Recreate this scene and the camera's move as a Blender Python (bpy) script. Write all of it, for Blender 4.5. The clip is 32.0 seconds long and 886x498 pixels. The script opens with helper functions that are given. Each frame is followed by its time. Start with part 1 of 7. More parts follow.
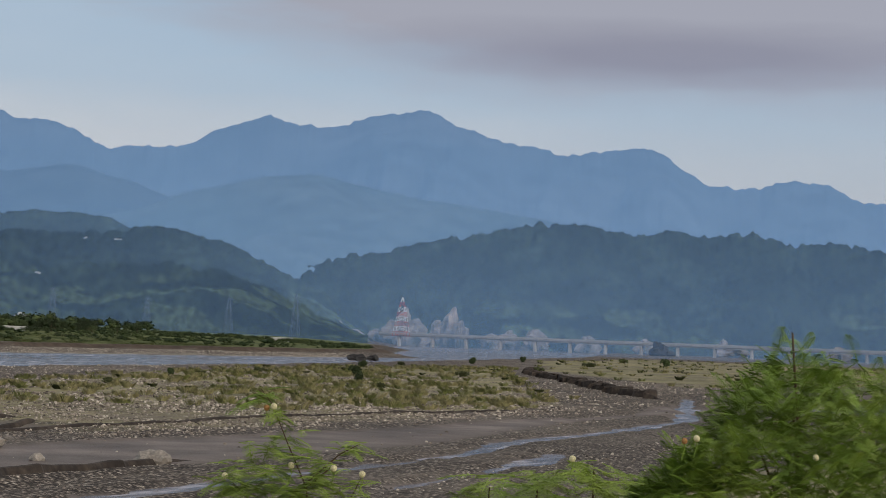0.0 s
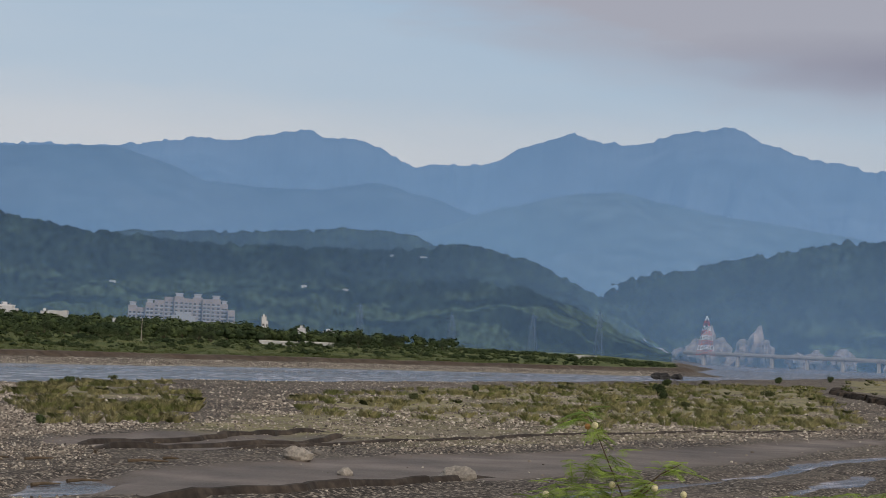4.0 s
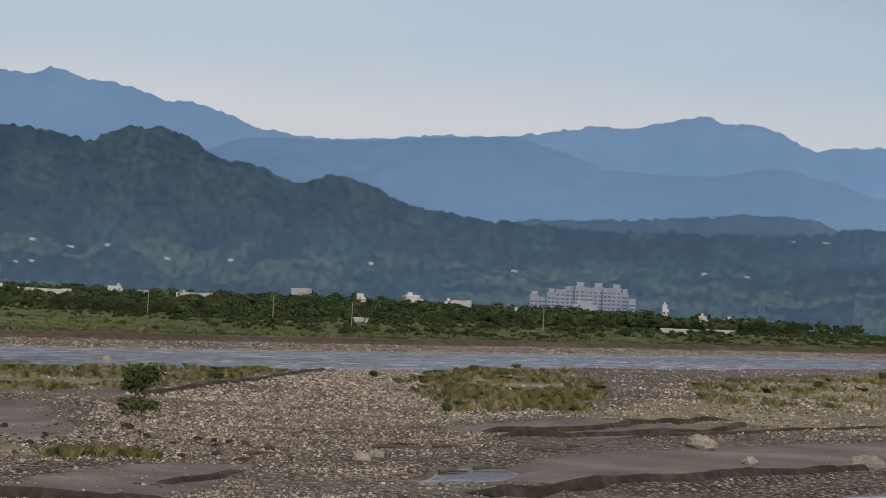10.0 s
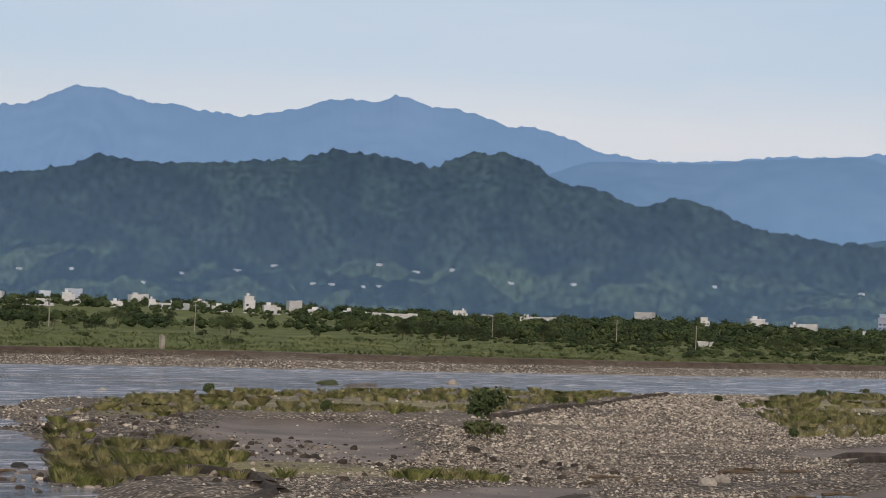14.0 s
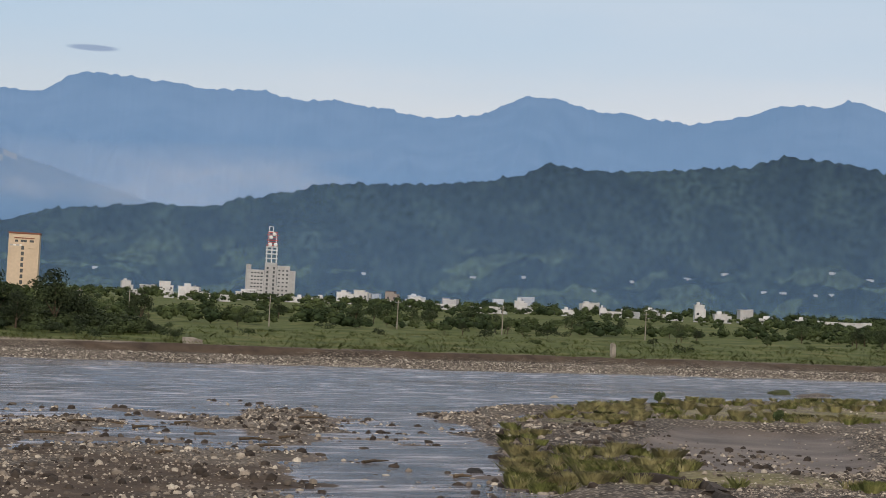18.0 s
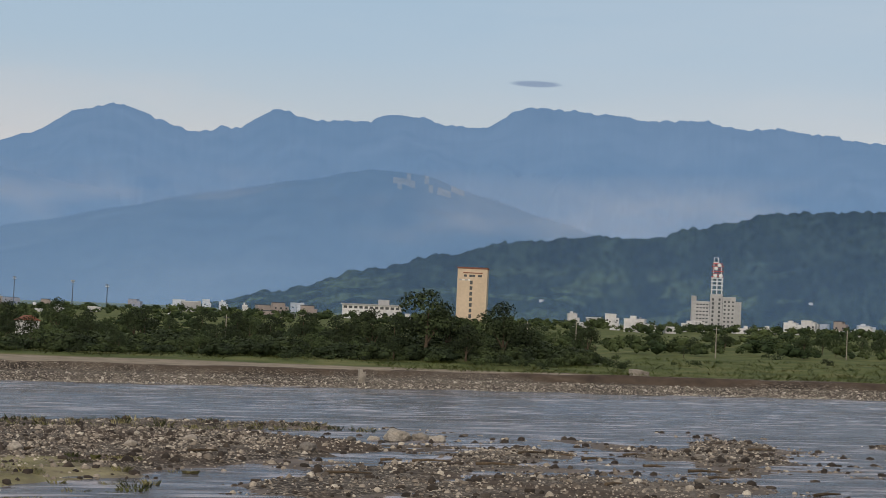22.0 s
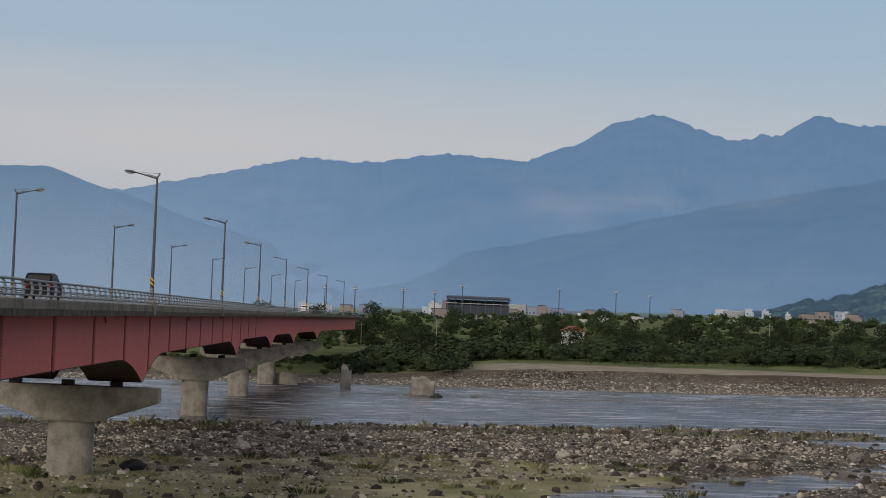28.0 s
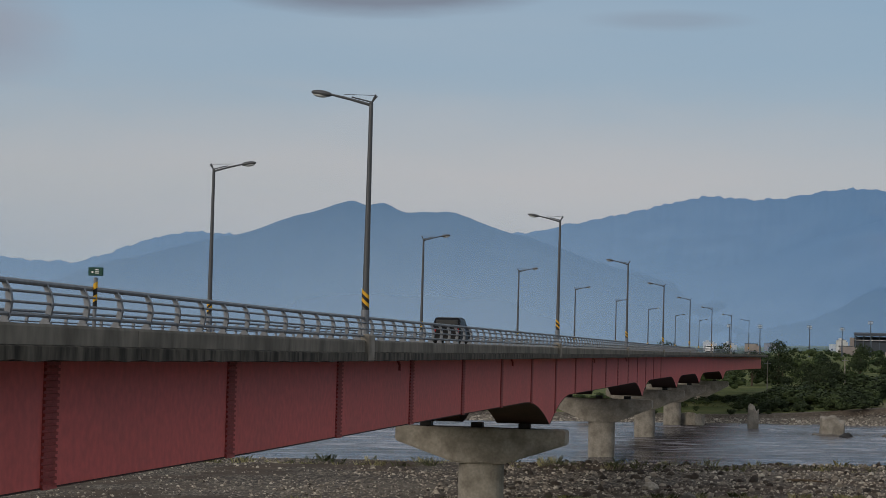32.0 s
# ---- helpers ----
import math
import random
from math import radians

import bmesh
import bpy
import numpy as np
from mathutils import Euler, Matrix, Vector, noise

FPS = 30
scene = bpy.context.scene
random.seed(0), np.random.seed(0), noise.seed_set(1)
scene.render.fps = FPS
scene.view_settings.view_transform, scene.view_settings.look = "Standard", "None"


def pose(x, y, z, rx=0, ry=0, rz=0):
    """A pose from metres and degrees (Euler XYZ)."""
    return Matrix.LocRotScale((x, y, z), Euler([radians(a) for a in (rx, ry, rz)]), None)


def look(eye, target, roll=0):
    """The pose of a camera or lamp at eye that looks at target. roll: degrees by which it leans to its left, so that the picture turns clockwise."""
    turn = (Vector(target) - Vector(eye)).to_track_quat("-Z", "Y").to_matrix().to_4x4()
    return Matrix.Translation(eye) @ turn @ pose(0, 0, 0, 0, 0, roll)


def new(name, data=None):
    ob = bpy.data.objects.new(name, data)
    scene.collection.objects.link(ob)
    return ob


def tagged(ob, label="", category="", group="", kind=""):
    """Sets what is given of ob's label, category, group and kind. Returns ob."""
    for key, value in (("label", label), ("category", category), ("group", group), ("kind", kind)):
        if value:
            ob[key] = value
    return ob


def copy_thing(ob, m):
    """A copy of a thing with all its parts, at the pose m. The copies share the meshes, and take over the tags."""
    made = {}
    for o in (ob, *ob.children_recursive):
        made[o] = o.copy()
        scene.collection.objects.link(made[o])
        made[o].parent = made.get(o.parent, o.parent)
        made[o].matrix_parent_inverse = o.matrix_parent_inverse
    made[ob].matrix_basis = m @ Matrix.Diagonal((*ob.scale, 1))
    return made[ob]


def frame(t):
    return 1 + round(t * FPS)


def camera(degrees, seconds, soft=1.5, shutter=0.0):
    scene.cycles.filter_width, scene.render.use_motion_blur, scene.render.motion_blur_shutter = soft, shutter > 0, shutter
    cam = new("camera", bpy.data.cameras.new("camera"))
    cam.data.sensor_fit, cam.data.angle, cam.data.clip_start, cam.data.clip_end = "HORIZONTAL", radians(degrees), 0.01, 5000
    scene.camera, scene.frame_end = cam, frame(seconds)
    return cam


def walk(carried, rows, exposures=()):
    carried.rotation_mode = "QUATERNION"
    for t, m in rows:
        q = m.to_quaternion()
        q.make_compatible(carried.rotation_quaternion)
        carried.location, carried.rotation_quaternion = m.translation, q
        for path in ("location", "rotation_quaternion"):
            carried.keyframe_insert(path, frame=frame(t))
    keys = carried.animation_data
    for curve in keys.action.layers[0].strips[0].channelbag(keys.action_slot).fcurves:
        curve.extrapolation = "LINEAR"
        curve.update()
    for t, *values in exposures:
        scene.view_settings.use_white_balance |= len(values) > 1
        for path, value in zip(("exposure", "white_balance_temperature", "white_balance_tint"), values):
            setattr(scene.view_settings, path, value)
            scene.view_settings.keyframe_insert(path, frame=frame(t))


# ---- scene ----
# The world: x runs upstream, y across the river towards the town, z up; the river falls gently.
EYE = 12.6        # the eye over the water in front of it
REACH = 0.45      # the camera is held at arm's length and turns about the body
FALL = 0.0163     # slope of the valley along x
cam = camera(23.31, 32.0, soft=0.75)
# seconds, yaw, pitch, lean
TURNS = [
    (0.0, -68.365, 3.177, 2.569),
    (0.5, -67.343, 3.082, 2.607),
    (1.0, -66.220, 3.082, 2.566),
    (1.5, -64.963, 3.120, 2.681),
    (2.0, -63.719, 3.183, 2.747),
    (2.5, -62.671, 3.252, 2.826),
    (3.0, -61.685, 3.354, 2.881),
    (3.5, -60.925, 3.313, 3.017),
    (5.5, -58.108, 3.130, 3.132),
    (6.0, -57.289, 3.005, 3.278),
    (6.5, -56.513, 2.820, 3.307),
    (7.0, -55.433, 2.742, 3.400),
    (7.5, -54.205, 2.627, 3.365),
    (8.0, -53.115, 2.505, 3.218),
    (8.5, -52.074, 2.436, 2.999),
    (9.0, -51.205, 2.406, 2.772),
    (9.5, -50.374, 2.437, 2.765),
    (10.0, -49.635, 2.405, 2.807),
    (10.5, -48.921, 2.332, 2.884),
    (11.0, -48.032, 2.203, 2.873),
    (11.5, -47.365, 2.040, 2.914),
    (12.0, -46.531, 1.856, 2.878),
    (12.5, -45.894, 2.002, 2.899),
    (13.0, -44.819, 2.219, 2.958),
    (13.5, -42.410, 2.457, 2.970),
    (14.0, -40.482, 2.604, 2.784),
    (14.5, -38.587, 2.671, 2.870),
    (16.5, -32.600, 2.451, 2.946),
    (17.0, -31.354, 2.379, 3.025),
    (17.5, -29.769, 2.297, 2.934),
    (18.0, -28.515, 2.222, 3.105),
    (18.5, -27.441, 2.131, 3.164),
    (19.0, -25.695, 2.050, 2.852),
    (19.5, -23.595, 2.089, 2.647),
    (20.0, -22.073, 2.139, 2.661),
    (20.5, -20.283, 2.259, 2.590),
    (21.0, -18.968, 2.310, 2.654),
    (21.5, -17.778, 2.393, 2.559),
    (22.0, -16.660, 2.474, 2.701),
    (22.5, -15.690, 2.559, 2.746),
    (23.0, -14.610, 2.615, 2.582),
    (23.5, -13.698, 2.612, 2.385),
    (24.0, -12.692, 2.590, 2.436),
    (24.5, -11.475, 2.578, 2.515),
    (25.0, -10.207, 2.553, 2.543),
    (25.5, -8.440, 2.518, 2.444),
    (26.0, -7.182, 2.485, 2.515),
    (26.5, -5.531, 2.339, 2.512),
    (28.5, -1.676, 2.066, 2.147),
    (29.0, -0.770, 2.223, 1.703),
    (29.5, 1.490, 2.565, 1.465),
    (30.0, 3.647, 2.892, 1.488),
    (30.5, 5.131, 3.002, 1.668),
    (31.0, 6.204, 2.948, 1.812),
    (31.5, 7.426, 2.838, 1.777),
    (32.0, 8.457, 2.801, 1.576),
]


def held(yaw, pitch, lean):
    b = radians(-yaw)
    return pose(REACH * math.sin(b), REACH * math.cos(b), EYE, 90 + pitch, 0, yaw) @ pose(0, 0, 0, 0, 0, lean)


walk(cam, [(t, held(yaw, pitch, lean)) for t, yaw, pitch, lean in TURNS],
     exposures=[(0.0, 0.05, 6550, 12), (3.0, 0.07, 6600, 12), (8.0, 0.12, 6750, 14), (11.0, 0.16, 6750, 14), (13.0, 0.32, 6750, 14), (19.0, 0.34, 6750, 13), (20.0, 0.36, 6780, 13), (21.0, 0.12, 6750, 12), (24.0, 0.12, 6700, 11), (26.0, -0.03, 6600, 11), (29.0, -0.08, 6480, 10), (32.0, -0.25, 6420, 9)])

# ---- sky and light ----
world = bpy.data.worlds.new("dusk_sky")
scene.world = world
world.use_nodes = True
wt = world.node_tree
wt.nodes.clear()


def wmath(op, a, b=None, clamp=False):
    n = wt.nodes.new("ShaderNodeMath")
    n.operation, n.use_clamp = op, clamp
    for i, s in enumerate((a, b)):
        if s is None:
            continue
        if isinstance(s, (int, float)):
            n.inputs[i].default_value = s
        else:
            wt.links.new(s, n.inputs[i])
    return n.outputs[0]


def wmix(fac, a, b):
    n = wt.nodes.new("ShaderNodeMix")
    n.data_type = "RGBA"
    for sock, s in ((n.inputs[0], fac), (n.inputs[6], a), (n.inputs[7], b)):
        if isinstance(s, (int, float)):
            sock.default_value = s
        elif isinstance(s, tuple):
            sock.default_value = (*s, 1)
        else:
            wt.links.new(s, sock)
    return n.outputs[2]


def wnoise(vec, scale, detail=4, rough=0.55):
    n = wt.nodes.new("ShaderNodeTexNoise")
    n.inputs["Scale"].default_value, n.inputs["Detail"].default_value, n.inputs["Roughness"].default_value = scale, detail, rough
    wt.links.new(vec, n.inputs["Vector"])
    return n.outputs["Fac"]


tc = wt.nodes.new("ShaderNodeTexCoord")
sep = wt.nodes.new("ShaderNodeSeparateXYZ")
wt.links.new(tc.outputs["Generated"], sep.inputs[0])
bearing = wmath("MULTIPLY", wmath("ARCTAN2", sep.outputs[0], sep.outputs[1]), 57.29578)
height = wmath("MULTIPLY", wmath("ARCSINE", sep.outputs[2]), 57.29578)
sky = wt.nodes.new("ShaderNodeTexSky")
sky.sky_type, sky.sun_disc = "NISHITA", False
sky.sun_elevation, sky.sun_rotation = radians(14), radians(200)
sky.air_density, sky.dust_density, sky.ozone_density = 1.0, 2.0, 1.5
veil = wt.nodes.new("ShaderNodeValToRGB")
wt.links.new(wmath("DIVIDE", height, 40, True), veil.inputs[0])
ramp = veil.color_ramp
ramp.elements[0].position, ramp.elements[0].color = 0.0, (0.54, 0.54, 0.55, 1)
ramp.elements[1].position, ramp.elements[1].color = 1.0, (0.55, 0.54, 0.54, 1)
for p, c in ((0.12, (0.54, 0.555, 0.575)), (0.19, (0.375, 0.49, 0.615)), (0.29, (0.29, 0.44, 0.62)), (0.42, (0.50, 0.51, 0.53)), (0.7, (0.56, 0.55, 0.55))):
    e = ramp.elements.new(p)
    e.color = (*c, 1)
faint = wt.nodes.new("ShaderNodeMix")
faint.data_type, faint.blend_type = "RGBA", "MULTIPLY"
faint.inputs[0].default_value, faint.inputs[7].default_value = 1.0, (0.1, 0.1, 0.1, 1)
wt.links.new(sky.outputs[0], faint.inputs[6])
base = wmix(0.82, faint.outputs[2], veil.outputs[0])
# soft streaks of high cloud
stretch = wt.nodes.new("ShaderNodeMapping")
stretch.inputs["Scale"].default_value = (1.0, 1.0, 6.0)
wt.links.new(tc.outputs["Generated"], stretch.inputs[0])
streak = wnoise(stretch.outputs[0], 3.0, 5)
base = wmix(wmath("MULTIPLY", wmath("MULTIPLY", wmath("SUBTRACT", streak, 0.42), 3.0, True), 0.24), base, (0.53, 0.57, 0.62))
puff = wnoise(stretch.outputs[0], 9.0, 7, 0.6)
fine = wnoise(stretch.outputs[0], 40.0, 6, 0.6)


def cloud(col, b, h, wide, tall, dens, tint, rag=1.3, soft=1.6):
    """One bank of cloud about a bearing and a height, with a ragged, soft edge."""
    q = wmath("SQRT", wmath("ADD", wmath("POWER", wmath("DIVIDE", wmath("SUBTRACT", bearing, b), wide), 2),
                            wmath("POWER", wmath("DIVIDE", wmath("SUBTRACT", height, h), tall), 2)))
    q = wmath("ADD", q, wmath("MULTIPLY", wmath("SUBTRACT", puff, 0.5), rag))
    q = wmath("ADD", q, wmath("MULTIPLY", wmath("SUBTRACT", fine, 0.5), rag * 0.35))
    m = wmath("MULTIPLY", wmath("MULTIPLY", wmath("SUBTRACT", 1.1, q), soft, True), dens)
    return wmix(m, col, tint)


over = wmath("MULTIPLY", wmath("MULTIPLY", wmath("SUBTRACT", wnoise(tc.outputs["Generated"], 3.5, 6), 0.5), 4, True), wmath("DIVIDE", wmath("SUBTRACT", height, 13), 12, True))
base = wmix(wmath("MULTIPLY", over, 0.55), base, (0.34, 0.35, 0.41))
base = cloud(base, 44, 7.5, 27, 7, 0.35, (0.54, 0.59, 0.635), 0.9, 0.9)
base = cloud(base, 48, 5.7, 34, 1.5, 0.35, (0.70, 0.66, 0.62), 0.9, 0.9)
base = cloud(base, -6, 4.4, 24, 2.5, 0.6, (0.66, 0.60, 0.57), 0.9, 0.9)
base = cloud(base, 76, 11.9, 18.3, 4.75, 0.97, (0.345, 0.362, 0.425), 0.38, 3.0)
base = cloud(base, 74.5, 8.55, 8.5, 0.95, 0.75, (0.235, 0.245, 0.315), 0.5, 1.3)
base = cloud(base, -10.3, 9.75, 4.6, 0.85, 0.9, (0.235, 0.265, 0.335), 0.55, 1.8)
base = cloud(base, -2.6, 9.0, 2.4, 0.28, 0.45, (0.30, 0.35, 0.43), 0.7, 1.4)
base = cloud(base, -21, 8.0, 2.6, 1.3, 0.6, (0.36, 0.36, 0.42), 0.8, 1.5)
base = cloud(base, 18.95, 6.97, 0.72, 0.09, 0.85, (0.21, 0.28, 0.40), 0.35, 2.5)
back = wt.nodes.new("ShaderNodeBackground")
back.inputs["Strength"].default_value = 1.0
wt.links.new(base, back.inputs["Color"])
wt.links.new(back.outputs[0], wt.nodes.new("ShaderNodeOutputWorld").inputs[0])

sun_lamp = bpy.data.lights.new("sun", "SUN")
sun_lamp.energy, sun_lamp.angle, sun_lamp.color = 1.3, radians(20), (1.0, 0.88, 0.76)
sun = new("sun", sun_lamp)
sun.matrix_world = look((-520, -620, 410), (0, 200, 0))

# ---- materials ----
def mat(name, color, rough=0.85, metal=0.0, spots=None, spot_scale=1.0, spot_amt=0.6, grain=8.0, grain_amt=0.25, bump=0.0, bump_scale=None, vary=0.0, spec=0.3, glow=None, stretch=None, along=False):
    """A surface with two scales of variation: broad stains in a second colour, fine grain in brightness; relief from the grain."""
    m = bpy.data.materials.new(name)
    m.use_nodes = True
    t = m.node_tree
    b = t.nodes["Principled BSDF"]
    b.inputs["Roughness"].default_value, b.inputs["Metallic"].default_value, b.inputs["Specular IOR Level"].default_value = rough, metal, spec
    tc = t.nodes.new("ShaderNodeTexCoord")
    src = tc.outputs["Object"]
    if along:
        lie = t.nodes.new("ShaderNodeAttribute")
        lie.attribute_name = "along"
        src = lie.outputs["Vector"]
    if stretch:
        mp = t.nodes.new("ShaderNodeMapping")
        mp.inputs["Scale"].default_value = stretch
        t.links.new(src, mp.inputs[0])
        src = mp.outputs[0]

    def nz(scale, detail):
        n = t.nodes.new("ShaderNodeTexNoise")
        n.inputs["Scale"].default_value, n.inputs["Detail"].default_value = scale, detail
        t.links.new(src, n.inputs["Vector"])
        return n.outputs["Fac"]

    def mx(fac, a, c, blend="MIX"):
        n = t.nodes.new("ShaderNodeMix")
        n.data_type, n.blend_type = "RGBA", blend
        for sock, s in ((n.inputs[0], fac), (n.inputs[6], a), (n.inputs[7], c)):
            if isinstance(s, (int, float)):
                sock.default_value = s
            elif isinstance(s, tuple):
                sock.default_value = (*s, 1)
            else:
                t.links.new(s, sock)
        return n.outputs[2]

    def rng(v, lo, hi, a, c):
        n = t.nodes.new("ShaderNodeMapRange")
        t.links.new(v, n.inputs[0])
        for i, q in enumerate((lo, hi, a, c)):
            n.inputs[i + 1].default_value = q
        return n.outputs[0]

    col = color
    if spots:
        col = mx(rng(nz(spot_scale, 5), 0.42, 0.62, 0, spot_amt), color, spots)
    g = nz(grain, 6)
    dark = t.nodes.new("ShaderNodeCombineColor")
    f = rng(g, 0.3, 0.7, 1 - grain_amt, 1 + grain_amt)
    for i in range(3):
        t.links.new(f, dark.inputs[i])
    col = mx(1.0, col, dark.outputs[0], "MULTIPLY")
    if vary:
        oi = t.nodes.new("ShaderNodeObjectInfo")
        d2 = t.nodes.new("ShaderNodeCombineColor")
        f = rng(oi.outputs["Random"], 0, 1, 1 - vary, 1 + vary)
        for i in range(3):
            t.links.new(f, d2.inputs[i])
        col = mx(1.0, col, d2.outputs[0], "MULTIPLY")
    t.links.new(col, b.inputs["Base Color"])
    if bump:
        bp = t.nodes.new("ShaderNodeBump")
        bp.inputs["Strength"].default_value, bp.inputs["Distance"].default_value = 0.6, bump
        t.links.new(nz(bump_scale or grain, 6), bp.inputs["Height"])
        t.links.new(bp.outputs[0], b.inputs["Normal"])
    if glow:
        b.inputs["Emission Color"].default_value, b.inputs["Emission Strength"].default_value = (*glow, 1), 1.0
    return m


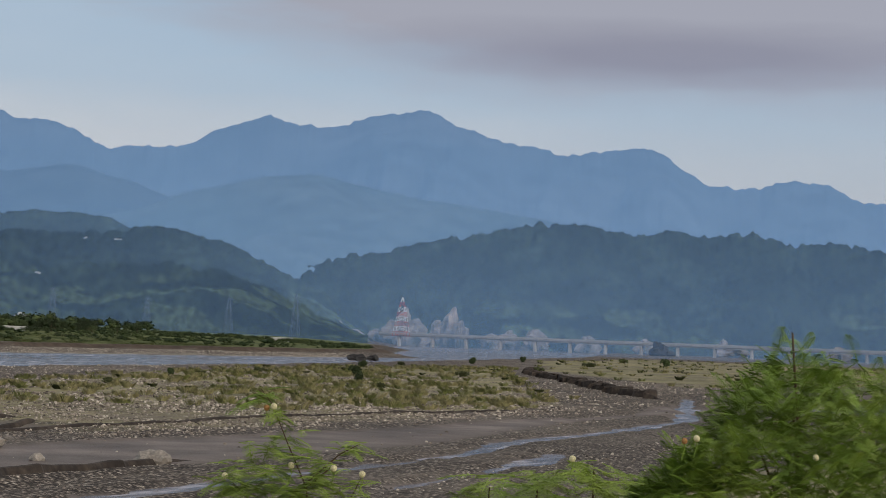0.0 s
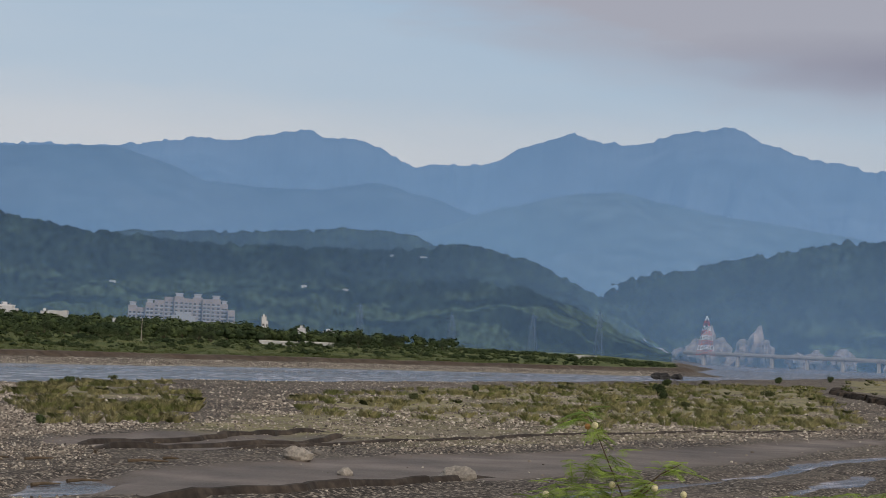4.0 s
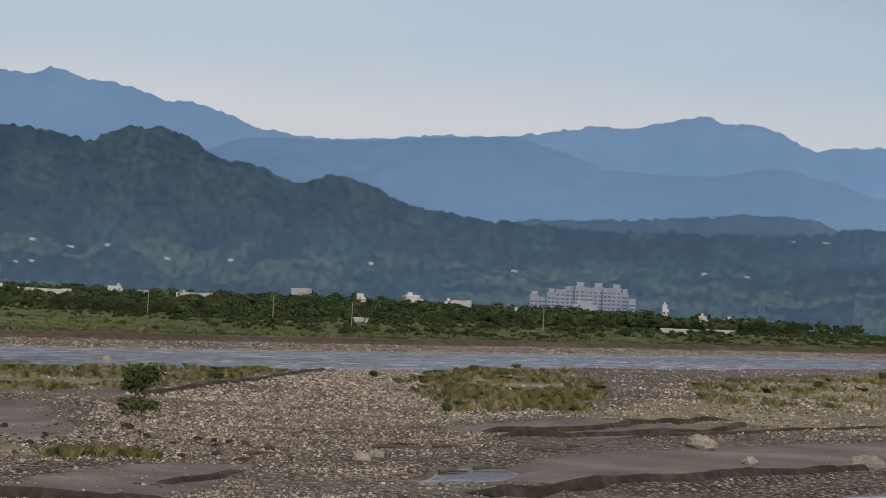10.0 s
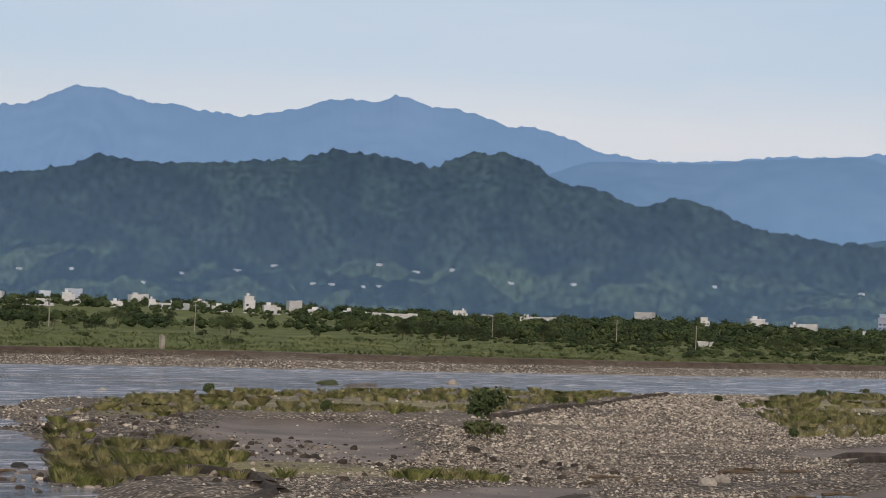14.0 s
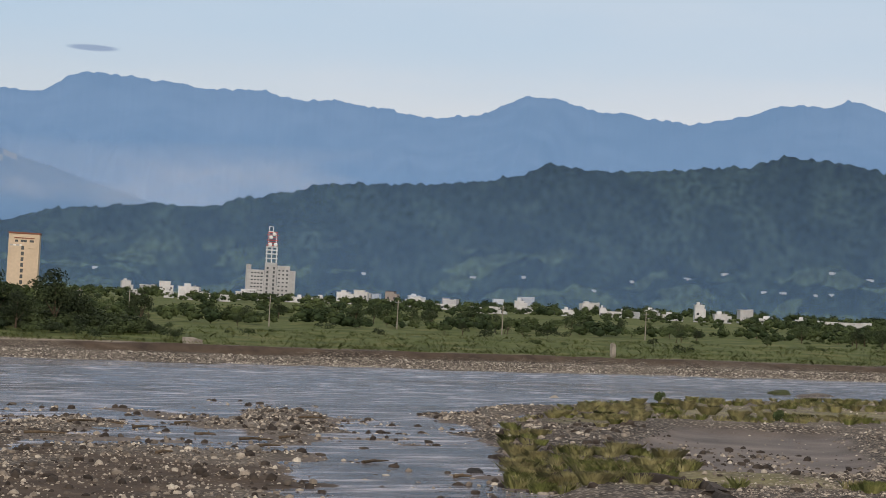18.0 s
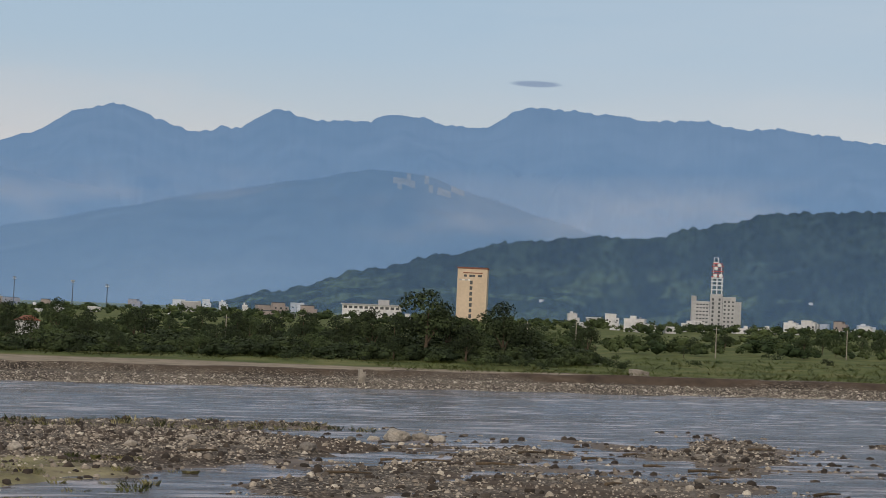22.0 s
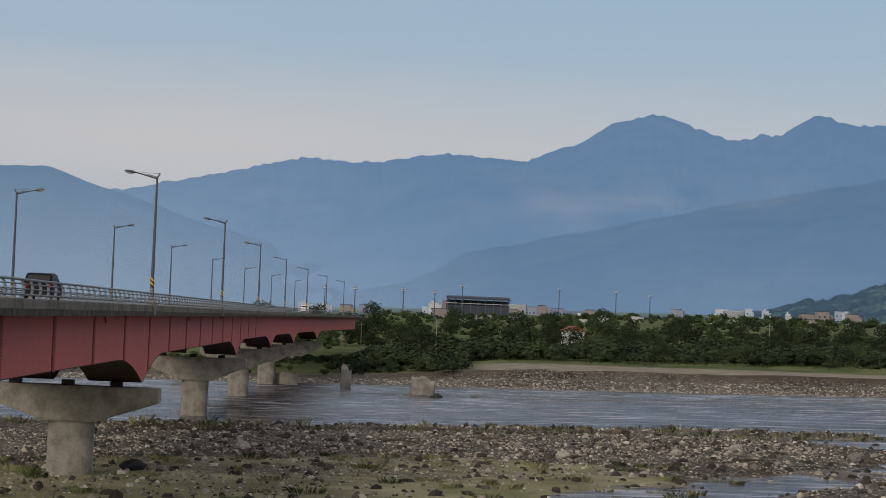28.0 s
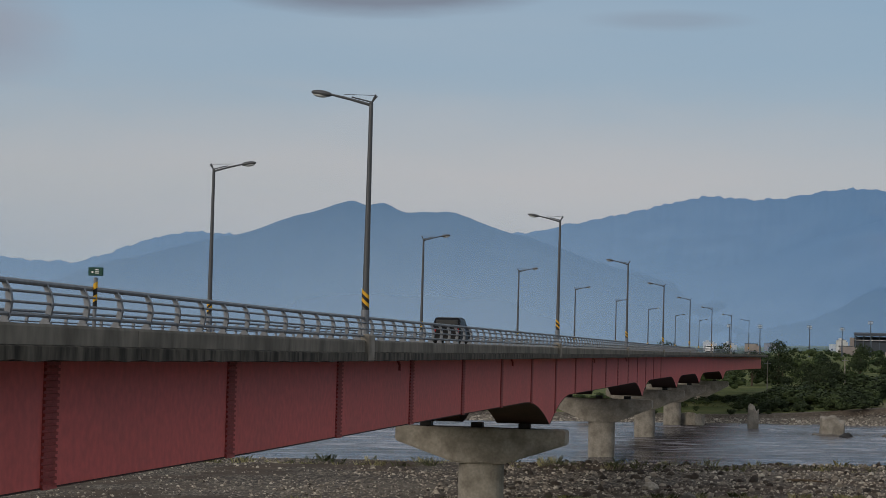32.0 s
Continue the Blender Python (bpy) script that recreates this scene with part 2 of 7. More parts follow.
M = {
    # Blue emission in the three ranges paints in their distance haze.
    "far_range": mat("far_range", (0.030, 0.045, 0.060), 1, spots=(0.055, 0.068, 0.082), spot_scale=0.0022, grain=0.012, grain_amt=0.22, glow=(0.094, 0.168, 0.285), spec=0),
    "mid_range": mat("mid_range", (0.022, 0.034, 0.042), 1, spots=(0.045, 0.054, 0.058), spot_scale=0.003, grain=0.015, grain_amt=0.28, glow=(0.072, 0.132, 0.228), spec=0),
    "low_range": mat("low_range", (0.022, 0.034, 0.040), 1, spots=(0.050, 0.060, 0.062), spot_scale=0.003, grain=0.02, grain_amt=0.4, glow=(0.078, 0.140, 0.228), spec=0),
    "forest": mat("forest", (0.013, 0.021, 0.018), 1, spots=(0.032, 0.050, 0.034), spot_scale=0.018, spot_amt=0.7, grain=0.13, grain_amt=0.7, bump=5.0, bump_scale=0.12, spec=0, along=True),
    "concrete": mat("concrete", (0.33, 0.305, 0.262), 0.9, spots=(0.14, 0.125, 0.105), spot_scale=0.7, grain=5, grain_amt=0.15, bump=0.01),
    "parapet": mat("parapet", (0.215, 0.198, 0.168), 0.9, spots=(0.085, 0.078, 0.065), spot_scale=0.7, spot_amt=0.7, grain=2.2, grain_amt=0.2, bump=0.015, stretch=(1, 1, 0.5)),
    "edge_beam": mat("edge_beam", (0.115, 0.103, 0.085), 0.95, spots=(0.018, 0.017, 0.015), spot_scale=1.6, spot_amt=0.9, grain=3, grain_amt=0.4, bump=0.02, stretch=(1, 1, 0.3)),
    # Dark brown that puts shade into the far girder and the girder undersides.
    "shaded_steel": mat("shaded_steel", (0.060, 0.032, 0.027), 0.8, spots=(0.035, 0.025, 0.022), spot_scale=0.4, grain=3, grain_amt=0.2),
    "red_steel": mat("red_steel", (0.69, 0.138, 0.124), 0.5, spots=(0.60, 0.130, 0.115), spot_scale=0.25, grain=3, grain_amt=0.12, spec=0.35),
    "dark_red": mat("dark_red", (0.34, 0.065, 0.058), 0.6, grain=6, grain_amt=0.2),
    "galvanised": mat("galvanised", (0.225, 0.24, 0.265), 0.5, 0.3, spots=(0.15, 0.16, 0.18), spot_scale=2, grain=12, grain_amt=0.1),
    "lamp_grey": mat("lamp_grey", (0.10, 0.105, 0.112), 0.5, 0.3, grain=10, grain_amt=0.1),
    "lamp_glass": mat("lamp_glass", (0.6, 0.62, 0.62), 0.2, grain=10, grain_amt=0.05),
    "yellow": mat("yellow", (0.75, 0.42, 0.03), 0.5, grain=10, grain_amt=0.1),
    "black": mat("black", (0.02, 0.02, 0.022), 0.5, grain=10, grain_amt=0.1),
    "asphalt": mat("asphalt", (0.05, 0.05, 0.052), 0.9, grain=10, grain_amt=0.2),
    "white_wall": mat("white_wall", (0.58, 0.59, 0.61), 0.85, spots=(0.44, 0.45, 0.46), spot_scale=0.1, grain=0.5, grain_amt=0.1, vary=0.12),
    "grey_wall": mat("grey_wall", (0.40, 0.41, 0.43), 0.85, spots=(0.31, 0.32, 0.33), spot_scale=0.1, grain=0.5, grain_amt=0.1, vary=0.1),
    "cream_wall": mat("cream_wall", (0.60, 0.49, 0.37), 0.8, spots=(0.52, 0.42, 0.315), spot_scale=0.08, grain=0.6, grain_amt=0.06),
    "pink_wall": mat("pink_wall", (0.31, 0.275, 0.265), 0.85, spots=(0.24, 0.21, 0.205), spot_scale=0.08, grain=0.5, grain_amt=0.1),
    "window_dark": mat("window_dark", (0.045, 0.055, 0.065), 0.25, grain=3, grain_amt=0.1, spec=0.5),
    "brick_brown": mat("brick_brown", (0.22, 0.09, 0.06), 0.9, grain=3, grain_amt=0.2),
    "roof_grey": mat("roof_grey", (0.06, 0.07, 0.09), 0.8, grain=1, grain_amt=0.15),
    "red_paint": mat("red_paint", (0.50, 0.06, 0.05), 0.6, grain=3, grain_amt=0.15),
    "white_paint": mat("white_paint", (0.75, 0.75, 0.74), 0.6, grain=3, grain_amt=0.08),
    "leaf_dark": mat("leaf_dark", (0.024, 0.037, 0.018), 0.8, spots=(0.052, 0.073, 0.030), spot_scale=0.13, spot_amt=0.9, grain=1.6, grain_amt=0.5, vary=0.3, spec=0.2),
    "leaf_far": mat("leaf_far", (0.030, 0.048, 0.023), 0.9, spots=(0.078, 0.104, 0.043), spot_scale=0.06, spot_amt=0.9, grain=0.7, grain_amt=0.5, spec=0.1),
    "terrace_grass": mat("terrace_grass", (0.098, 0.135, 0.034), 0.9, spots=(0.18, 0.185, 0.066), spot_scale=0.05, spot_amt=0.8, grain=0.8, grain_amt=0.4),
    "leaf_mid": mat("leaf_mid", (0.050, 0.074, 0.030), 0.8, spots=(0.085, 0.108, 0.045), spot_scale=0.25, grain=2.5, grain_amt=0.4, vary=0.3, spec=0.2),
    "leaf_near": mat("leaf_near", (0.145, 0.235, 0.032), 0.6, spots=(0.31, 0.40, 0.075), spot_scale=1.5, grain=12, grain_amt=0.35, spec=0.3),
    "bark": mat("bark", (0.09, 0.07, 0.05), 0.95, grain=6, grain_amt=0.3, bump=0.02),
    "stalk": mat("stalk", (0.10, 0.07, 0.04), 0.8, grain=30, grain_amt=0.3),
    "flower": mat("flower", (0.62, 0.58, 0.36), 0.9, grain=200, grain_amt=0.3, bump=0.003, bump_scale=300),
    "flower_brown": mat("flower_brown", (0.36, 0.19, 0.07), 0.9, grain=200, grain_amt=0.3),
    "reed": mat("reed", (0.42, 0.39, 0.20), 0.9, spots=(0.26, 0.27, 0.115), spot_scale=0.3, grain=1.2, grain_amt=0.4, vary=0.3),
    "reed_green": mat("reed_green", (0.22, 0.255, 0.085), 0.9, spots=(0.37, 0.36, 0.155), spot_scale=0.3, grain=1.2, grain_amt=0.4, vary=0.3),
    "bush_dark": mat("bush_dark", (0.075, 0.090, 0.036), 0.9, grain=1.5, grain_amt=0.45, vary=0.3),
    "stone_pale": mat("stone_pale", (0.34, 0.31, 0.265), 0.9, spots=(0.22, 0.20, 0.17), spot_scale=0.6, grain=4, grain_amt=0.3, bump=0.03, vary=0.25),
    "stone_grey": mat("stone_grey", (0.19, 0.175, 0.155), 0.85, spots=(0.11, 0.10, 0.09), spot_scale=0.6, grain=4, grain_amt=0.3, bump=0.03, vary=0.3),
    "rock_dark": mat("rock_dark", (0.035, 0.035, 0.036), 0.9, spots=(0.06, 0.06, 0.055), spot_scale=0.2, grain=0.8, grain_amt=0.4, bump=0.3, bump_scale=0.4),
    "cliff": mat("cliff", (0.37, 0.32, 0.29), 0.95, spots=(0.07, 0.08, 0.07), spot_scale=0.05, spot_amt=0.9, grain=0.08, grain_amt=0.3, spec=0),
    # The blue emission puts distance haze over the scars' own earth brown.
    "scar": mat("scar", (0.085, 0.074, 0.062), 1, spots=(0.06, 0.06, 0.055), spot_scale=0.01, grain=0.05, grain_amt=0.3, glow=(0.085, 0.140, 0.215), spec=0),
    "rock_face": mat("rock_face", (0.085, 0.080, 0.078), 0.95, spots=(0.03, 0.036, 0.032), spot_scale=0.05, spot_amt=0.9, grain=0.1, grain_amt=0.4, spec=0),
    "driftwood": mat("driftwood", (0.10, 0.075, 0.05), 0.95, grain=3, grain_amt=0.35, vary=0.3),
    "sign_green": mat("sign_green", (0.01, 0.06, 0.045), 0.5, grain=10, grain_amt=0.1),
    "car_paint": mat("car_paint", (0.005, 0.006, 0.009), 0.4, grain=10, grain_amt=0.05, spec=0.2),
    "glass_dark": mat("glass_dark", (0.015, 0.02, 0.026), 0.3, grain=10, grain_amt=0.05, spec=0.6),
    "rubber": mat("rubber", (0.02, 0.02, 0.02), 0.8, grain=10, grain_amt=0.1),
    "tail_red": mat("tail_red", (0.35, 0.01, 0.01), 0.3, grain=10, grain_amt=0.05),
    "earth_dark": mat("earth_dark", (0.040, 0.033, 0.028), 0.95, spots=(0.085, 0.068, 0.054), spot_scale=0.3, grain=1.2, grain_amt=0.35, bump=0.15),
    "steel_pylon": mat("steel_pylon", (0.085, 0.11, 0.145), 0.7, 0.0, grain=1, grain_amt=0.1),
}

def ground_material():
    """Riverbed and banks. The mesh's mask says what lies where: red grass, green wet sand, blue brown earth; the rest is cobbles."""
    m = bpy.data.materials.new("riverbed")
    m.use_nodes = True
    t = m.node_tree
    b = t.nodes["Principled BSDF"]
    b.inputs["Specular IOR Level"].default_value = 0.25
    tc = t.nodes.new("ShaderNodeTexCoord")
    at = t.nodes.new("ShaderNodeVertexColor")
    at.layer_name = "cover"
    sp = t.nodes.new("ShaderNodeSeparateColor")
    t.links.new(at.outputs[0], sp.inputs[0])

    def nz(scale, detail=5, sock="Fac"):
        n = t.nodes.new("ShaderNodeTexNoise")
        n.inputs["Scale"].default_value, n.inputs["Detail"].default_value = scale, detail
        t.links.new(tc.outputs["Object"], n.inputs["Vector"])
        return n.outputs[sock]

    def ramp(v, stops):
        n = t.nodes.new("ShaderNodeValToRGB")
        t.links.new(v, n.inputs[0])
        n.color_ramp.elements[0].position, n.color_ramp.elements[0].color = stops[0][0], (*stops[0][1], 1)
        n.color_ramp.elements[1].position, n.color_ramp.elements[1].color = stops[-1][0], (*stops[-1][1], 1)
        for p, c in stops[1:-1]:
            n.color_ramp.elements.new(p).color = (*c, 1)
        return n.outputs[0]

    def mx(fac, a, c):
        n = t.nodes.new("ShaderNodeMix")
        n.data_type = "RGBA"
        t.links.new(fac, n.inputs[0])
        t.links.new(a, n.inputs[6])
        t.links.new(c, n.inputs[7])
        return n.outputs[2]

    def sharpen(v, noise_sock, lo=0.35, hi=0.65, amt=0.5):
        a = t.nodes.new("ShaderNodeMath")
        a.operation = "MULTIPLY_ADD"
        t.links.new(noise_sock, a.inputs[0])
        a.inputs[1].default_value = amt
        t.links.new(v, a.inputs[2])
        r = t.nodes.new("ShaderNodeMapRange")
        t.links.new(a.outputs[0], r.inputs[0])
        r.inputs[1].default_value, r.inputs[2].default_value = lo + amt / 2, hi + amt / 2
        return r.outputs[0]

    vo = t.nodes.new("ShaderNodeTexVoronoi")
    vo.inputs["Scale"].default_value = 3.0
    t.links.new(tc.outputs["Object"], vo.inputs["Vector"])
    vs = t.nodes.new("ShaderNodeSeparateColor")
    t.links.new(vo.outputs["Color"], vs.inputs[0])
    cobble = ramp(vs.outputs[0], [(0.0, (0.050, 0.043, 0.037)), (0.35, (0.115, 0.098, 0.082)), (0.7, (0.26, 0.223, 0.182)), (0.9, (0.42, 0.37, 0.30)), (1.0, (0.58, 0.53, 0.45))])
    # Darkening the gaps paints the small shadows between cobbles into the colour.
    joint = ramp(vo.outputs["Distance"], [(0.30, (1, 1, 1)), (0.62, (0.22, 0.21, 0.20))])
    deep = t.nodes.new("ShaderNodeMix")
    deep.data_type, deep.blend_type, deep.inputs[0].default_value = "RGBA", "MULTIPLY", 1.0
    t.links.new(cobble, deep.inputs[6])
    t.links.new(joint, deep.inputs[7])
    cobble = deep.outputs[2]
    silt = ramp(nz(0.05), [(0.3, (0.13, 0.111, 0.092)), (0.7, (0.25, 0.217, 0.176))])
    cobble = mx(sharpen(nz(0.02, 3), nz(0.35), 0.45, 0.62, 0.5), cobble, mx(nz(3.0), silt, cobble))
    sand = ramp(nz(0.12, 8), [(0.3, (0.088, 0.073, 0.064)), (0.55, (0.165, 0.138, 0.118)), (0.75, (0.25, 0.212, 0.182))])
    grass = ramp(nz(0.11, 8), [(0.3, (0.15, 0.15, 0.068)), (0.5, (0.26, 0.24, 0.125)), (0.7, (0.37, 0.33, 0.20))])
    earth = ramp(nz(0.25, 8), [(0.3, (0.050, 0.036, 0.027)), (0.6, (0.095, 0.070, 0.050)), (0.8, (0.17, 0.13, 0.095))])
    edge = nz(0.4, 6)
    col = mx(sharpen(sp.outputs[1], edge), cobble, sand)
    col = mx(sharpen(sp.outputs[2], edge), col, earth)
    col = mx(sharpen(sp.outputs[0], edge, 0.3, 0.7, 0.7), col, grass)
    lush = t.nodes.new("ShaderNodeAttribute")
    lush.attribute_name = "lush"
    meadow = ramp(nz(0.09, 8), [(0.3, (0.055, 0.078, 0.022)), (0.5, (0.098, 0.125, 0.036)), (0.72, (0.165, 0.17, 0.064))])
    both = t.nodes.new("ShaderNodeMath")
    both.operation = "MULTIPLY"
    t.links.new(sharpen(sp.outputs[0], edge, 0.3, 0.7, 0.7), both.inputs[0])
    t.links.new(lush.outputs["Fac"], both.inputs[1])
    col = mx(both.outputs[0], col, meadow)
    tan = ramp(nz(0.3, 8), [(0.3, (0.22, 0.185, 0.14)), (0.6, (0.31, 0.265, 0.205)), (0.8, (0.38, 0.33, 0.26))])
    col = mx(sharpen(at.outputs["Alpha"], edge), col, tan)
    t.links.new(col, b.inputs["Base Color"])
    rr = t.nodes.new("ShaderNodeMapRange")
    t.links.new(sp.outputs[1], rr.inputs[0])
    rr.inputs[3].default_value, rr.inputs[4].default_value = 0.92, 0.62
    t.links.new(rr.outputs[0], b.inputs["Roughness"])
    bp = t.nodes.new("ShaderNodeBump")
    bp.inputs["Strength"].default_value, bp.inputs["Distance"].default_value = 0.55, 0.18
    inv = t.nodes.new("ShaderNodeMath")
    inv.operation, inv.inputs[0].default_value = "SUBTRACT", 1.0
    t.links.new(vo.outputs["Distance"], inv.inputs[1])
    t.links.new(inv.outputs[0], bp.inputs["Height"])
    t.links.new(bp.outputs[0], b.inputs["Normal"])
    return m


def water_material():
    m = bpy.data.materials.new("river_water")
    m.use_nodes = True
    t = m.node_tree
    b = t.nodes["Principled BSDF"]
    b.inputs["IOR"].default_value, b.inputs["Specular IOR Level"].default_value = 1.33, 0.25
    tc = t.nodes.new("ShaderNodeTexCoord")

    def nz(scale, stretch, detail=5):
        mp = t.nodes.new("ShaderNodeMapping")
        mp.inputs["Scale"].default_value = stretch
        t.links.new(tc.outputs["Object"], mp.inputs[0])
        n = t.nodes.new("ShaderNodeTexNoise")
        n.inputs["Scale"].default_value, n.inputs["Detail"].default_value = scale, detail
        t.links.new(mp.outputs[0], n.inputs["Vector"])
        return n.outputs["Fac"]

    # Pale and dark streaks put sky reflection and ripples into the base colour.
    r = t.nodes.new("ShaderNodeValToRGB")
    t.links.new(nz(0.42, (0.26, 1, 1), 9), r.inputs[0])
    r.color_ramp.elements[0].position, r.color_ramp.elements[0].color = 0.38, (0.036, 0.032, 0.036, 1)
    r.color_ramp.elements[1].position, r.color_ramp.elements[1].color = 0.64, (0.40, 0.38, 0.41, 1)
    r.color_ramp.elements.new(0.52).color = (0.10, 0.093, 0.103, 1)
    t.links.new(r.outputs[0], b.inputs["Base Color"])
    rg = t.nodes.new("ShaderNodeMapRange")
    t.links.new(nz(0.03, (0.25, 1, 1), 4), rg.inputs[0])
    rg.inputs[1].default_value, rg.inputs[2].default_value, rg.inputs[3].default_value, rg.inputs[4].default_value = 0.35, 0.65, 0.08, 0.26
    t.links.new(rg.outputs[0], b.inputs["Roughness"])
    add = t.nodes.new("ShaderNodeMath")
    add.operation = "MULTIPLY_ADD"
    t.links.new(nz(0.16, (0.4, 1, 1)), add.inputs[0])
    add.inputs[1].default_value = 2.5
    t.links.new(nz(1.1, (0.5, 1, 1)), add.inputs[2])
    bp = t.nodes.new("ShaderNodeBump")
    bp.inputs["Strength"].default_value, bp.inputs["Distance"].default_value = 1.0, 0.42
    t.links.new(add.outputs[0], bp.inputs["Height"])
    t.links.new(bp.outputs[0], b.inputs["Normal"])
    return m


M["ground"], M["water"] = ground_material(), water_material()


# ---- helpers for shapes ----
def mesh(name, verts, faces, material, smooth=False):
    me = bpy.data.meshes.new(name)
    me.from_pydata([tuple(map(float, v)) for v in verts], [], [tuple(map(int, f)) for f in faces])
    if not isinstance(material, (list, tuple)):
        material = [material]
    for m in material:
        me.materials.append(m)
    if smooth:
        me.polygons.foreach_set("use_smooth", [True] * len(me.polygons))
    me.update()
    return me


def fast_mesh(name, V, F, material, smooth=False):
    """A mesh from arrays; every face has as many corners as F has columns."""
    V, F = np.asarray(V, np.float32), np.asarray(F, np.int32)
    me = bpy.data.meshes.new(name)
    me.vertices.add(len(V))
    me.vertices.foreach_set("co", V.ravel())
    me.loops.add(F.size)
    me.loops.foreach_set("vertex_index", F.ravel())
    me.polygons.add(len(F))
    me.polygons.foreach_set("loop_start", np.arange(0, F.size, F.shape[1], dtype=np.int32))
    if smooth:
        me.polygons.foreach_set("use_smooth", np.ones(len(F), bool))
    me.update(calc_edges=True)
    me.materials.append(material)
    return me


def part(name, bm, material, parent, label=""):
    """Links a bmesh, or a ready mesh, as one mesh object under a thing or a part."""
    if isinstance(bm, bpy.types.Mesh):
        me = bm
    else:
        me = bpy.data.meshes.new(name)
        bm.to_mesh(me)
        bm.free()
        me.materials.append(material)
    ob = new(name, me)
    ob.parent = parent
    return tagged(ob, label)


def thing(name, at, label, category, group="", turn=0.0, kind=""):
    ob = new(name)
    ob.empty_display_size = 0.5
    ob.matrix_basis = pose(*at, 0, 0, turn)
    return tagged(ob, label, category, group, kind)


def box(bm, lo, hi, bevel=0.0):
    """A box between two corners, added to bm."""
    c = [(a + b) / 2 for a, b in zip(lo, hi)]
    d = [b - a for a, b in zip(lo, hi)]
    r = bmesh.ops.create_cube(bm, size=1.0, matrix=Matrix.Translation(c) @ Matrix.Diagonal((*d, 1)))
    if bevel:
        es = list({e for v in r["verts"] for e in v.link_edges})
        bmesh.ops.bevel(bm, geom=es, offset=bevel, segments=1, affect="EDGES")
    return bm


def boxes(*pairs, bevel=0.0):
    bm = bmesh.new()
    for lo, hi in pairs:
        box(bm, lo, hi, bevel)
    return bm


def tube(bm, path, radii, sides=8):
    """A round bar along a line of points; radii one or one a point."""
    if isinstance(radii, (int, float)):
        radii = [radii] * len(path)
    path = [Vector(p) for p in path]
    rings = []
    for i, p in enumerate(path):
        d = (path[min(i + 1, len(path) - 1)] - path[max(i - 1, 0)]).normalized()
        s = d.cross(Vector((0, 0, 1)) if abs(d.z) < 0.9 else Vector((1, 0, 0))).normalized()
        u = s.cross(d)
        rings.append([bm.verts.new(p + (s * math.cos(k * math.tau / sides) + u * math.sin(k * math.tau / sides)) * radii[i]) for k in range(sides)])
    for a, b in zip(rings, rings[1:]):
        for k in range(sides):
            bm.faces.new((a[k], a[(k + 1) % sides], b[(k + 1) % sides], b[k]))
    bm.faces.new(rings[0][::-1])
    bm.faces.new(rings[-1])
    return bm


def hash2(i, j, seed):
    n = (i.astype(np.int64) * 374761393 + j.astype(np.int64) * 668265263 + seed * 1274126177) & 0xFFFFFFFF
    n = ((n ^ (n >> 13)) * 1274126177) & 0xFFFFFFFF
    return ((n ^ (n >> 16)) & 0xFFFF) / 65535.0


def vnoise(x, y, seed=0):
    i, j = np.floor(x), np.floor(y)
    a, b = x - i, y - j
    a, b = a * a * (3 - 2 * a), b * b * (3 - 2 * b)
    f = lambda p, q: hash2(i + p, j + q, seed)
    return (f(0, 0) * (1 - a) + f(1, 0) * a) * (1 - b) + (f(0, 1) * (1 - a) + f(1, 1) * a) * b


def fbm(x, y, octaves=4, seed=0):
    s, amp, tot = 0.0, 1.0, 0.0
    for k in range(octaves):
        s = s + amp * vnoise(x * 2 ** k, y * 2 ** k, seed + k)
        tot += amp
        amp *= 0.5
    return s / tot


def inside(poly, x, y):
    """Distance to the rim of a closed outline, positive inside."""
    d = np.full(x.shape, 1e9)
    odd = np.zeros(x.shape, bool)
    for (ax, ay), (bx, by) in zip(poly, poly[1:] + poly[:1]):
        ex, ey = bx - ax, by - ay
        k = np.clip(((x - ax) * ex + (y - ay) * ey) / (ex * ex + ey * ey + 1e-9), 0, 1)
        d = np.minimum(d, np.hypot(x - ax - k * ex, y - ay - k * ey))
        odd ^= ((ay > y) != (by > y)) & (x < (bx - ax) * (y - ay) / (by - ay if by != ay else 1e-9) + ax)
    return np.where(odd, d, -d)


def step(a, b, x):
    t = np.clip((x - a) / (b - a), 0, 1)
    return t * t * (3 - 2 * t)


# ---- the riverbed: outlines of bars, sand flats and channels, in metres ----
BAR_MAIN = [(100, 172), (124, 214), (162, 262), (246, 294), (300, 283), (396, 297), (563, 310), (758, 343), (972, 379), (1500, 480), (2300, 700), (2600, 300), (900, 60), (520, 90), (361, 106), (300, 100), (250, 92), (190, 89), (150, 87), (132, 85), (112, 91), (98, 88), (84, 84), (70, 86), (69, 99), (77, 112), (80, 126), (86, 138)]
FAN = [(300, 281), (396, 297), (342, 284), (267, 233), (209, 163), (178, 150), (145, 118), (118, 104), (104, 92), (90, 92), (96, 110), (118, 139), (154, 171), (192, 209), (240, 238)]
SAND_FLAT = [(120, 98), (134, 107), (147, 112), (182, 114), (215, 109), (260, 106), (300, 106), (350, 104), (420, 116), (400, 100), (300, 99), (231, 89), (165, 89), (147, 90), (122, 92)]
MUD = [(79, 103), (92, 113), (112, 122), (118, 118), (100, 104), (86, 96)]
PIT = [(118, 178), (130, 190), (146, 208), (160, 196), (128, 150), (114, 136), (102, 138), (106, 155)]
STRIP = [(165, 135), (176, 148), (215, 146), (205, 126), (172, 124)]
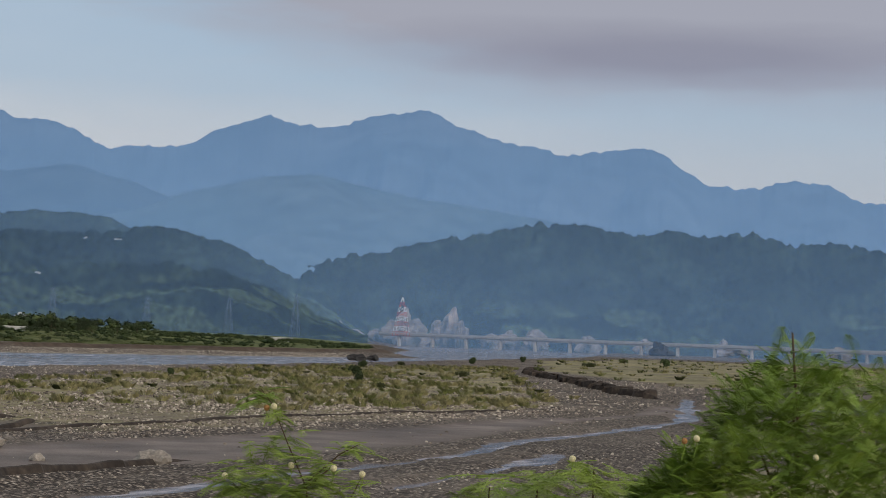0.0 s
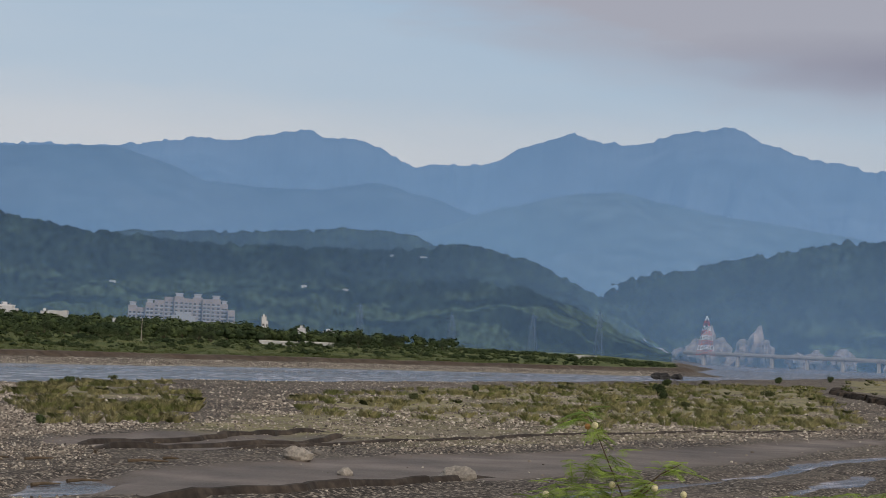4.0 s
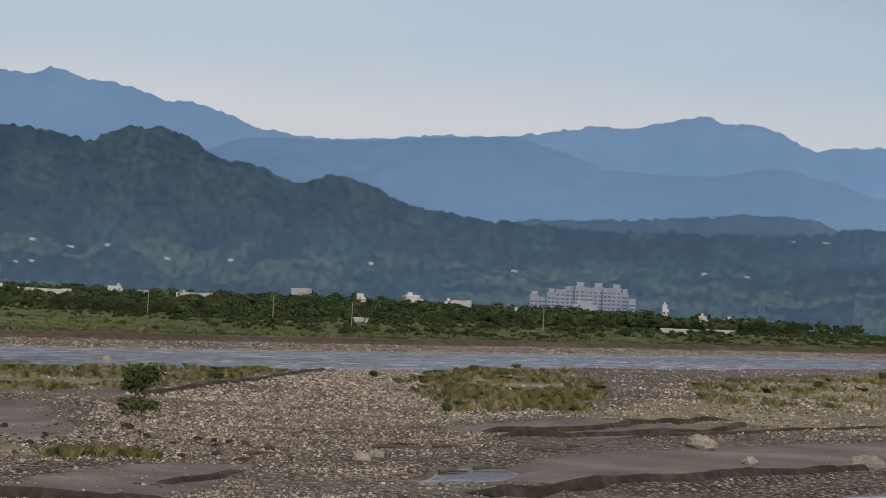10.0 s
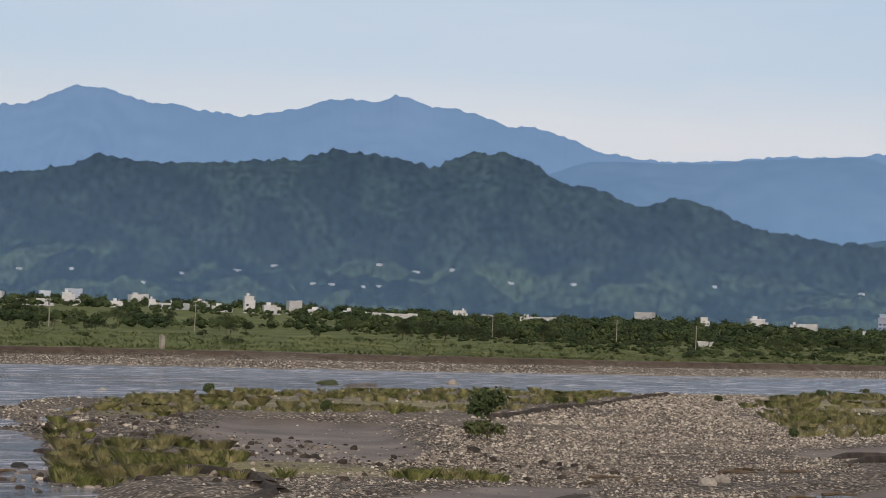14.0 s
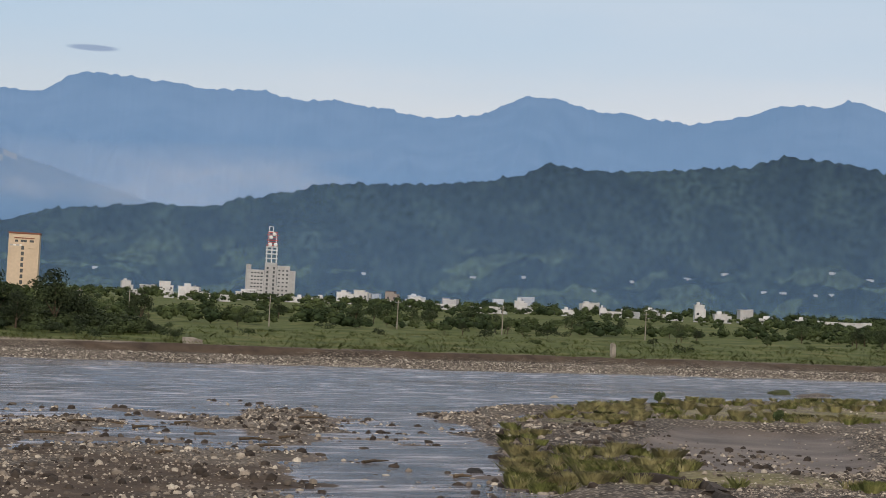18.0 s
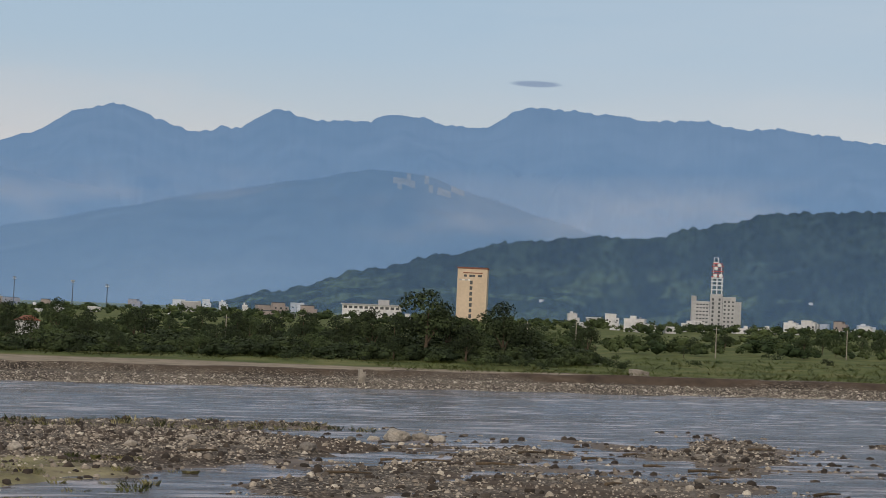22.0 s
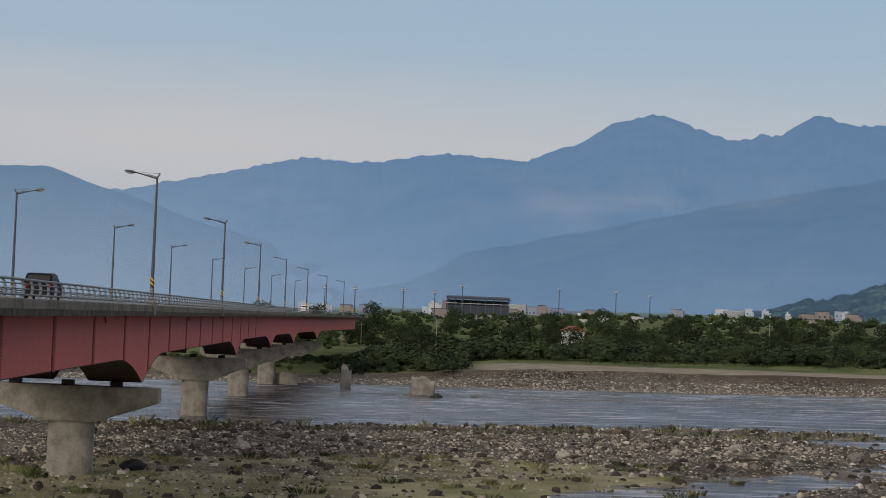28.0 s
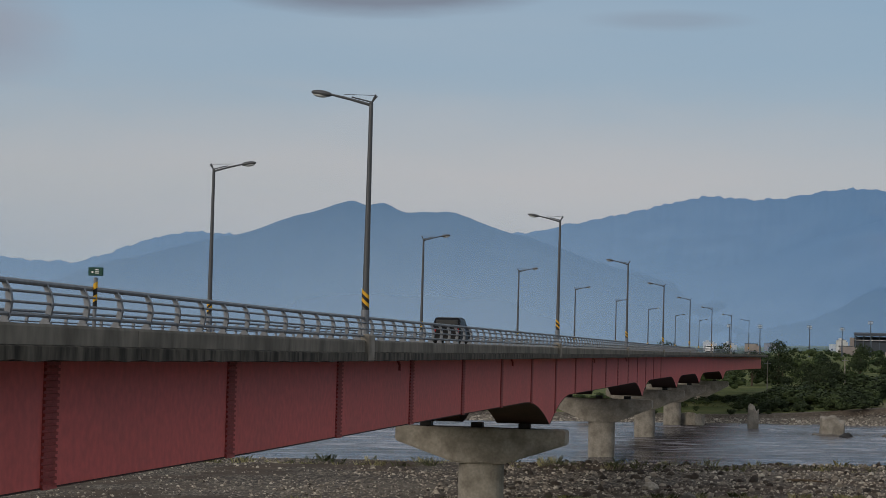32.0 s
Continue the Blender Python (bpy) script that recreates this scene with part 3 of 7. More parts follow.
BARS = [
    ([(84, 200), (90, 222), (110, 246), (112, 224), (92, 184), (82, 182)], 0.35),
    ([(30, 128), (42, 150), (54, 174), (67, 182), (80, 175), (73, 150), (62, 138), (58, 120), (30, 110)], 0.35),
    ([(55, 186), (66, 216), (80, 230), (76, 212), (62, 188)], 0.3),
    ([(12, 150), (16, 168), (27, 174), (43, 197), (60, 222), (64, 233), (54, 242), (42, 250), (20, 246), (-20, 240), (-90, 246), (-90, 100), (-20, 96), (10, 120)], 0.55),
    ([(-120, 240), (-20, 247), (16, 253), (37, 257), (62, 262), (66, 268), (45, 271), (16, 266), (-20, 258), (-120, 254)], 0.5),
    ([(32, 158), (45, 190), (59, 200), (80, 222), (76, 208), (60, 186), (40, 154)], 0.3),
    ([(112, 196), (130, 242), (156, 268), (170, 266), (130, 222), (118, 192)], 0.4),
    ([(140, 60), (185, 66), (241, 66), (300, 76), (420, 84), (420, 40), (140, 30)], 0.3),
    ([(180, 83), (205, 87), (230, 90), (226, 84), (200, 79)], 0.25),
    ([(112, 40), (116, 92), (180, 94), (260, 98), (360, 108), (430, 112), (430, 40)], 0.42),
    ([(235, 300), (262, 338), (275, 342), (270, 334)], 0.25),
]
GRASS_A = [(270, 143), (262, 175), (330, 220), (430, 255), (620, 305), (820, 290), (700, 250), (470, 160), (400, 128), (321, 113)]
GRASS_B = [(200, 166), (232, 198), (267, 236), (330, 278), (380, 285), (330, 240), (262, 190), (215, 158)]
GRASS_C = [(92, 150), (104, 178), (124, 212), (164, 260), (246, 292), (290, 281), (238, 243), (192, 214), (172, 212), (150, 214), (118, 192), (104, 170)]
GRASS_D = [(80, 134), (96, 164), (112, 162), (100, 140), (120, 128), (104, 122), (88, 128)]
GRASS_E = [(560, 150), (760, 262), (1100, 380), (1500, 440), (1500, 200), (800, 120)]
GRASS_G = [(178, 118), (205, 160), (262, 182), (335, 160), (340, 116), (260, 110), (215, 113)]
GRASS_F = [(-60, 100), (-40, 175), (-10, 196), (26, 196), (34, 178), (16, 140), (-20, 98)]
STREAM = [(20, 84), (60, 78), (96, 78), (130, 78), (157, 80), (184, 80), (218, 82), (247, 87), (290, 88), (345, 92), (440, 118), (560, 150)]
BROOK = [(100, 74), (135, 72), (160, 67), (184, 69), (205, 71), (226, 75)]


def line_gap(line, x, y):
    d = np.full(x.shape, 1e9)
    for (ax, ay), (bx, by) in zip(line, line[1:]):
        ex, ey = bx - ax, by - ay
        k = np.clip(((x - ax) * ex + (y - ay) * ey) / (ex * ex + ey * ey + 1e-9), 0, 1)
        d = np.minimum(d, np.hypot(x - ax - k * ex, y - ay - k * ey))
    return d


def far_shore(x):
    return 437 + 8 * np.sin(x / 90.0) + 14 * step(60, -10, x) + 0.02 * np.maximum(x - 700, 0) + 0.42 * np.maximum(x - 1080, 0)


def water_level(x):
    return FALL * np.clip(x, -900, 2600)


def land(x, y):
    """Height of the ground at x, y, and how much grass, wet sand and bare earth covers it."""
    x, y = np.asarray(x, float), np.asarray(y, float)
    wob = (fbm(x / 14, y / 14, 4, 3) - 0.5)
    fine = (fbm(x / 4, y / 4, 3, 11) - 0.5)
    grass, sand, earth = np.zeros(x.shape), np.zeros(x.shape), np.zeros(x.shape)
    h = np.full(x.shape, -0.45) + 0.25 * wob
    bar = inside(BAR_MAIN, x, y) + 9 * wob
    h = np.maximum(h, -0.45 + step(-1.5, 3.0, bar) * (1.35 + 0.5 * wob))
    for poly, top in BARS:
        d = inside(poly, x, y) + 11 * wob + 5 * fine
        h = np.maximum(h, -0.45 + step(-3, 4, d) * (0.45 + top + 0.35 * wob))
    fan = inside(FAN, x, y) + 6 * wob
    h = np.where(bar > 0, h - 0.55 * step(-2, 6, fan), h)
    flat = inside(SAND_FLAT, x, y) + 3 * wob
    h = np.where(flat > -2, h * (1 - step(-1, 2, flat)) + step(-1, 2, flat) * (0.55 + 0.1 * wob), h)
    sand = np.maximum(sand, step(-2, 3, flat))
    mud = inside(MUD, x, y) + 4 * wob
    h = np.where(mud > -1, np.minimum(h, 0.62 + 0.1 * wob - 0.2 * (np.sin(0.5 * x + 0.9 * y + 4 * wob) > 0.6)), h)
    sand = np.maximum(sand, step(-1, 2, mud))
    pit = inside(PIT, x, y) + 3 * wob
    h = h - 0.75 * step(-2, 3, pit)
    sand = np.maximum(sand, step(-2, 2, pit))
    rim = np.exp(-((pit + 3.5) / 2.5) ** 2)
    h = h + 0.5 * rim * (bar > 4)
    strip = inside(STRIP, x, y) + 5 * wob
    sand = np.maximum(sand, step(-2, 2, strip))
    h = h - 0.35 * step(-1, 2, strip) + 0.25 * (np.sin(y * 0.9 + 3 * wob) > 0.5) * step(0, 3, strip)
    for s, (poly, amt) in enumerate(((GRASS_A, 0.8), (GRASS_B, 0.62), (GRASS_C, 0.6), (GRASS_D, 0.62), (GRASS_E, 0.85), (GRASS_F, 0.95), (GRASS_G, 0.62))):
        d = inside(poly, x, y) + 16 * wob
        grass = np.maximum(grass, amt * step(-3, 8, d) * (0.55 + 0.9 * fbm(x / 22, y / 22, 3, 20 + s) - 0.25))
    stream = np.minimum(line_gap(STREAM, x, y), line_gap(BROOK, x, y) + 0.9) + 4 * wob + 2.5 * fine
    h = np.where(y < 130, np.minimum(h, -0.25 + 0.9 * step(1.0, 4.2, stream) * 1.6), h)
    pool = np.hypot(((x - 129) * 0.87 + (y - 106) * 0.5) / 16.0, ((y - 106) * 0.87 - (x - 129) * 0.5) / 4.2) + 0.9 * wob
    h = np.where(pool < 1.6, np.minimum(h, -0.2 + 0.8 * step(0.75, 1.15, pool)), h)
    # the braided shallows: low islets of shingle
    shoal = step(-25, 5, x) * step(135, 105, x) * step(118, 140, y) * step(285, 262, y) * (bar < 0)
    h = np.where(shoal > 0, np.maximum(h, -0.45 + shoal * (0.16 + 1.05 * np.maximum(0, fbm(x / 9 + y / 40, y / 16, 4, 90) - 0.345))), h)
    damp = step(0.28, 0.02, h) * (y < 400)
    sand = np.maximum(sand, 0.75 * damp)
    murk = step(95, 60, x) * step(265, 250, y) * (y > 90)
    earth = np.maximum(earth, murk * np.clip(2.2 * fbm(x / 11, y / 16, 4, 140) - 0.65, 0, 0.7))
    # the far bank: cobble beach, cut earth, grass terrace, then the plain
    w = far_shore(x) + 6 * wob
    q = y - w
    left = step(190, 90, x)
    low = 0.35 + 0.65 * step(-5, 40, x)
    beach = step(0, 16, q) * (1.9 + 0.3 * fine) * low
    cut = step(15, 18 + 2 * fine, q + 8 * (fbm(x / 30, y / 30, 3, 40) - 0.5)) * (1.7 + 0.6 * wob) * low
    terrace = step(18, 120, q) * 3.2 * (1 - left) + step(17, 60, q) * 1.5 * left + step(120, 500, q) * 6 + np.maximum(q - 400, 0) * 0.012
    h = np.where(q > -3, np.maximum(h * 0, -0.45 + step(-3, 1, q) * 0.5) + beach + cut + terrace + 0.5 * wob * step(30, 80, q), np.where(q > -40, np.minimum(h, -0.3), h))
    cutband = np.exp(-((q - 18.5 + 8 * (fbm(x / 30, y / 30, 3, 40) - 0.5)) / 4.6) ** 2)
    earth = np.maximum(earth, cutband * (0.4 + fbm(x / 25, y / 25, 2, 50)) * (1 - 0.45 * left))
    left2 = step(215, 150, x) * step(14, 42, x)
    bench = left2 * step(18, 21, q) * step(54 - 0.12 * x, 42 - 0.12 * x, q + 10 * wob)
    grass = np.where(q > 12, step(20, 30, q) * (1 - bench), grass)
    # the near bank on which the camera stands
    n = step(34, 6, y + 3 * wob) * 10.7
    h = np.where(y < 40, np.maximum(h, 0) * step(0, 40, y) + n, h)
    grass = np.where(y < 36, 0.9, grass)
    land.bare = bench
    return water_level(x) + h, grass, sand, earth


def build_ground():
    xs = np.unique(np.concatenate([np.linspace(-4900, -700, 15), np.linspace(-700, -130, 24), np.arange(-130, 300, 2.2), np.arange(300, 640, 5), np.arange(640, 1200, 12), np.arange(1200, 2700, 40), np.linspace(2700, 4900, 12)]))
    ys = np.unique(np.concatenate([np.linspace(-4900, -60, 20), np.arange(-60, 60, 5), np.arange(60, 300, 1.7), np.arange(300, 430, 3), np.arange(430, 480, 1.6), np.arange(480, 640, 6), np.arange(640, 1400, 30), np.linspace(1400, 4900, 20)]))
    X, Y = np.meshgrid(xs, ys)
    Z, g, s, e = land(X, Y)
    nx, ny = len(xs), len(ys)
    k = np.arange(nx * ny).reshape(ny, nx)
    quads = np.stack([k[:-1, :-1], k[:-1, 1:], k[1:, 1:], k[1:, :-1]], -1).reshape(-1, 4)
    me = bpy.data.meshes.new("ground")
    me.vertices.add(nx * ny)
    me.vertices.foreach_set("co", np.stack([X, Y, Z], -1).ravel())
    me.loops.add(quads.size)
    me.loops.foreach_set("vertex_index", quads.ravel().astype(np.int32))
    me.polygons.add(len(quads))
    me.polygons.foreach_set("loop_start", np.arange(0, quads.size, 4, dtype=np.int32))
    me.polygons.foreach_set("use_smooth", np.ones(len(quads), bool))
    me.update(calc_edges=True)
    c = me.color_attributes.new("cover", "FLOAT_COLOR", "POINT")
    c.data.foreach_set("color", np.stack([g, s, e, land.bare], -1).astype(np.float32).ravel())
    lush = me.attributes.new("lush", "FLOAT", "POINT")
    lush.data.foreach_set("value", (Y > far_shore(X)).astype(np.float32).ravel())
    me.materials.append(M["ground"])
    return tagged(new("ground", me), "stony riverbed with cobbles, wet sand and grassy banks", "ground", kind="structure")


build_ground()
# the river's surface is roughened by its run over the stones: riffles in patches, flatter reaches between
wx = np.unique(np.concatenate([np.linspace(-900, -160, 30), np.arange(-160, 420, 1.6), np.arange(420, 1000, 4.0), np.linspace(1000, 2600, 60)]))
wy = np.unique(np.concatenate([[38.0, 60.0], np.arange(64, 456, 1.3), [470.0, 600.0, 800.0, 1150.0]]))
WX, WY = np.meshgrid(wx, wy)
swell = np.clip(1.9 * fbm(WX / 75, WY / 30, 3, 200) - 0.45, 0.12, 1.0)
WZ = FALL * WX + swell * ((fbm(WX / 6.5, WY / 4.2, 3, 210) - 0.5) * 0.80 + (fbm(WX / 24, WY / 9, 2, 220) - 0.5) * 0.34) * step(60, 66, WY) * step(458, 450, WY)
wv = np.stack([WX, WY, WZ], -1).reshape(-1, 3)
wk = np.arange(len(wv)).reshape(len(wy), len(wx))
wf = np.stack([wk[:-1, :-1], wk[:-1, 1:], wk[1:, 1:], wk[1:, :-1]], -1).reshape(-1, 4)
tagged(new("water", fast_mesh("water", wv, wf, M["water"], True)), "turbid grey river water running in shallow braids", "water", kind="structure")


# ---- hills and mountains: crests through summits and saddles (bearing from +y in degrees, rise above the eye in degrees) ----
def ridge(name, away, crest, depth, material, label, rough=0.10, teeth=0.0, seed=0, foot=0.0, canopy=0.0, step_deg=0.12, rows=26, kind="structure"):
    """A range of hills: the crest runs through the summits, spurs and gullies come down towards the valley."""
    bs, es = np.array([c[0] for c in crest]), np.array([c[1] for c in crest])
    B = np.arange(bs[0], bs[-1] + 1e-6, step_deg)
    t = np.interp(B, bs, np.arange(len(bs)))
    i = np.clip(t.astype(int), 0, len(bs) - 2)
    f = t - i
    f = f * 0.6 + 0.4 * f * f * (3 - 2 * f)
    E = es[i] * (1 - f) + es[i + 1] * f
    E = E + (fbm(B * 1.6, B * 0 + seed, 4, seed) - 0.5) * rough + (vnoise(B * 7, B * 0, seed + 5) - 0.5) * teeth + (vnoise(B * 19, B * 0, seed + 6) - 0.5) * teeth * 0.6
    Zc = EYE + away * np.tan(np.radians(E))
    w = max(3, int(1.2 / step_deg)) | 1
    Zs = np.convolve(np.pad(Zc, w // 2, mode="edge"), np.ones(w) / w, "valid")
    U, L = np.radians(B) * away, []
    S = np.concatenate([np.linspace(-0.6, 0, 5)[:-1], np.linspace(0, 1, rows)])
    V = []
    for s in S:
        r = away - depth * s
        wx_, wy_ = r * np.sin(np.radians(B)), r * np.cos(np.radians(B))
        gul = fbm(U / 120 + 0.8 * s, 1.6 * s + U / 700, 5, seed + 9)
        spur = np.abs(fbm(wx_ / 420 + 0.3 * s, wy_ / 700, 3, seed + 21) - 0.5) * 2
        base = foot + FALL * np.clip(r * np.sin(np.radians(B)), -900, 2600) * 0.9
        k = max(0.0, 1 - abs(s)) ** 0.95
        amp = (1 - k) * k * 4
        blend = np.clip(abs(s) * 5, 0, 1)
        z = base + (Zc * (1 - blend) + Zs * blend - base) * np.clip(k - amp * (0.30 * spur + 0.40 * (gul - 0.40)), 0, 1)
        if s > 0:
            z = np.minimum(z, EYE + r * np.tan(np.radians(E)) - 3.0 * s)
        L.append(np.stack([U, U * 0 + 0.12 * r, z], -1))
        z = z + canopy * (fbm(U / 13, z / 8, 3, seed + 33) - 0.5) * (1 - 0.4 * (s == 0))
        V.append(np.stack([r * np.sin(np.radians(B)), r * np.cos(np.radians(B)), z], -1))
    V = np.array(V)
    m, n = V.shape[:2]
    k = np.arange(m * n).reshape(m, n)
    F = np.stack([k[:-1, :-1], k[:-1, 1:], k[1:, 1:], k[1:, :-1]], -1).reshape(-1, 4)
    ob = new(name, fast_mesh(name, V.reshape(-1, 3), F, material, True))
    ob.data.attributes.new("along", "FLOAT_VECTOR", "POINT").data.foreach_set("vector", np.array(L, np.float32).ravel())
    return tagged(ob, label, "mountain" if "mountain" in name else "hill", kind=kind)


def hill_fields(m):
    """Pale green orchards and fields in plots on the lower, gentler slopes."""
    t = m.node_tree
    mult = next(n for n in t.nodes if n.type == "MIX" and n.blend_type == "MULTIPLY")
    tc = t.nodes.new("ShaderNodeTexCoord")
    sp = t.nodes.new("ShaderNodeSeparateXYZ")
    t.links.new(tc.outputs["Object"], sp.inputs[0])
    vo = t.nodes.new("ShaderNodeTexVoronoi")
    vo.inputs["Scale"].default_value = 0.02
    t.links.new(tc.outputs["Object"], vo.inputs["Vector"])
    vs = t.nodes.new("ShaderNodeSeparateColor")
    t.links.new(vo.outputs["Color"], vs.inputs[0])
    pick = t.nodes.new("ShaderNodeMapRange")
    t.links.new(vs.outputs[0], pick.inputs[0])
    pick.inputs[1].default_value, pick.inputs[2].default_value, pick.inputs[4].default_value = 0.55, 0.8, 0.6
    lo = t.nodes.new("ShaderNodeMapRange")
    t.links.new(sp.outputs[2], lo.inputs[0])
    lo.inputs[1].default_value, lo.inputs[2].default_value, lo.inputs[3].default_value, lo.inputs[4].default_value = 82, 106, 1, 0
    k = t.nodes.new("ShaderNodeMath")
    k.operation = "MULTIPLY"
    t.links.new(pick.outputs[0], k.inputs[0])
    t.links.new(lo.outputs[0], k.inputs[1])
    mx = t.nodes.new("ShaderNodeMix")
    mx.data_type = "RGBA"
    old = mult.inputs[6].links[0].from_socket
    t.links.new(k.outputs[0], mx.inputs[0])
    t.links.new(old, mx.inputs[6])
    mx.inputs[7].default_value = (0.072, 0.100, 0.048, 1)
    t.links.new(mx.outputs[2], mult.inputs[6])


hill_fields(M["forest"])
FAR_WEST = [(-24, 2.6), (-20, 2.25), (-18.4, 2.13), (-15.3, 3.06), (-12, 2.9), (-6.4, 3.25), (-4.9, 3.62), (-1.6, 4.34), (-0.2, 4.28), (2.3, 4.66), (4.3, 4.5), (5.7, 4.99), (6.7, 5.62), (7.7, 5.88), (9.8, 5.28), (11.1, 5.45), (12.0, 6.02), (13.0, 5.72), (14.5, 5.72), (14.9, 5.94), (15.9, 5.97), (16.6, 5.77), (17.7, 5.76), (18.4, 6.2), (19.1, 6.34), (20.2, 6.3), (22.4, 6.07), (23.4, 6.17), (24.5, 5.94), (25.5, 6.01), (28.1, 5.68), (29.0, 5.78), (30.6, 6.36), (31.4, 6.35), (32.5, 6.1), (34.9, 5.87), (36.0, 6.05)]
FAR_EAST = [(36.0, 6.05), (37.6, 6.48), (38.4, 6.44), (39.0, 6.62), (40.0, 6.38), (41.2, 6.24), (42.1, 5.94), (42.8, 5.98), (44.8, 5.32), (46.0, 5.17), (47.3, 5.21), (49.4, 5.41), (51.8, 5.53), (53.4, 5.85), (54.3, 5.83), (56.2, 6.18), (56.6, 6.26), (57.0, 6.03), (57.8, 6.07), (59.4, 5.45), (61.3, 5.55), (62.4, 6.09), (63.6, 6.53), (64.4, 6.29), (65.3, 6.29), (66.6, 6.68), (67.8, 6.83), (68.9, 6.35), (70.0, 6.01), (70.9, 5.98), (71.5, 5.77), (72.7, 5.96), (73.8, 6.03), (75.4, 5.13), (76.5, 5.08), (77.4, 5.34), (78.3, 5.29), (79.5, 4.82), (82, 4.5), (90, 3.5)]
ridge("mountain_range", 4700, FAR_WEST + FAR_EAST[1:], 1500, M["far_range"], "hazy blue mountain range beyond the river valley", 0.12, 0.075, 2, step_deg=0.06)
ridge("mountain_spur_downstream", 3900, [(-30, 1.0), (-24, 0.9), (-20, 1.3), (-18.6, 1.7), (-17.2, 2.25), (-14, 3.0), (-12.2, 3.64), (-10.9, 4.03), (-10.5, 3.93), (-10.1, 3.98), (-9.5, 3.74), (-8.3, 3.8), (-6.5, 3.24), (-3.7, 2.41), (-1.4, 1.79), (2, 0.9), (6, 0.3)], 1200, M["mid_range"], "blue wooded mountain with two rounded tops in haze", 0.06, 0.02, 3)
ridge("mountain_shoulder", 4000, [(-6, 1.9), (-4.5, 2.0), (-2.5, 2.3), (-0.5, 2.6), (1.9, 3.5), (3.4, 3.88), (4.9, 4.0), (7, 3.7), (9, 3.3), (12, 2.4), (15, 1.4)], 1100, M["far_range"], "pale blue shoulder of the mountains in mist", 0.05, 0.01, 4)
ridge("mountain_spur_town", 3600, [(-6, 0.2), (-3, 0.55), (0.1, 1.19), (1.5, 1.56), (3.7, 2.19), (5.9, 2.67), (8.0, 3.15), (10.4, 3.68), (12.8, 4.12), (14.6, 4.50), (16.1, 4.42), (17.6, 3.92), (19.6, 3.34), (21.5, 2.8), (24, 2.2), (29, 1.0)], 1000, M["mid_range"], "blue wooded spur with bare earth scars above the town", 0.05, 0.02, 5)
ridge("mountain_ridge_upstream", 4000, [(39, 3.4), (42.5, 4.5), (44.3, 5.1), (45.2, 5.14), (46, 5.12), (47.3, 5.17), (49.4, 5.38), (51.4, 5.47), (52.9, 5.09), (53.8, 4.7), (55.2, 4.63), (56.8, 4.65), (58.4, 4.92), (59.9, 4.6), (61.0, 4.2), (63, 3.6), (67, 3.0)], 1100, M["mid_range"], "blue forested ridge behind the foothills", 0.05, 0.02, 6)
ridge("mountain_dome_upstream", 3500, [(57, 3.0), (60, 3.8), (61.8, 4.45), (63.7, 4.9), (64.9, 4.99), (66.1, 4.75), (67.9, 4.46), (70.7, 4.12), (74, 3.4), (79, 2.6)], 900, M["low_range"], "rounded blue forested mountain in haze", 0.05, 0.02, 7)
ridge("hill_town", 2500, [(9.0, 0.4), (10.3, 0.71), (12.5, 1.23), (14.4, 1.76), (16.8, 2.34), (18.7, 2.8), (20.8, 2.99), (22.2, 3.0), (23.0, 3.24), (25.5, 3.8), (28.3, 3.92), (30.6, 4.32), (31.2, 4.62), (33.0, 4.5), (34.5, 4.62), (36.3, 4.77), (37.4, 5.12), (38.9, 5.0), (40.1, 4.8), (41.0, 5.16), (41.9, 5.27), (42.8, 4.97), (43.4, 4.56), (44.6, 4.36), (45.6, 3.98), (46.8, 4.25), (47.7, 4.0), (48.6, 3.54), (50.4, 3.28), (53.9, 3.05), (56.0, 3.1), (58.0, 3.12), (59.6, 3.24), (61.1, 3.4), (62.3, 3.13), (63.4, 2.73), (65.0, 1.98), (66.5, 0.9)], 680, M["forest"], "dark green wooded hill behind the town", 0.10, 0.10, 8, canopy=8, step_deg=0.07, rows=90)
ridge("hill_plateau", 2900, [(49, 2.6), (52.1, 3.3), (54.5, 3.38), (56.8, 3.57), (58.0, 3.68), (59.3, 3.63), (60.2, 3.3), (62, 2.5)], 500, M["forest"], "wooded plateau behind the foothill", 0.06, 0.08, 9, canopy=8, step_deg=0.07, rows=40)
ridge("hill_cliffs", 2900, [(62.0, 1.6), (64.1, 2.39), (66.2, 2.94), (68.9, 3.55), (70.7, 3.93), (72.2, 3.96), (72.7, 3.8), (73.6, 3.79), (74.7, 3.91), (75.6, 3.79), (76.7, 3.9), (77.7, 3.6), (78.6, 3.75), (80.0, 3.53), (86, 3.2), (92, 2.0)], 500, M["forest"], "dark wooded hill with pale cliffs at its foot", 0.08, 0.12, 10, canopy=9, step_deg=0.07, rows=70)


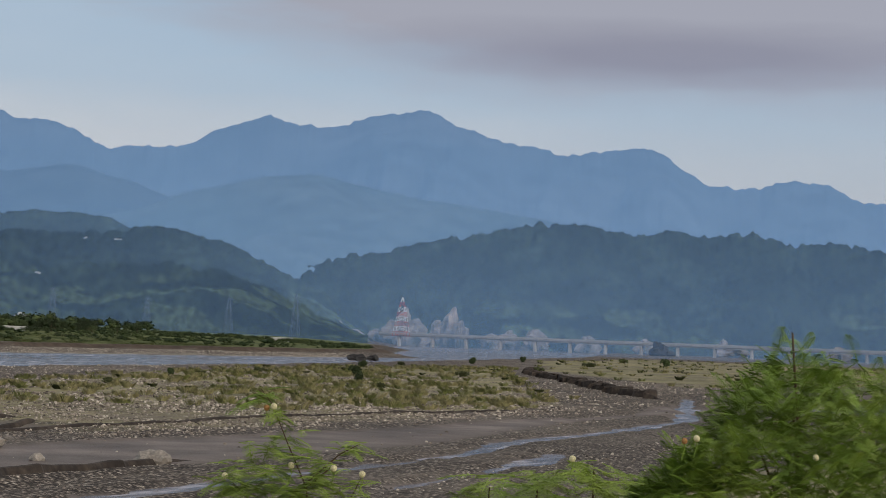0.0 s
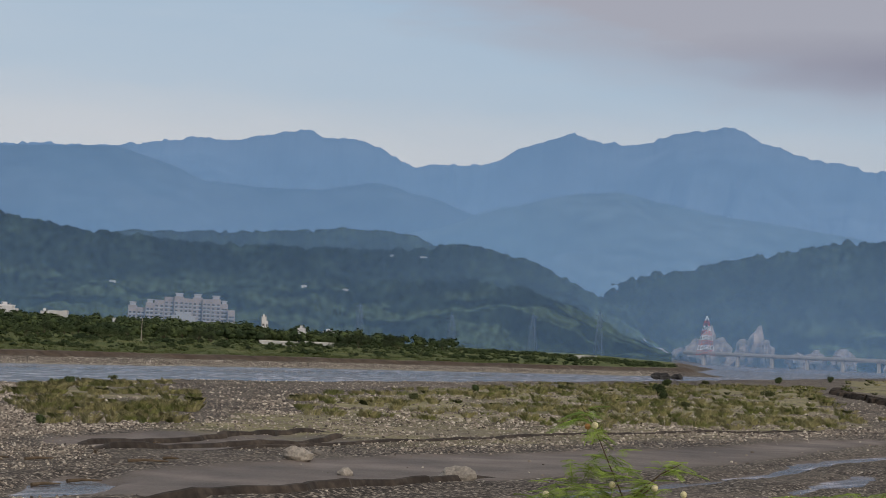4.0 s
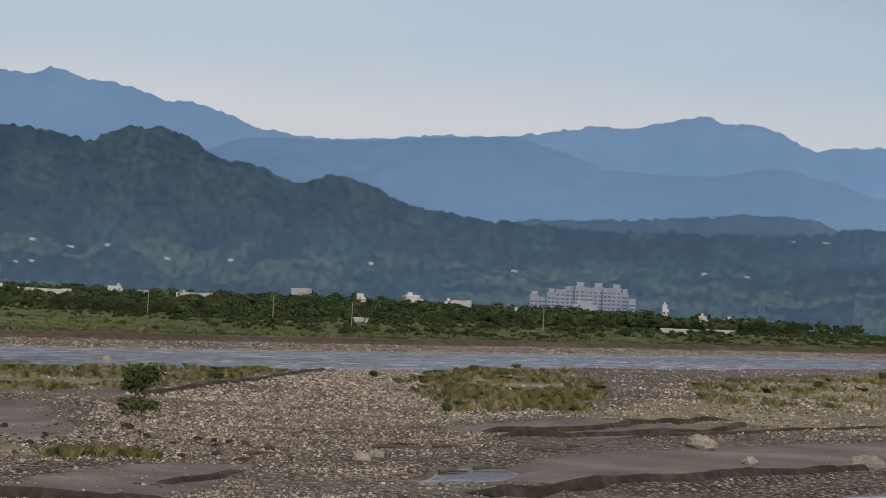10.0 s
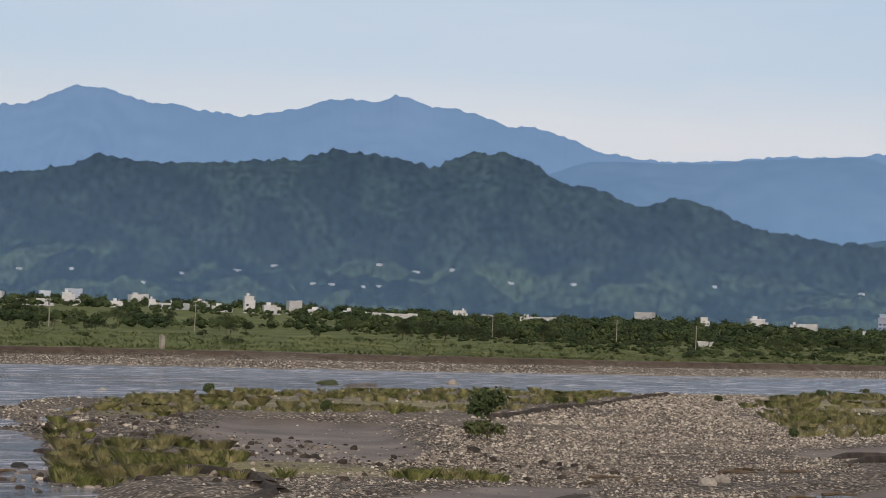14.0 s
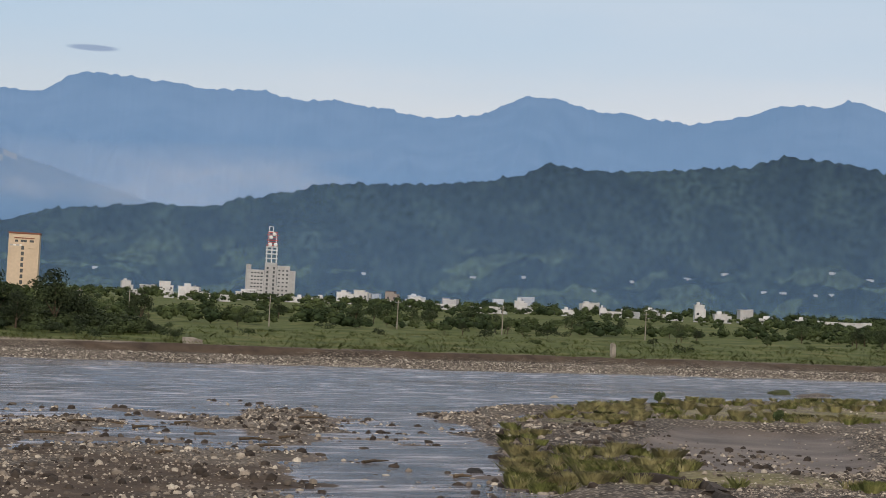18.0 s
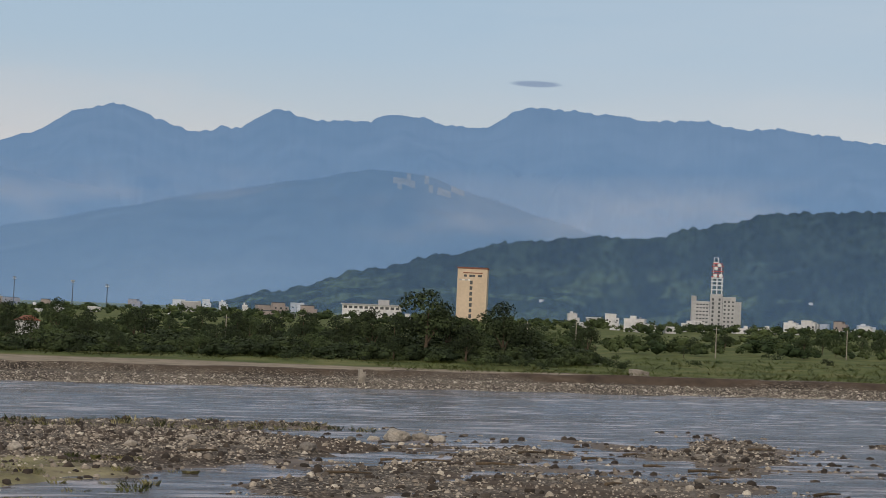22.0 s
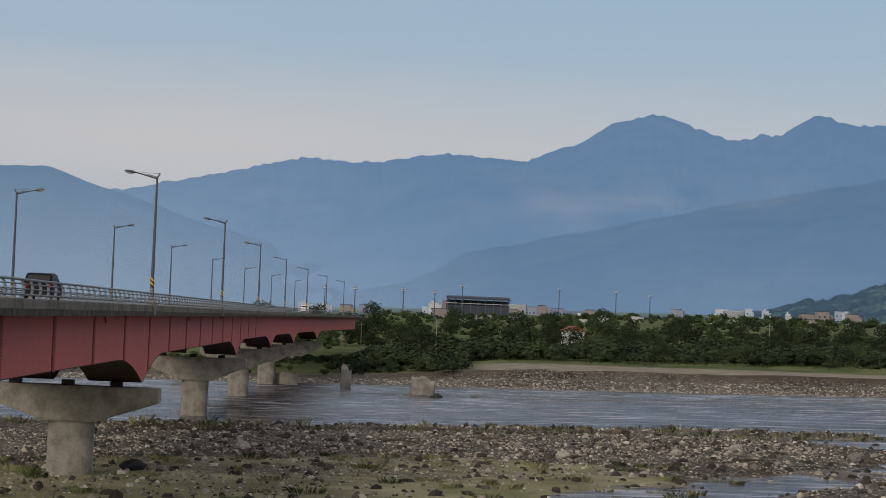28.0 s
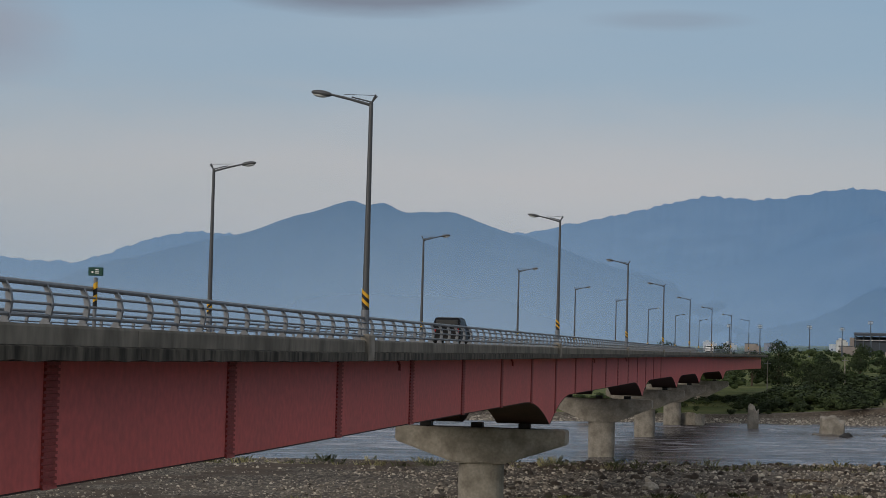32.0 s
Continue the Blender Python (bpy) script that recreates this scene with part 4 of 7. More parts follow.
def scar(on, b, el, wide, tall, cut, material, label, seed):
    """A bare patch of rock or earth: the part of the slope round a bearing and a rise, ragged, lying on the wood's surface."""
    me = bpy.data.objects[on].data
    V = np.empty(len(me.vertices) * 3)
    me.vertices.foreach_get("co", V)
    V = V.reshape(-1, 3)
    F = np.empty(len(me.polygons) * 4, np.int32)
    me.loops.foreach_get("vertex_index", F)
    F = F.reshape(-1, 4)
    C = V[F].mean(1)
    r = np.hypot(C[:, 0], C[:, 1])
    bb, ee = np.degrees(np.arctan2(C[:, 0], C[:, 1])), np.degrees(np.arctan2(C[:, 2] - EYE, r))
    q = np.hypot((bb - b) / wide, (ee - el) / tall) + 1.6 * (fbm(bb * 5, ee * 9, 4, seed) - 0.5)
    F = F[(q < cut) & (C[:, 2] < V[:, 2].max()) & (np.arange(len(F)) > len(F) // 8)]
    used, G = np.unique(F, return_inverse=True)
    P = V[used]
    P = P * (1 - 5.0 / np.linalg.norm(P, axis=1))[:, None] + np.array([0, 0, 0.6])
    return tagged(new("bare_slope", fast_mesh("bare_slope", P, G.reshape(-1, 4), material, True)), label, "bare slope", kind="structure")


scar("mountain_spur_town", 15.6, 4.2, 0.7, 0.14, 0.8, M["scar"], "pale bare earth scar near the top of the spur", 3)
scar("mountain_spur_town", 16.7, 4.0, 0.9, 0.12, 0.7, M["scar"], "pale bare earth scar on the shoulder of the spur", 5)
scar("hill_town", 39.2, 4.7, 0.8, 0.22, 0.55, M["rock_face"], "grey rock face under the wooded crest", 8)


# ---- mist and distance haze, put in as tinted see-through sheets before the mountains ----
def mist_sheet_material(name, most, tint, least):
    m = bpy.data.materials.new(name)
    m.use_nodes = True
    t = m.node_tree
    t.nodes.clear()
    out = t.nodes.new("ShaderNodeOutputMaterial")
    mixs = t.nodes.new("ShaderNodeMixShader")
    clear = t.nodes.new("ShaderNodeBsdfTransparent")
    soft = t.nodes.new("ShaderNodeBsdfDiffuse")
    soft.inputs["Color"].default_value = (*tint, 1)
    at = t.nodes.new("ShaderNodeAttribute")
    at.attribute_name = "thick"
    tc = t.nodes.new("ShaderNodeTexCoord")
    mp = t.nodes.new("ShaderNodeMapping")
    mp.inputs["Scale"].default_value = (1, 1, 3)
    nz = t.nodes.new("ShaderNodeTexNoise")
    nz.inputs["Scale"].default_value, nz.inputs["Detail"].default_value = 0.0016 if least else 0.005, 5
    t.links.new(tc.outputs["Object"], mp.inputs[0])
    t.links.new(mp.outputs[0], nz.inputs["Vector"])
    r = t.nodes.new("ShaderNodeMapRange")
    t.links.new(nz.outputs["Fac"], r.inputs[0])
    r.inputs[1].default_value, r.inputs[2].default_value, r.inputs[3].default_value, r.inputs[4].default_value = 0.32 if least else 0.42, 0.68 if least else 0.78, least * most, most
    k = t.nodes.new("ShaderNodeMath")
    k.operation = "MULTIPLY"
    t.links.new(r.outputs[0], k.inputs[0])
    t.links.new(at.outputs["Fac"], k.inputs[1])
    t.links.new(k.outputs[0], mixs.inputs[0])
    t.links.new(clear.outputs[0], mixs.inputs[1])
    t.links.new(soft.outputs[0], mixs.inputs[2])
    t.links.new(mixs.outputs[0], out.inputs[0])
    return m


def mist_sheet(name, away, b0, b1, low, high, most, label, tint=(0.55, 0.72, 0.92), least=0.35, fall=1.3):
    """An upright tinted sheet standing in for mist and haze, thickest near the ground and thinning upwards and to its
    ends.
    """
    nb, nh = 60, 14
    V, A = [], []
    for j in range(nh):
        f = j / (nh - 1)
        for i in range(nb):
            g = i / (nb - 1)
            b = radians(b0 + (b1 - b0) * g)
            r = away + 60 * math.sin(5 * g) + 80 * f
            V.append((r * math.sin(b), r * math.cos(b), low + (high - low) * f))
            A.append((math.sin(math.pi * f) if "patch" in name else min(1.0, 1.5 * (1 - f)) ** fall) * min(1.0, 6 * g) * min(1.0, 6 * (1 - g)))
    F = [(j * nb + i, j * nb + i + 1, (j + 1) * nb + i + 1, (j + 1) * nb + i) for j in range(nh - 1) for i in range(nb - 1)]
    ob = new(name, mesh(name, V, F, mist_sheet_material(name, most, tint, least), True))
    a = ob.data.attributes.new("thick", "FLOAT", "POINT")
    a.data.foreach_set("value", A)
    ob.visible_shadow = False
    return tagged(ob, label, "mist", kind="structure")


mist_sheet("mist_town", 2570, -46, 36, -20, 170, 0.21, "thin pale mist before the blue mountains")
mist_sheet("mist_downstream", 2480, -60, 4, -30, 235, 0.42, "pale mist at the foot of the mountain downstream", (0.62, 0.76, 0.92), 0.6, 1.1)
# The next three sheets lay blue distance haze over the hills behind them.
mist_sheet("valley_haze", 1730, -50, 110, -30, 300, 0.20, "blue tinted see-through sheet standing in for valley haze", (0.28, 0.53, 0.95), 0.85, 0.8)
mist_sheet("upper_valley_haze", 2240, 56, 120, -30, 330, 0.20, "blue tinted see-through sheet standing in for haze before the cliffs", (0.30, 0.56, 0.93), 0.8, 0.8)
mist_sheet("mist_plateau", 2720, 47, 64, 40, 330, 0.16, "blue tinted see-through sheet standing in for haze behind the hill", (0.30, 0.56, 0.93), 0.8, 0.8)
mist_sheet("mist_patch", 3130, 13.0, 28, 150, 280, 0.28, "pale patches of morning mist above the hill", (0.82, 0.75, 0.66), 0.0, 1.0)
mist_sheet("mist_patch", 3560, 1.5, 13.0, 150, 300, 0.20, "pale patches of mist between two mountain ranges", (0.86, 0.78, 0.68), 0.0, 1.0)
mist_sheet("mist_patch", 2960, 15.5, 26.0, 160, 262, 0.22, "thin pale mist over the saddle behind the hill", (0.86, 0.78, 0.68), 0.15, 1.0)


def eroded_bank(line, high, label, jag=0.9):
    """A low broken face of dark earth along a line on the ground."""
    P = []
    for (ax, ay), (bx, by) in zip(line, line[1:]):
        n = max(2, int(math.hypot(bx - ax, by - ay) / 1.2))
        P += [(ax + (bx - ax) * k / n, ay + (by - ay) * k / n) for k in range(n)]
    P = np.array(P + [line[-1]], float)
    k = np.arange(len(P))
    P = P + np.stack([vnoise(k * 0.6, k * 0, 3) - 0.5, vnoise(k * 0.6, k * 0, 5) - 0.5], -1) * jag
    d = np.gradient(P, axis=0)
    nrm = np.stack([d[:, 1], -d[:, 0]], -1)
    nrm /= np.linalg.norm(nrm, axis=1)[:, None] + 1e-9
    nrm *= np.where((nrm * P).sum(1) > 0, -1, 1)[:, None]
    z = land(P[:, 0], P[:, 1])[0]
    h = high * (0.65 + 0.5 * vnoise(k * 0.35, k * 0, 8)) * np.minimum(1, np.minimum(k, k[::-1]) / 4.0)
    rows = []
    for off, up in ((0.55, -0.6), (0.32, 0.3), (0.15, 0.72), (-0.15, 0.8), (-0.8, 0.42), (-1.5, -0.6)):
        wob_ = (vnoise(k * 0.9, k * 0 + off, 17) - 0.5) * 0.35
        rows.append(np.stack([P[:, 0] + nrm[:, 0] * (off + wob_), P[:, 1] + nrm[:, 1] * (off + wob_), z + h * up], -1))
    V = np.concatenate(rows)
    n = len(P)
    F = [(r * n + i, r * n + i + 1, (r + 1) * n + i + 1, (r + 1) * n + i) for r in range(len(rows) - 1) for i in range(n - 1)]
    return tagged(new("eroded_bank", mesh("eroded_bank", V, F, M["earth_dark"], False)), label, "bank", kind="structure")


eroded_bank([(178, 199), (192, 209), (212, 223), (236, 238), (266, 259), (297, 280)], 0.75, "dark eroded edge of the grassy bar")
eroded_bank([(112, 93), (122, 90), (134, 89), (147, 90), (160, 90), (172, 92)], 0.75, "dark undercut edge of the sand flat")
eroded_bank([(78, 108), (77, 102), (84, 97), (92, 98)], 0.7, "black undercut edge of wet sand")
eroded_bank([(96, 106), (104, 109), (113, 114)], 0.4, "thin dark crack along the sand")
eroded_bank([(99, 172), (94, 158), (88, 142), (92, 128), (86, 117), (82, 113)], 0.8, "dark undercut edge of the grassy island")
eroded_bank([(160, 129), (172, 129), (184, 131), (200, 130), (214, 134)], 0.75, "layered dark sand ledge")
eroded_bank([(166, 136), (178, 138), (190, 138), (206, 141), (222, 141)], 0.7, "layered dark sand ledge on the flat")
eroded_bank([(176, 126), (215, 124), (250, 127), (285, 124), (330, 117)], 0.4, "broken dark edge above the sand flat")
eroded_bank([(440, 126), (480, 146), (535, 170), (600, 200), (668, 232), (737, 256)], 2.1, "crumbling dark earth bank beside the stream", 5.0)


def gz(x, y):
    return float(land(np.array([x]), np.array([y]))[0][0])


def polar(b, r):
    return r * math.sin(radians(b)), r * math.cos(radians(b))


# ---- the red steel bridge ----
PIERS = [166.0, 284.0, 366.0, 434.0, 516.0]
SKEW = -0.34
WIDE = 15.0
END = 670.0


def deck_z(y):
    return 13.0 + max(0.0, y - 70) * 0.0035


def belly(y):
    drop = max([max(0.0, 1 - abs(y - p) / 17) ** 2.0 for p in PIERS + [48.0 - 90]])
    return 9.2 + max(0.0, y - 70) * 0.0028 - 2.1 * drop


bridge = thing("road_bridge", (-15.0, 0, 0), "long red steel girder bridge on concrete hammerhead piers", "bridge", turn=SKEW)


def long_strip(outline, y0, y1, n):
    """A bar along the bridge whose section may change: outline(y) gives its corners (x, z) in order round it."""
    bm = bmesh.new()
    rings = []
    for i in range(n + 1):
        y = y0 + (y1 - y0) * i / n
        rings.append([bm.verts.new((x, y, z)) for x, z in outline(y)])
    m = len(rings[0])
    for a, b in zip(rings, rings[1:]):
        for k in range(m):
            bm.faces.new((a[k], b[k], b[(k + 1) % m], a[(k + 1) % m]))
    bm.faces.new(rings[0])
    bm.faces.new(rings[-1][::-1])
    bmesh.ops.recalc_face_normals(bm, faces=bm.faces)
    return bm


part("deck_slab", long_strip(lambda y: [(-0.35, deck_z(y) - 0.72), (-0.35, deck_z(y) - 0.17), (-WIDE + 0.35, deck_z(y) - 0.17), (-WIDE + 0.35, deck_z(y) - 0.72)], -60, END, 60), M["concrete"], bridge)
part("road_surface", long_strip(lambda y: [(-0.5, deck_z(y) - 0.168), (-0.5, deck_z(y) - 0.12), (-WIDE + 0.5, deck_z(y) - 0.12), (-WIDE + 0.5, deck_z(y) - 0.168)], -60, END, 60), M["asphalt"], bridge, "dark asphalt road surface")
# parapets in cast lengths of ten metres, with a drip edge below
for side, x0, x1 in ((0, -0.34, 0.0), (1, -WIDE, -WIDE + 0.34)):
    for i in range(-5, 67):
        y0, y1 = i * 10.0 + 0.02, i * 10.0 + 9.98
        lip = 0.10 if side == 0 else -0.10
        a, b = (x0, x1) if side == 0 else (x1, x0)
        part("parapet_panel", long_strip(lambda y: [(a, deck_z(y) - 0.44), (a, deck_z(y)), (b - lip * 0.3, deck_z(y)), (b, deck_z(y) - 0.06), (b, deck_z(y) - 0.435)], y0, y1, 1), M["parapet"], bridge, "" if i > -5 else "weathered concrete parapet panel")
        part("edge_beam", long_strip(lambda y: [(a, deck_z(y) - 0.70), (a, deck_z(y) - 0.443), (b, deck_z(y) - 0.443), (b + lip, deck_z(y) - 0.47), (b + lip, deck_z(y) - 0.76 - 0.03 * math.sin(y * 2.1)), (b - lip, deck_z(y) - 0.78), (b - lip * 2, deck_z(y) - 0.70)], y0, y1, 8 if side == 0 and i < 12 else 1), M["edge_beam"], bridge, "" if i > -5 else "dark stained concrete edge below the parapet")
# box girders: web panels between seams, stiffener ladders on the near face
SEAM = 17.2
for k, (gx0, gx1) in enumerate(((-6.3, -2.0), (-13.0, -8.7))):
    for i in range(-3, 43):
        y0 = 15.2 + SEAM * (i - 1)
        y1 = y0 + SEAM
        if y1 > END:
            break
        # The far girder takes the dark brown in place of red, as painted shade.
        part("web_panel", long_strip(lambda y: [(gx0 + 0.25, belly(y)), (gx0, deck_z(y) - 0.73), (gx1, deck_z(y) - 0.73), (gx1 - 0.0, belly(y))], y0, y1 - 0.03, 12), M["shaded_steel"] if k else M["red_steel"], bridge, "" if i > -3 else "faded red steel girder panel")
        # A thin dark sheet below each panel paints in the shaded underside.
        part("soffit", long_strip(lambda y: [(gx0 + 0.25, belly(y) - 0.04), (gx0 + 0.25, belly(y) - 0.004), (gx1 + 0.03, belly(y) - 0.004), (gx1 + 0.03, belly(y) - 0.04)], y0, y1 - 0.03, 12), M["shaded_steel"], bridge, "" if i > -3 else "thin sheet under the girder, coloured dark for shade")
        if k == 0 and i > -2 and y0 < 330:
            h = deck_z(y0) - 0.75 - belly(y0)
            n = max(6, int(h / 0.15))
            comb = [(0.0, 0.0), (0.0, -h - 0.05), (0.10, -h - 0.05)]
            for j in range(n):
                z0, z1 = -h + j * h / n, -h + (j + 0.45) * h / n
                comb += [(0.07, z0), (0.07, z1), (0.015, z1 + 0.01), (0.015, -h + (j + 1) * h / n - 0.01)]
            bm = bmesh.new()
            ends = [[bm.verts.new((x, y, z)) for x, z in comb] for y in (-0.5, 0.5)]
            bm.faces.new(ends[0])
            bm.faces.new(ends[1][::-1])
            for p in range(len(comb)):
                q = (p + 1) % len(comb)
                bm.faces.new((ends[0][q], ends[0][p], ends[1][p], ends[1][q]))
            bmesh.ops.recalc_face_normals(bm, faces=bm.faces)
            ob = part("stiffener", bm, M["dark_red"], bridge)
            ob.location = (gx1 + 0.003, y0, deck_z(y0) - 0.75)
for y in (40.0, 97.0, 140.0, 205.0, 250.0):
    ob = part("drain_spout", tube(bmesh.new(), [(0, 0, 0), (0.12, 0, -0.25), (0.12, 0, -0.5)], 0.06, 8), M["dark_red"], bridge)
    ob.location = (-1.96, y, deck_z(y) - 0.8)
# piers: a round-ended column under a tapered hammerhead
for p in PIERS:
    pier = thing("pier", (-7.2, p, 0), "", "")
    pier.parent = bridge
    top = belly(p) - 0.35
    low = 4.3
    bm = long_strip(lambda y: [(-6.6, top - 1.15), (-6.6, top), (6.6, top), (6.6, top - 1.15), (1.9, low), (-1.9, low)], -1.5, 1.5, 1)
    bmesh.ops.bevel(bm, geom=list(bm.edges), offset=0.10, segments=2, affect="EDGES")
    part("pier_cap", bm, M["concrete"], pier, "stained concrete hammerhead cap")
    bm = bmesh.new()
    ring = [(1.75 * math.copysign(abs(math.cos(a)) ** 0.6, math.cos(a)), 1.3 * math.copysign(abs(math.sin(a)) ** 0.8, math.sin(a))) for a in [k * math.tau / 28 for k in range(28)]]
    base = gz(-22 + 0.006 * p, p) - 1.2
    for z in (base, low + 0.05):
        for x, y in ring:
            bm.verts.new((x, y, z))
    bm.verts.ensure_lookup_table()
    for k in range(28):
        bm.faces.new([bm.verts[q] for q in (k, (k + 1) % 28, 28 + (k + 1) % 28, 28 + k)])
    bm.faces.new([bm.verts[27 - k] for k in range(28)])
    part("pier_column", bm, M["concrete"], pier)
    for x in (-4.4, -0.4, 3.3):
        ob = part("bearing", boxes(((x - 0.45, -0.5, top), (x + 0.45, 0.5, top + 0.40)), bevel=0.04), M["black"], pier, "dark bearing block")
# railing: bowed posts and four rails a side
POST = 2.45
bm = bmesh.new()
bow = [(0.02, 0.0), (0.10, 0.22), (0.13, 0.42), (0.09, 0.64), (-0.02, 0.84)]
rim = [(-0.10, 0.0), (0.14, 0.0), (0.14, 0.03), (0.10, 0.05)] + [(x + 0.05, z) for x, z in bow[1:]] + [(x - 0.06 - 0.03 * (0.84 - z), z) for x, z in bow[:0:-1]] + [(-0.08, 0.05), (-0.10, 0.03)]
faces = [[bm.verts.new((x, s * 0.055, z)) for x, z in rim] for s in (-1, 1)]
bm.faces.new(faces[0])
bm.faces.new(faces[1][::-1])
for k in range(len(rim)):
    q = (k + 1) % len(rim)
    bm.faces.new((faces[0][q], faces[0][k], faces[1][k], faces[1][q]))
bmesh.ops.recalc_face_normals(bm, faces=bm.faces)
post_near = bpy.data.meshes.new("rail_post")
bm.to_mesh(post_near)
bm.free()
post_near.materials.append(M["galvanised"])
for i in range(-2, 160):
    y = -0.3 + POST * i
    ob = part("rail_post", post_near, None, bridge)
    ob.location = (-0.17, y, deck_z(y))
for i in range(0, 110):
    y = 0.6 + POST * i
    ob = part("rail_post", post_near, None, bridge)
    ob.matrix_basis = pose(-WIDE + 0.17, y, deck_z(y), 0, 0, 180)
for sgn, x in ((1, -0.17), (-1, -WIDE + 0.17)):
    for dx, dz, r in ((-0.02, 0.84, 0.058), (0.08, 0.64, 0.030), (0.11, 0.42, 0.030), (0.08, 0.17, 0.045)):
        ys = [-50, 0, 35, 70, 150, 200] + list(range(240, 670, 20))
        part("rail", tube(bmesh.new(), [(x + sgn * dx, y, deck_z(y) + dz) for y in ys], r, 8), M["galvanised"], bridge)


# the far half of the bridge curves gently upstream
def bend(y):
    return 8.0e-5 * max(0.0, y - 260) ** 2


for ob in bridge.children:
    if ob.location.length > 0.01:
        ob.location.x += bend(ob.location.y)
    elif ob.type == "MESH":
        for v in ob.data.vertices:
            v.co.x += bend(v.co.y)


# ---- street lamps on the bridge ----
def street_lamp():
    lamp = thing("street_lamp", (0, 0, 0), "tall grey steel street lamp with striped warning band on the bridge", "street lamp", "lamps along the bridge")
    part("plinth", boxes(((-0.42, -0.55, -0.5), (0.16, 0.55, 0.50)), bevel=0.04), M["concrete"], lamp, "concrete lamp plinth")
    part("sleeve", tube(bmesh.new(), [(-0.15, 0, 0.3), (-0.15, 0, 1.42)], 0.16, 14), M["galvanised"], lamp, "pale steel pole sleeve")
    for k in range(4):
        z0 = 1.48 + 0.15 * k
        bm = bmesh.new()
        for j in range(16):
            a0, a1 = j * math.tau / 16, (j + 1) * math.tau / 16
            tilt = lambda a: -0.13 * math.cos(a)
            bm.faces.new([bm.verts.new((-0.15 + 0.145 * math.cos(a), 0.145 * math.sin(a), z + tilt(a))) for a, z in ((a0, z0), (a1, z0), (a1, z0 + 0.15), (a0, z0 + 0.15))])
        part("warning_stripe", bm, M["yellow"] if k % 2 else M["black"], lamp)
    part("pole", tube(bmesh.new(), [(-0.15, 0, 1.1), (-0.15, 0, 4.5), (-0.15, 0, 9.2)], [0.13, 0.105, 0.075], 14), M["lamp_grey"], lamp)
    bm = tube(bmesh.new(), [(-0.15, 0, 9.1), (-1.0, 0, 9.33), (-1.75, 0, 9.50)], [0.06, 0.05, 0.04], 8)
    tube(bm, [(-0.15, 0, 9.22), (-0.9, 0, 9.40)], 0.03, 6)
    part("arm", bm, M["lamp_grey"], lamp)
    bm = tube(bmesh.new(), [(-0.15, 0, 9.15), (0.02, 0, 9.5)], 0.04, 6)
    tube(bm, [(-0.12, 0, 9.2), (0.08, 0, 9.44)], 0.025, 6)
    part("bracket", bm, M["lamp_grey"], lamp)
    part("stay_wire", tube(bmesh.new(), [(0.0, 0, 9.47), (-1.2, 0, 9.50)], 0.012, 5), M["lamp_grey"], lamp)
    bm = bmesh.new()
    bmesh.ops.create_uvsphere(bm, u_segments=16, v_segments=8, radius=1, matrix=Matrix.Translation((-2.05, 0, 9.53)) @ pose(0, 0, 0, 0, 8, 0) @ Matrix.Diagonal((0.42, 0.17, 0.12, 1)))
    head = part("lamp_head", bm, M["lamp_grey"], lamp)
    bm = bmesh.new()
    bmesh.ops.create_uvsphere(bm, u_segments=14, v_segments=6, radius=1, matrix=Matrix.Translation((-2.10, 0, 9.475)) @ pose(0, 0, 0, 0, 8, 0) @ Matrix.Diagonal((0.30, 0.14, 0.10, 1)))
    part("lens", bm, M["lamp_glass"], head, "pale glass lamp lens")
    return lamp


def on_bridge(x, y, dz=0.0, turn=0.0):
    return pose(-15, 0, 0, 0, 0, SKEW) @ pose(x + bend(y), y, deck_z(y) + dz, 0, 0, turn)


lamp0 = street_lamp()
lamp0.matrix_basis = on_bridge(0, 79.4, -0.28)
for k in range(1, 8):
    copy_thing(lamp0, on_bridge(0, 79.4 + 72.5 * k, -0.2))
for k in range(8):
    copy_thing(lamp0, on_bridge(-WIDE, 112.0 + 70.0 * k, -0.2, 180))

# ---- a small distance marker ----
marker = thing("distance_marker", (0, 0, 0), "small dark green distance sign on a striped post", "road sign")
marker.matrix_basis = on_bridge(-0.1, 46.9)
part("post", tube(bmesh.new(), [(0, 0, 0), (0, 0, 1.1)], 0.045, 10), M["galvanised"], marker)
for k in range(4):
    bm = bmesh.new()
    for j in range(12):
        a0, a1 = j * math.tau / 12, (j + 1) * math.tau / 12
        bm.faces.new([bm.verts.new((0.05 * math.cos(a), 0.05 * math.sin(a), z + 0.03 * math.cos(a))) for a, z in ((a0, 0.42 + 0.14 * k), (a1, 0.42 + 0.14 * k), (a1, 0.56 + 0.14 * k), (a0, 0.56 + 0.14 * k))])
    part("stripe", bm, M["yellow"] if k % 2 else M["black"], marker)
plate = part("plate", boxes(((-0.17, -0.03, 1.14), (0.17, 0.03, 1.33)), bevel=0.012), M["sign_green"], marker, "dark green sign plate")
for k, (x0, z0, x1, z1) in enumerate(((-0.09, 1.20, -0.05, 1.24), (-0.01, 1.19, 0.08, 1.21), (-0.01, 1.23, 0.08, 1.25), (-0.01, 1.27, 0.08, 1.29))):
    part("bar", boxes(((x0, -0.036, z0), (x1, -0.031, z1))), M["white_paint"], plate, "white mark")


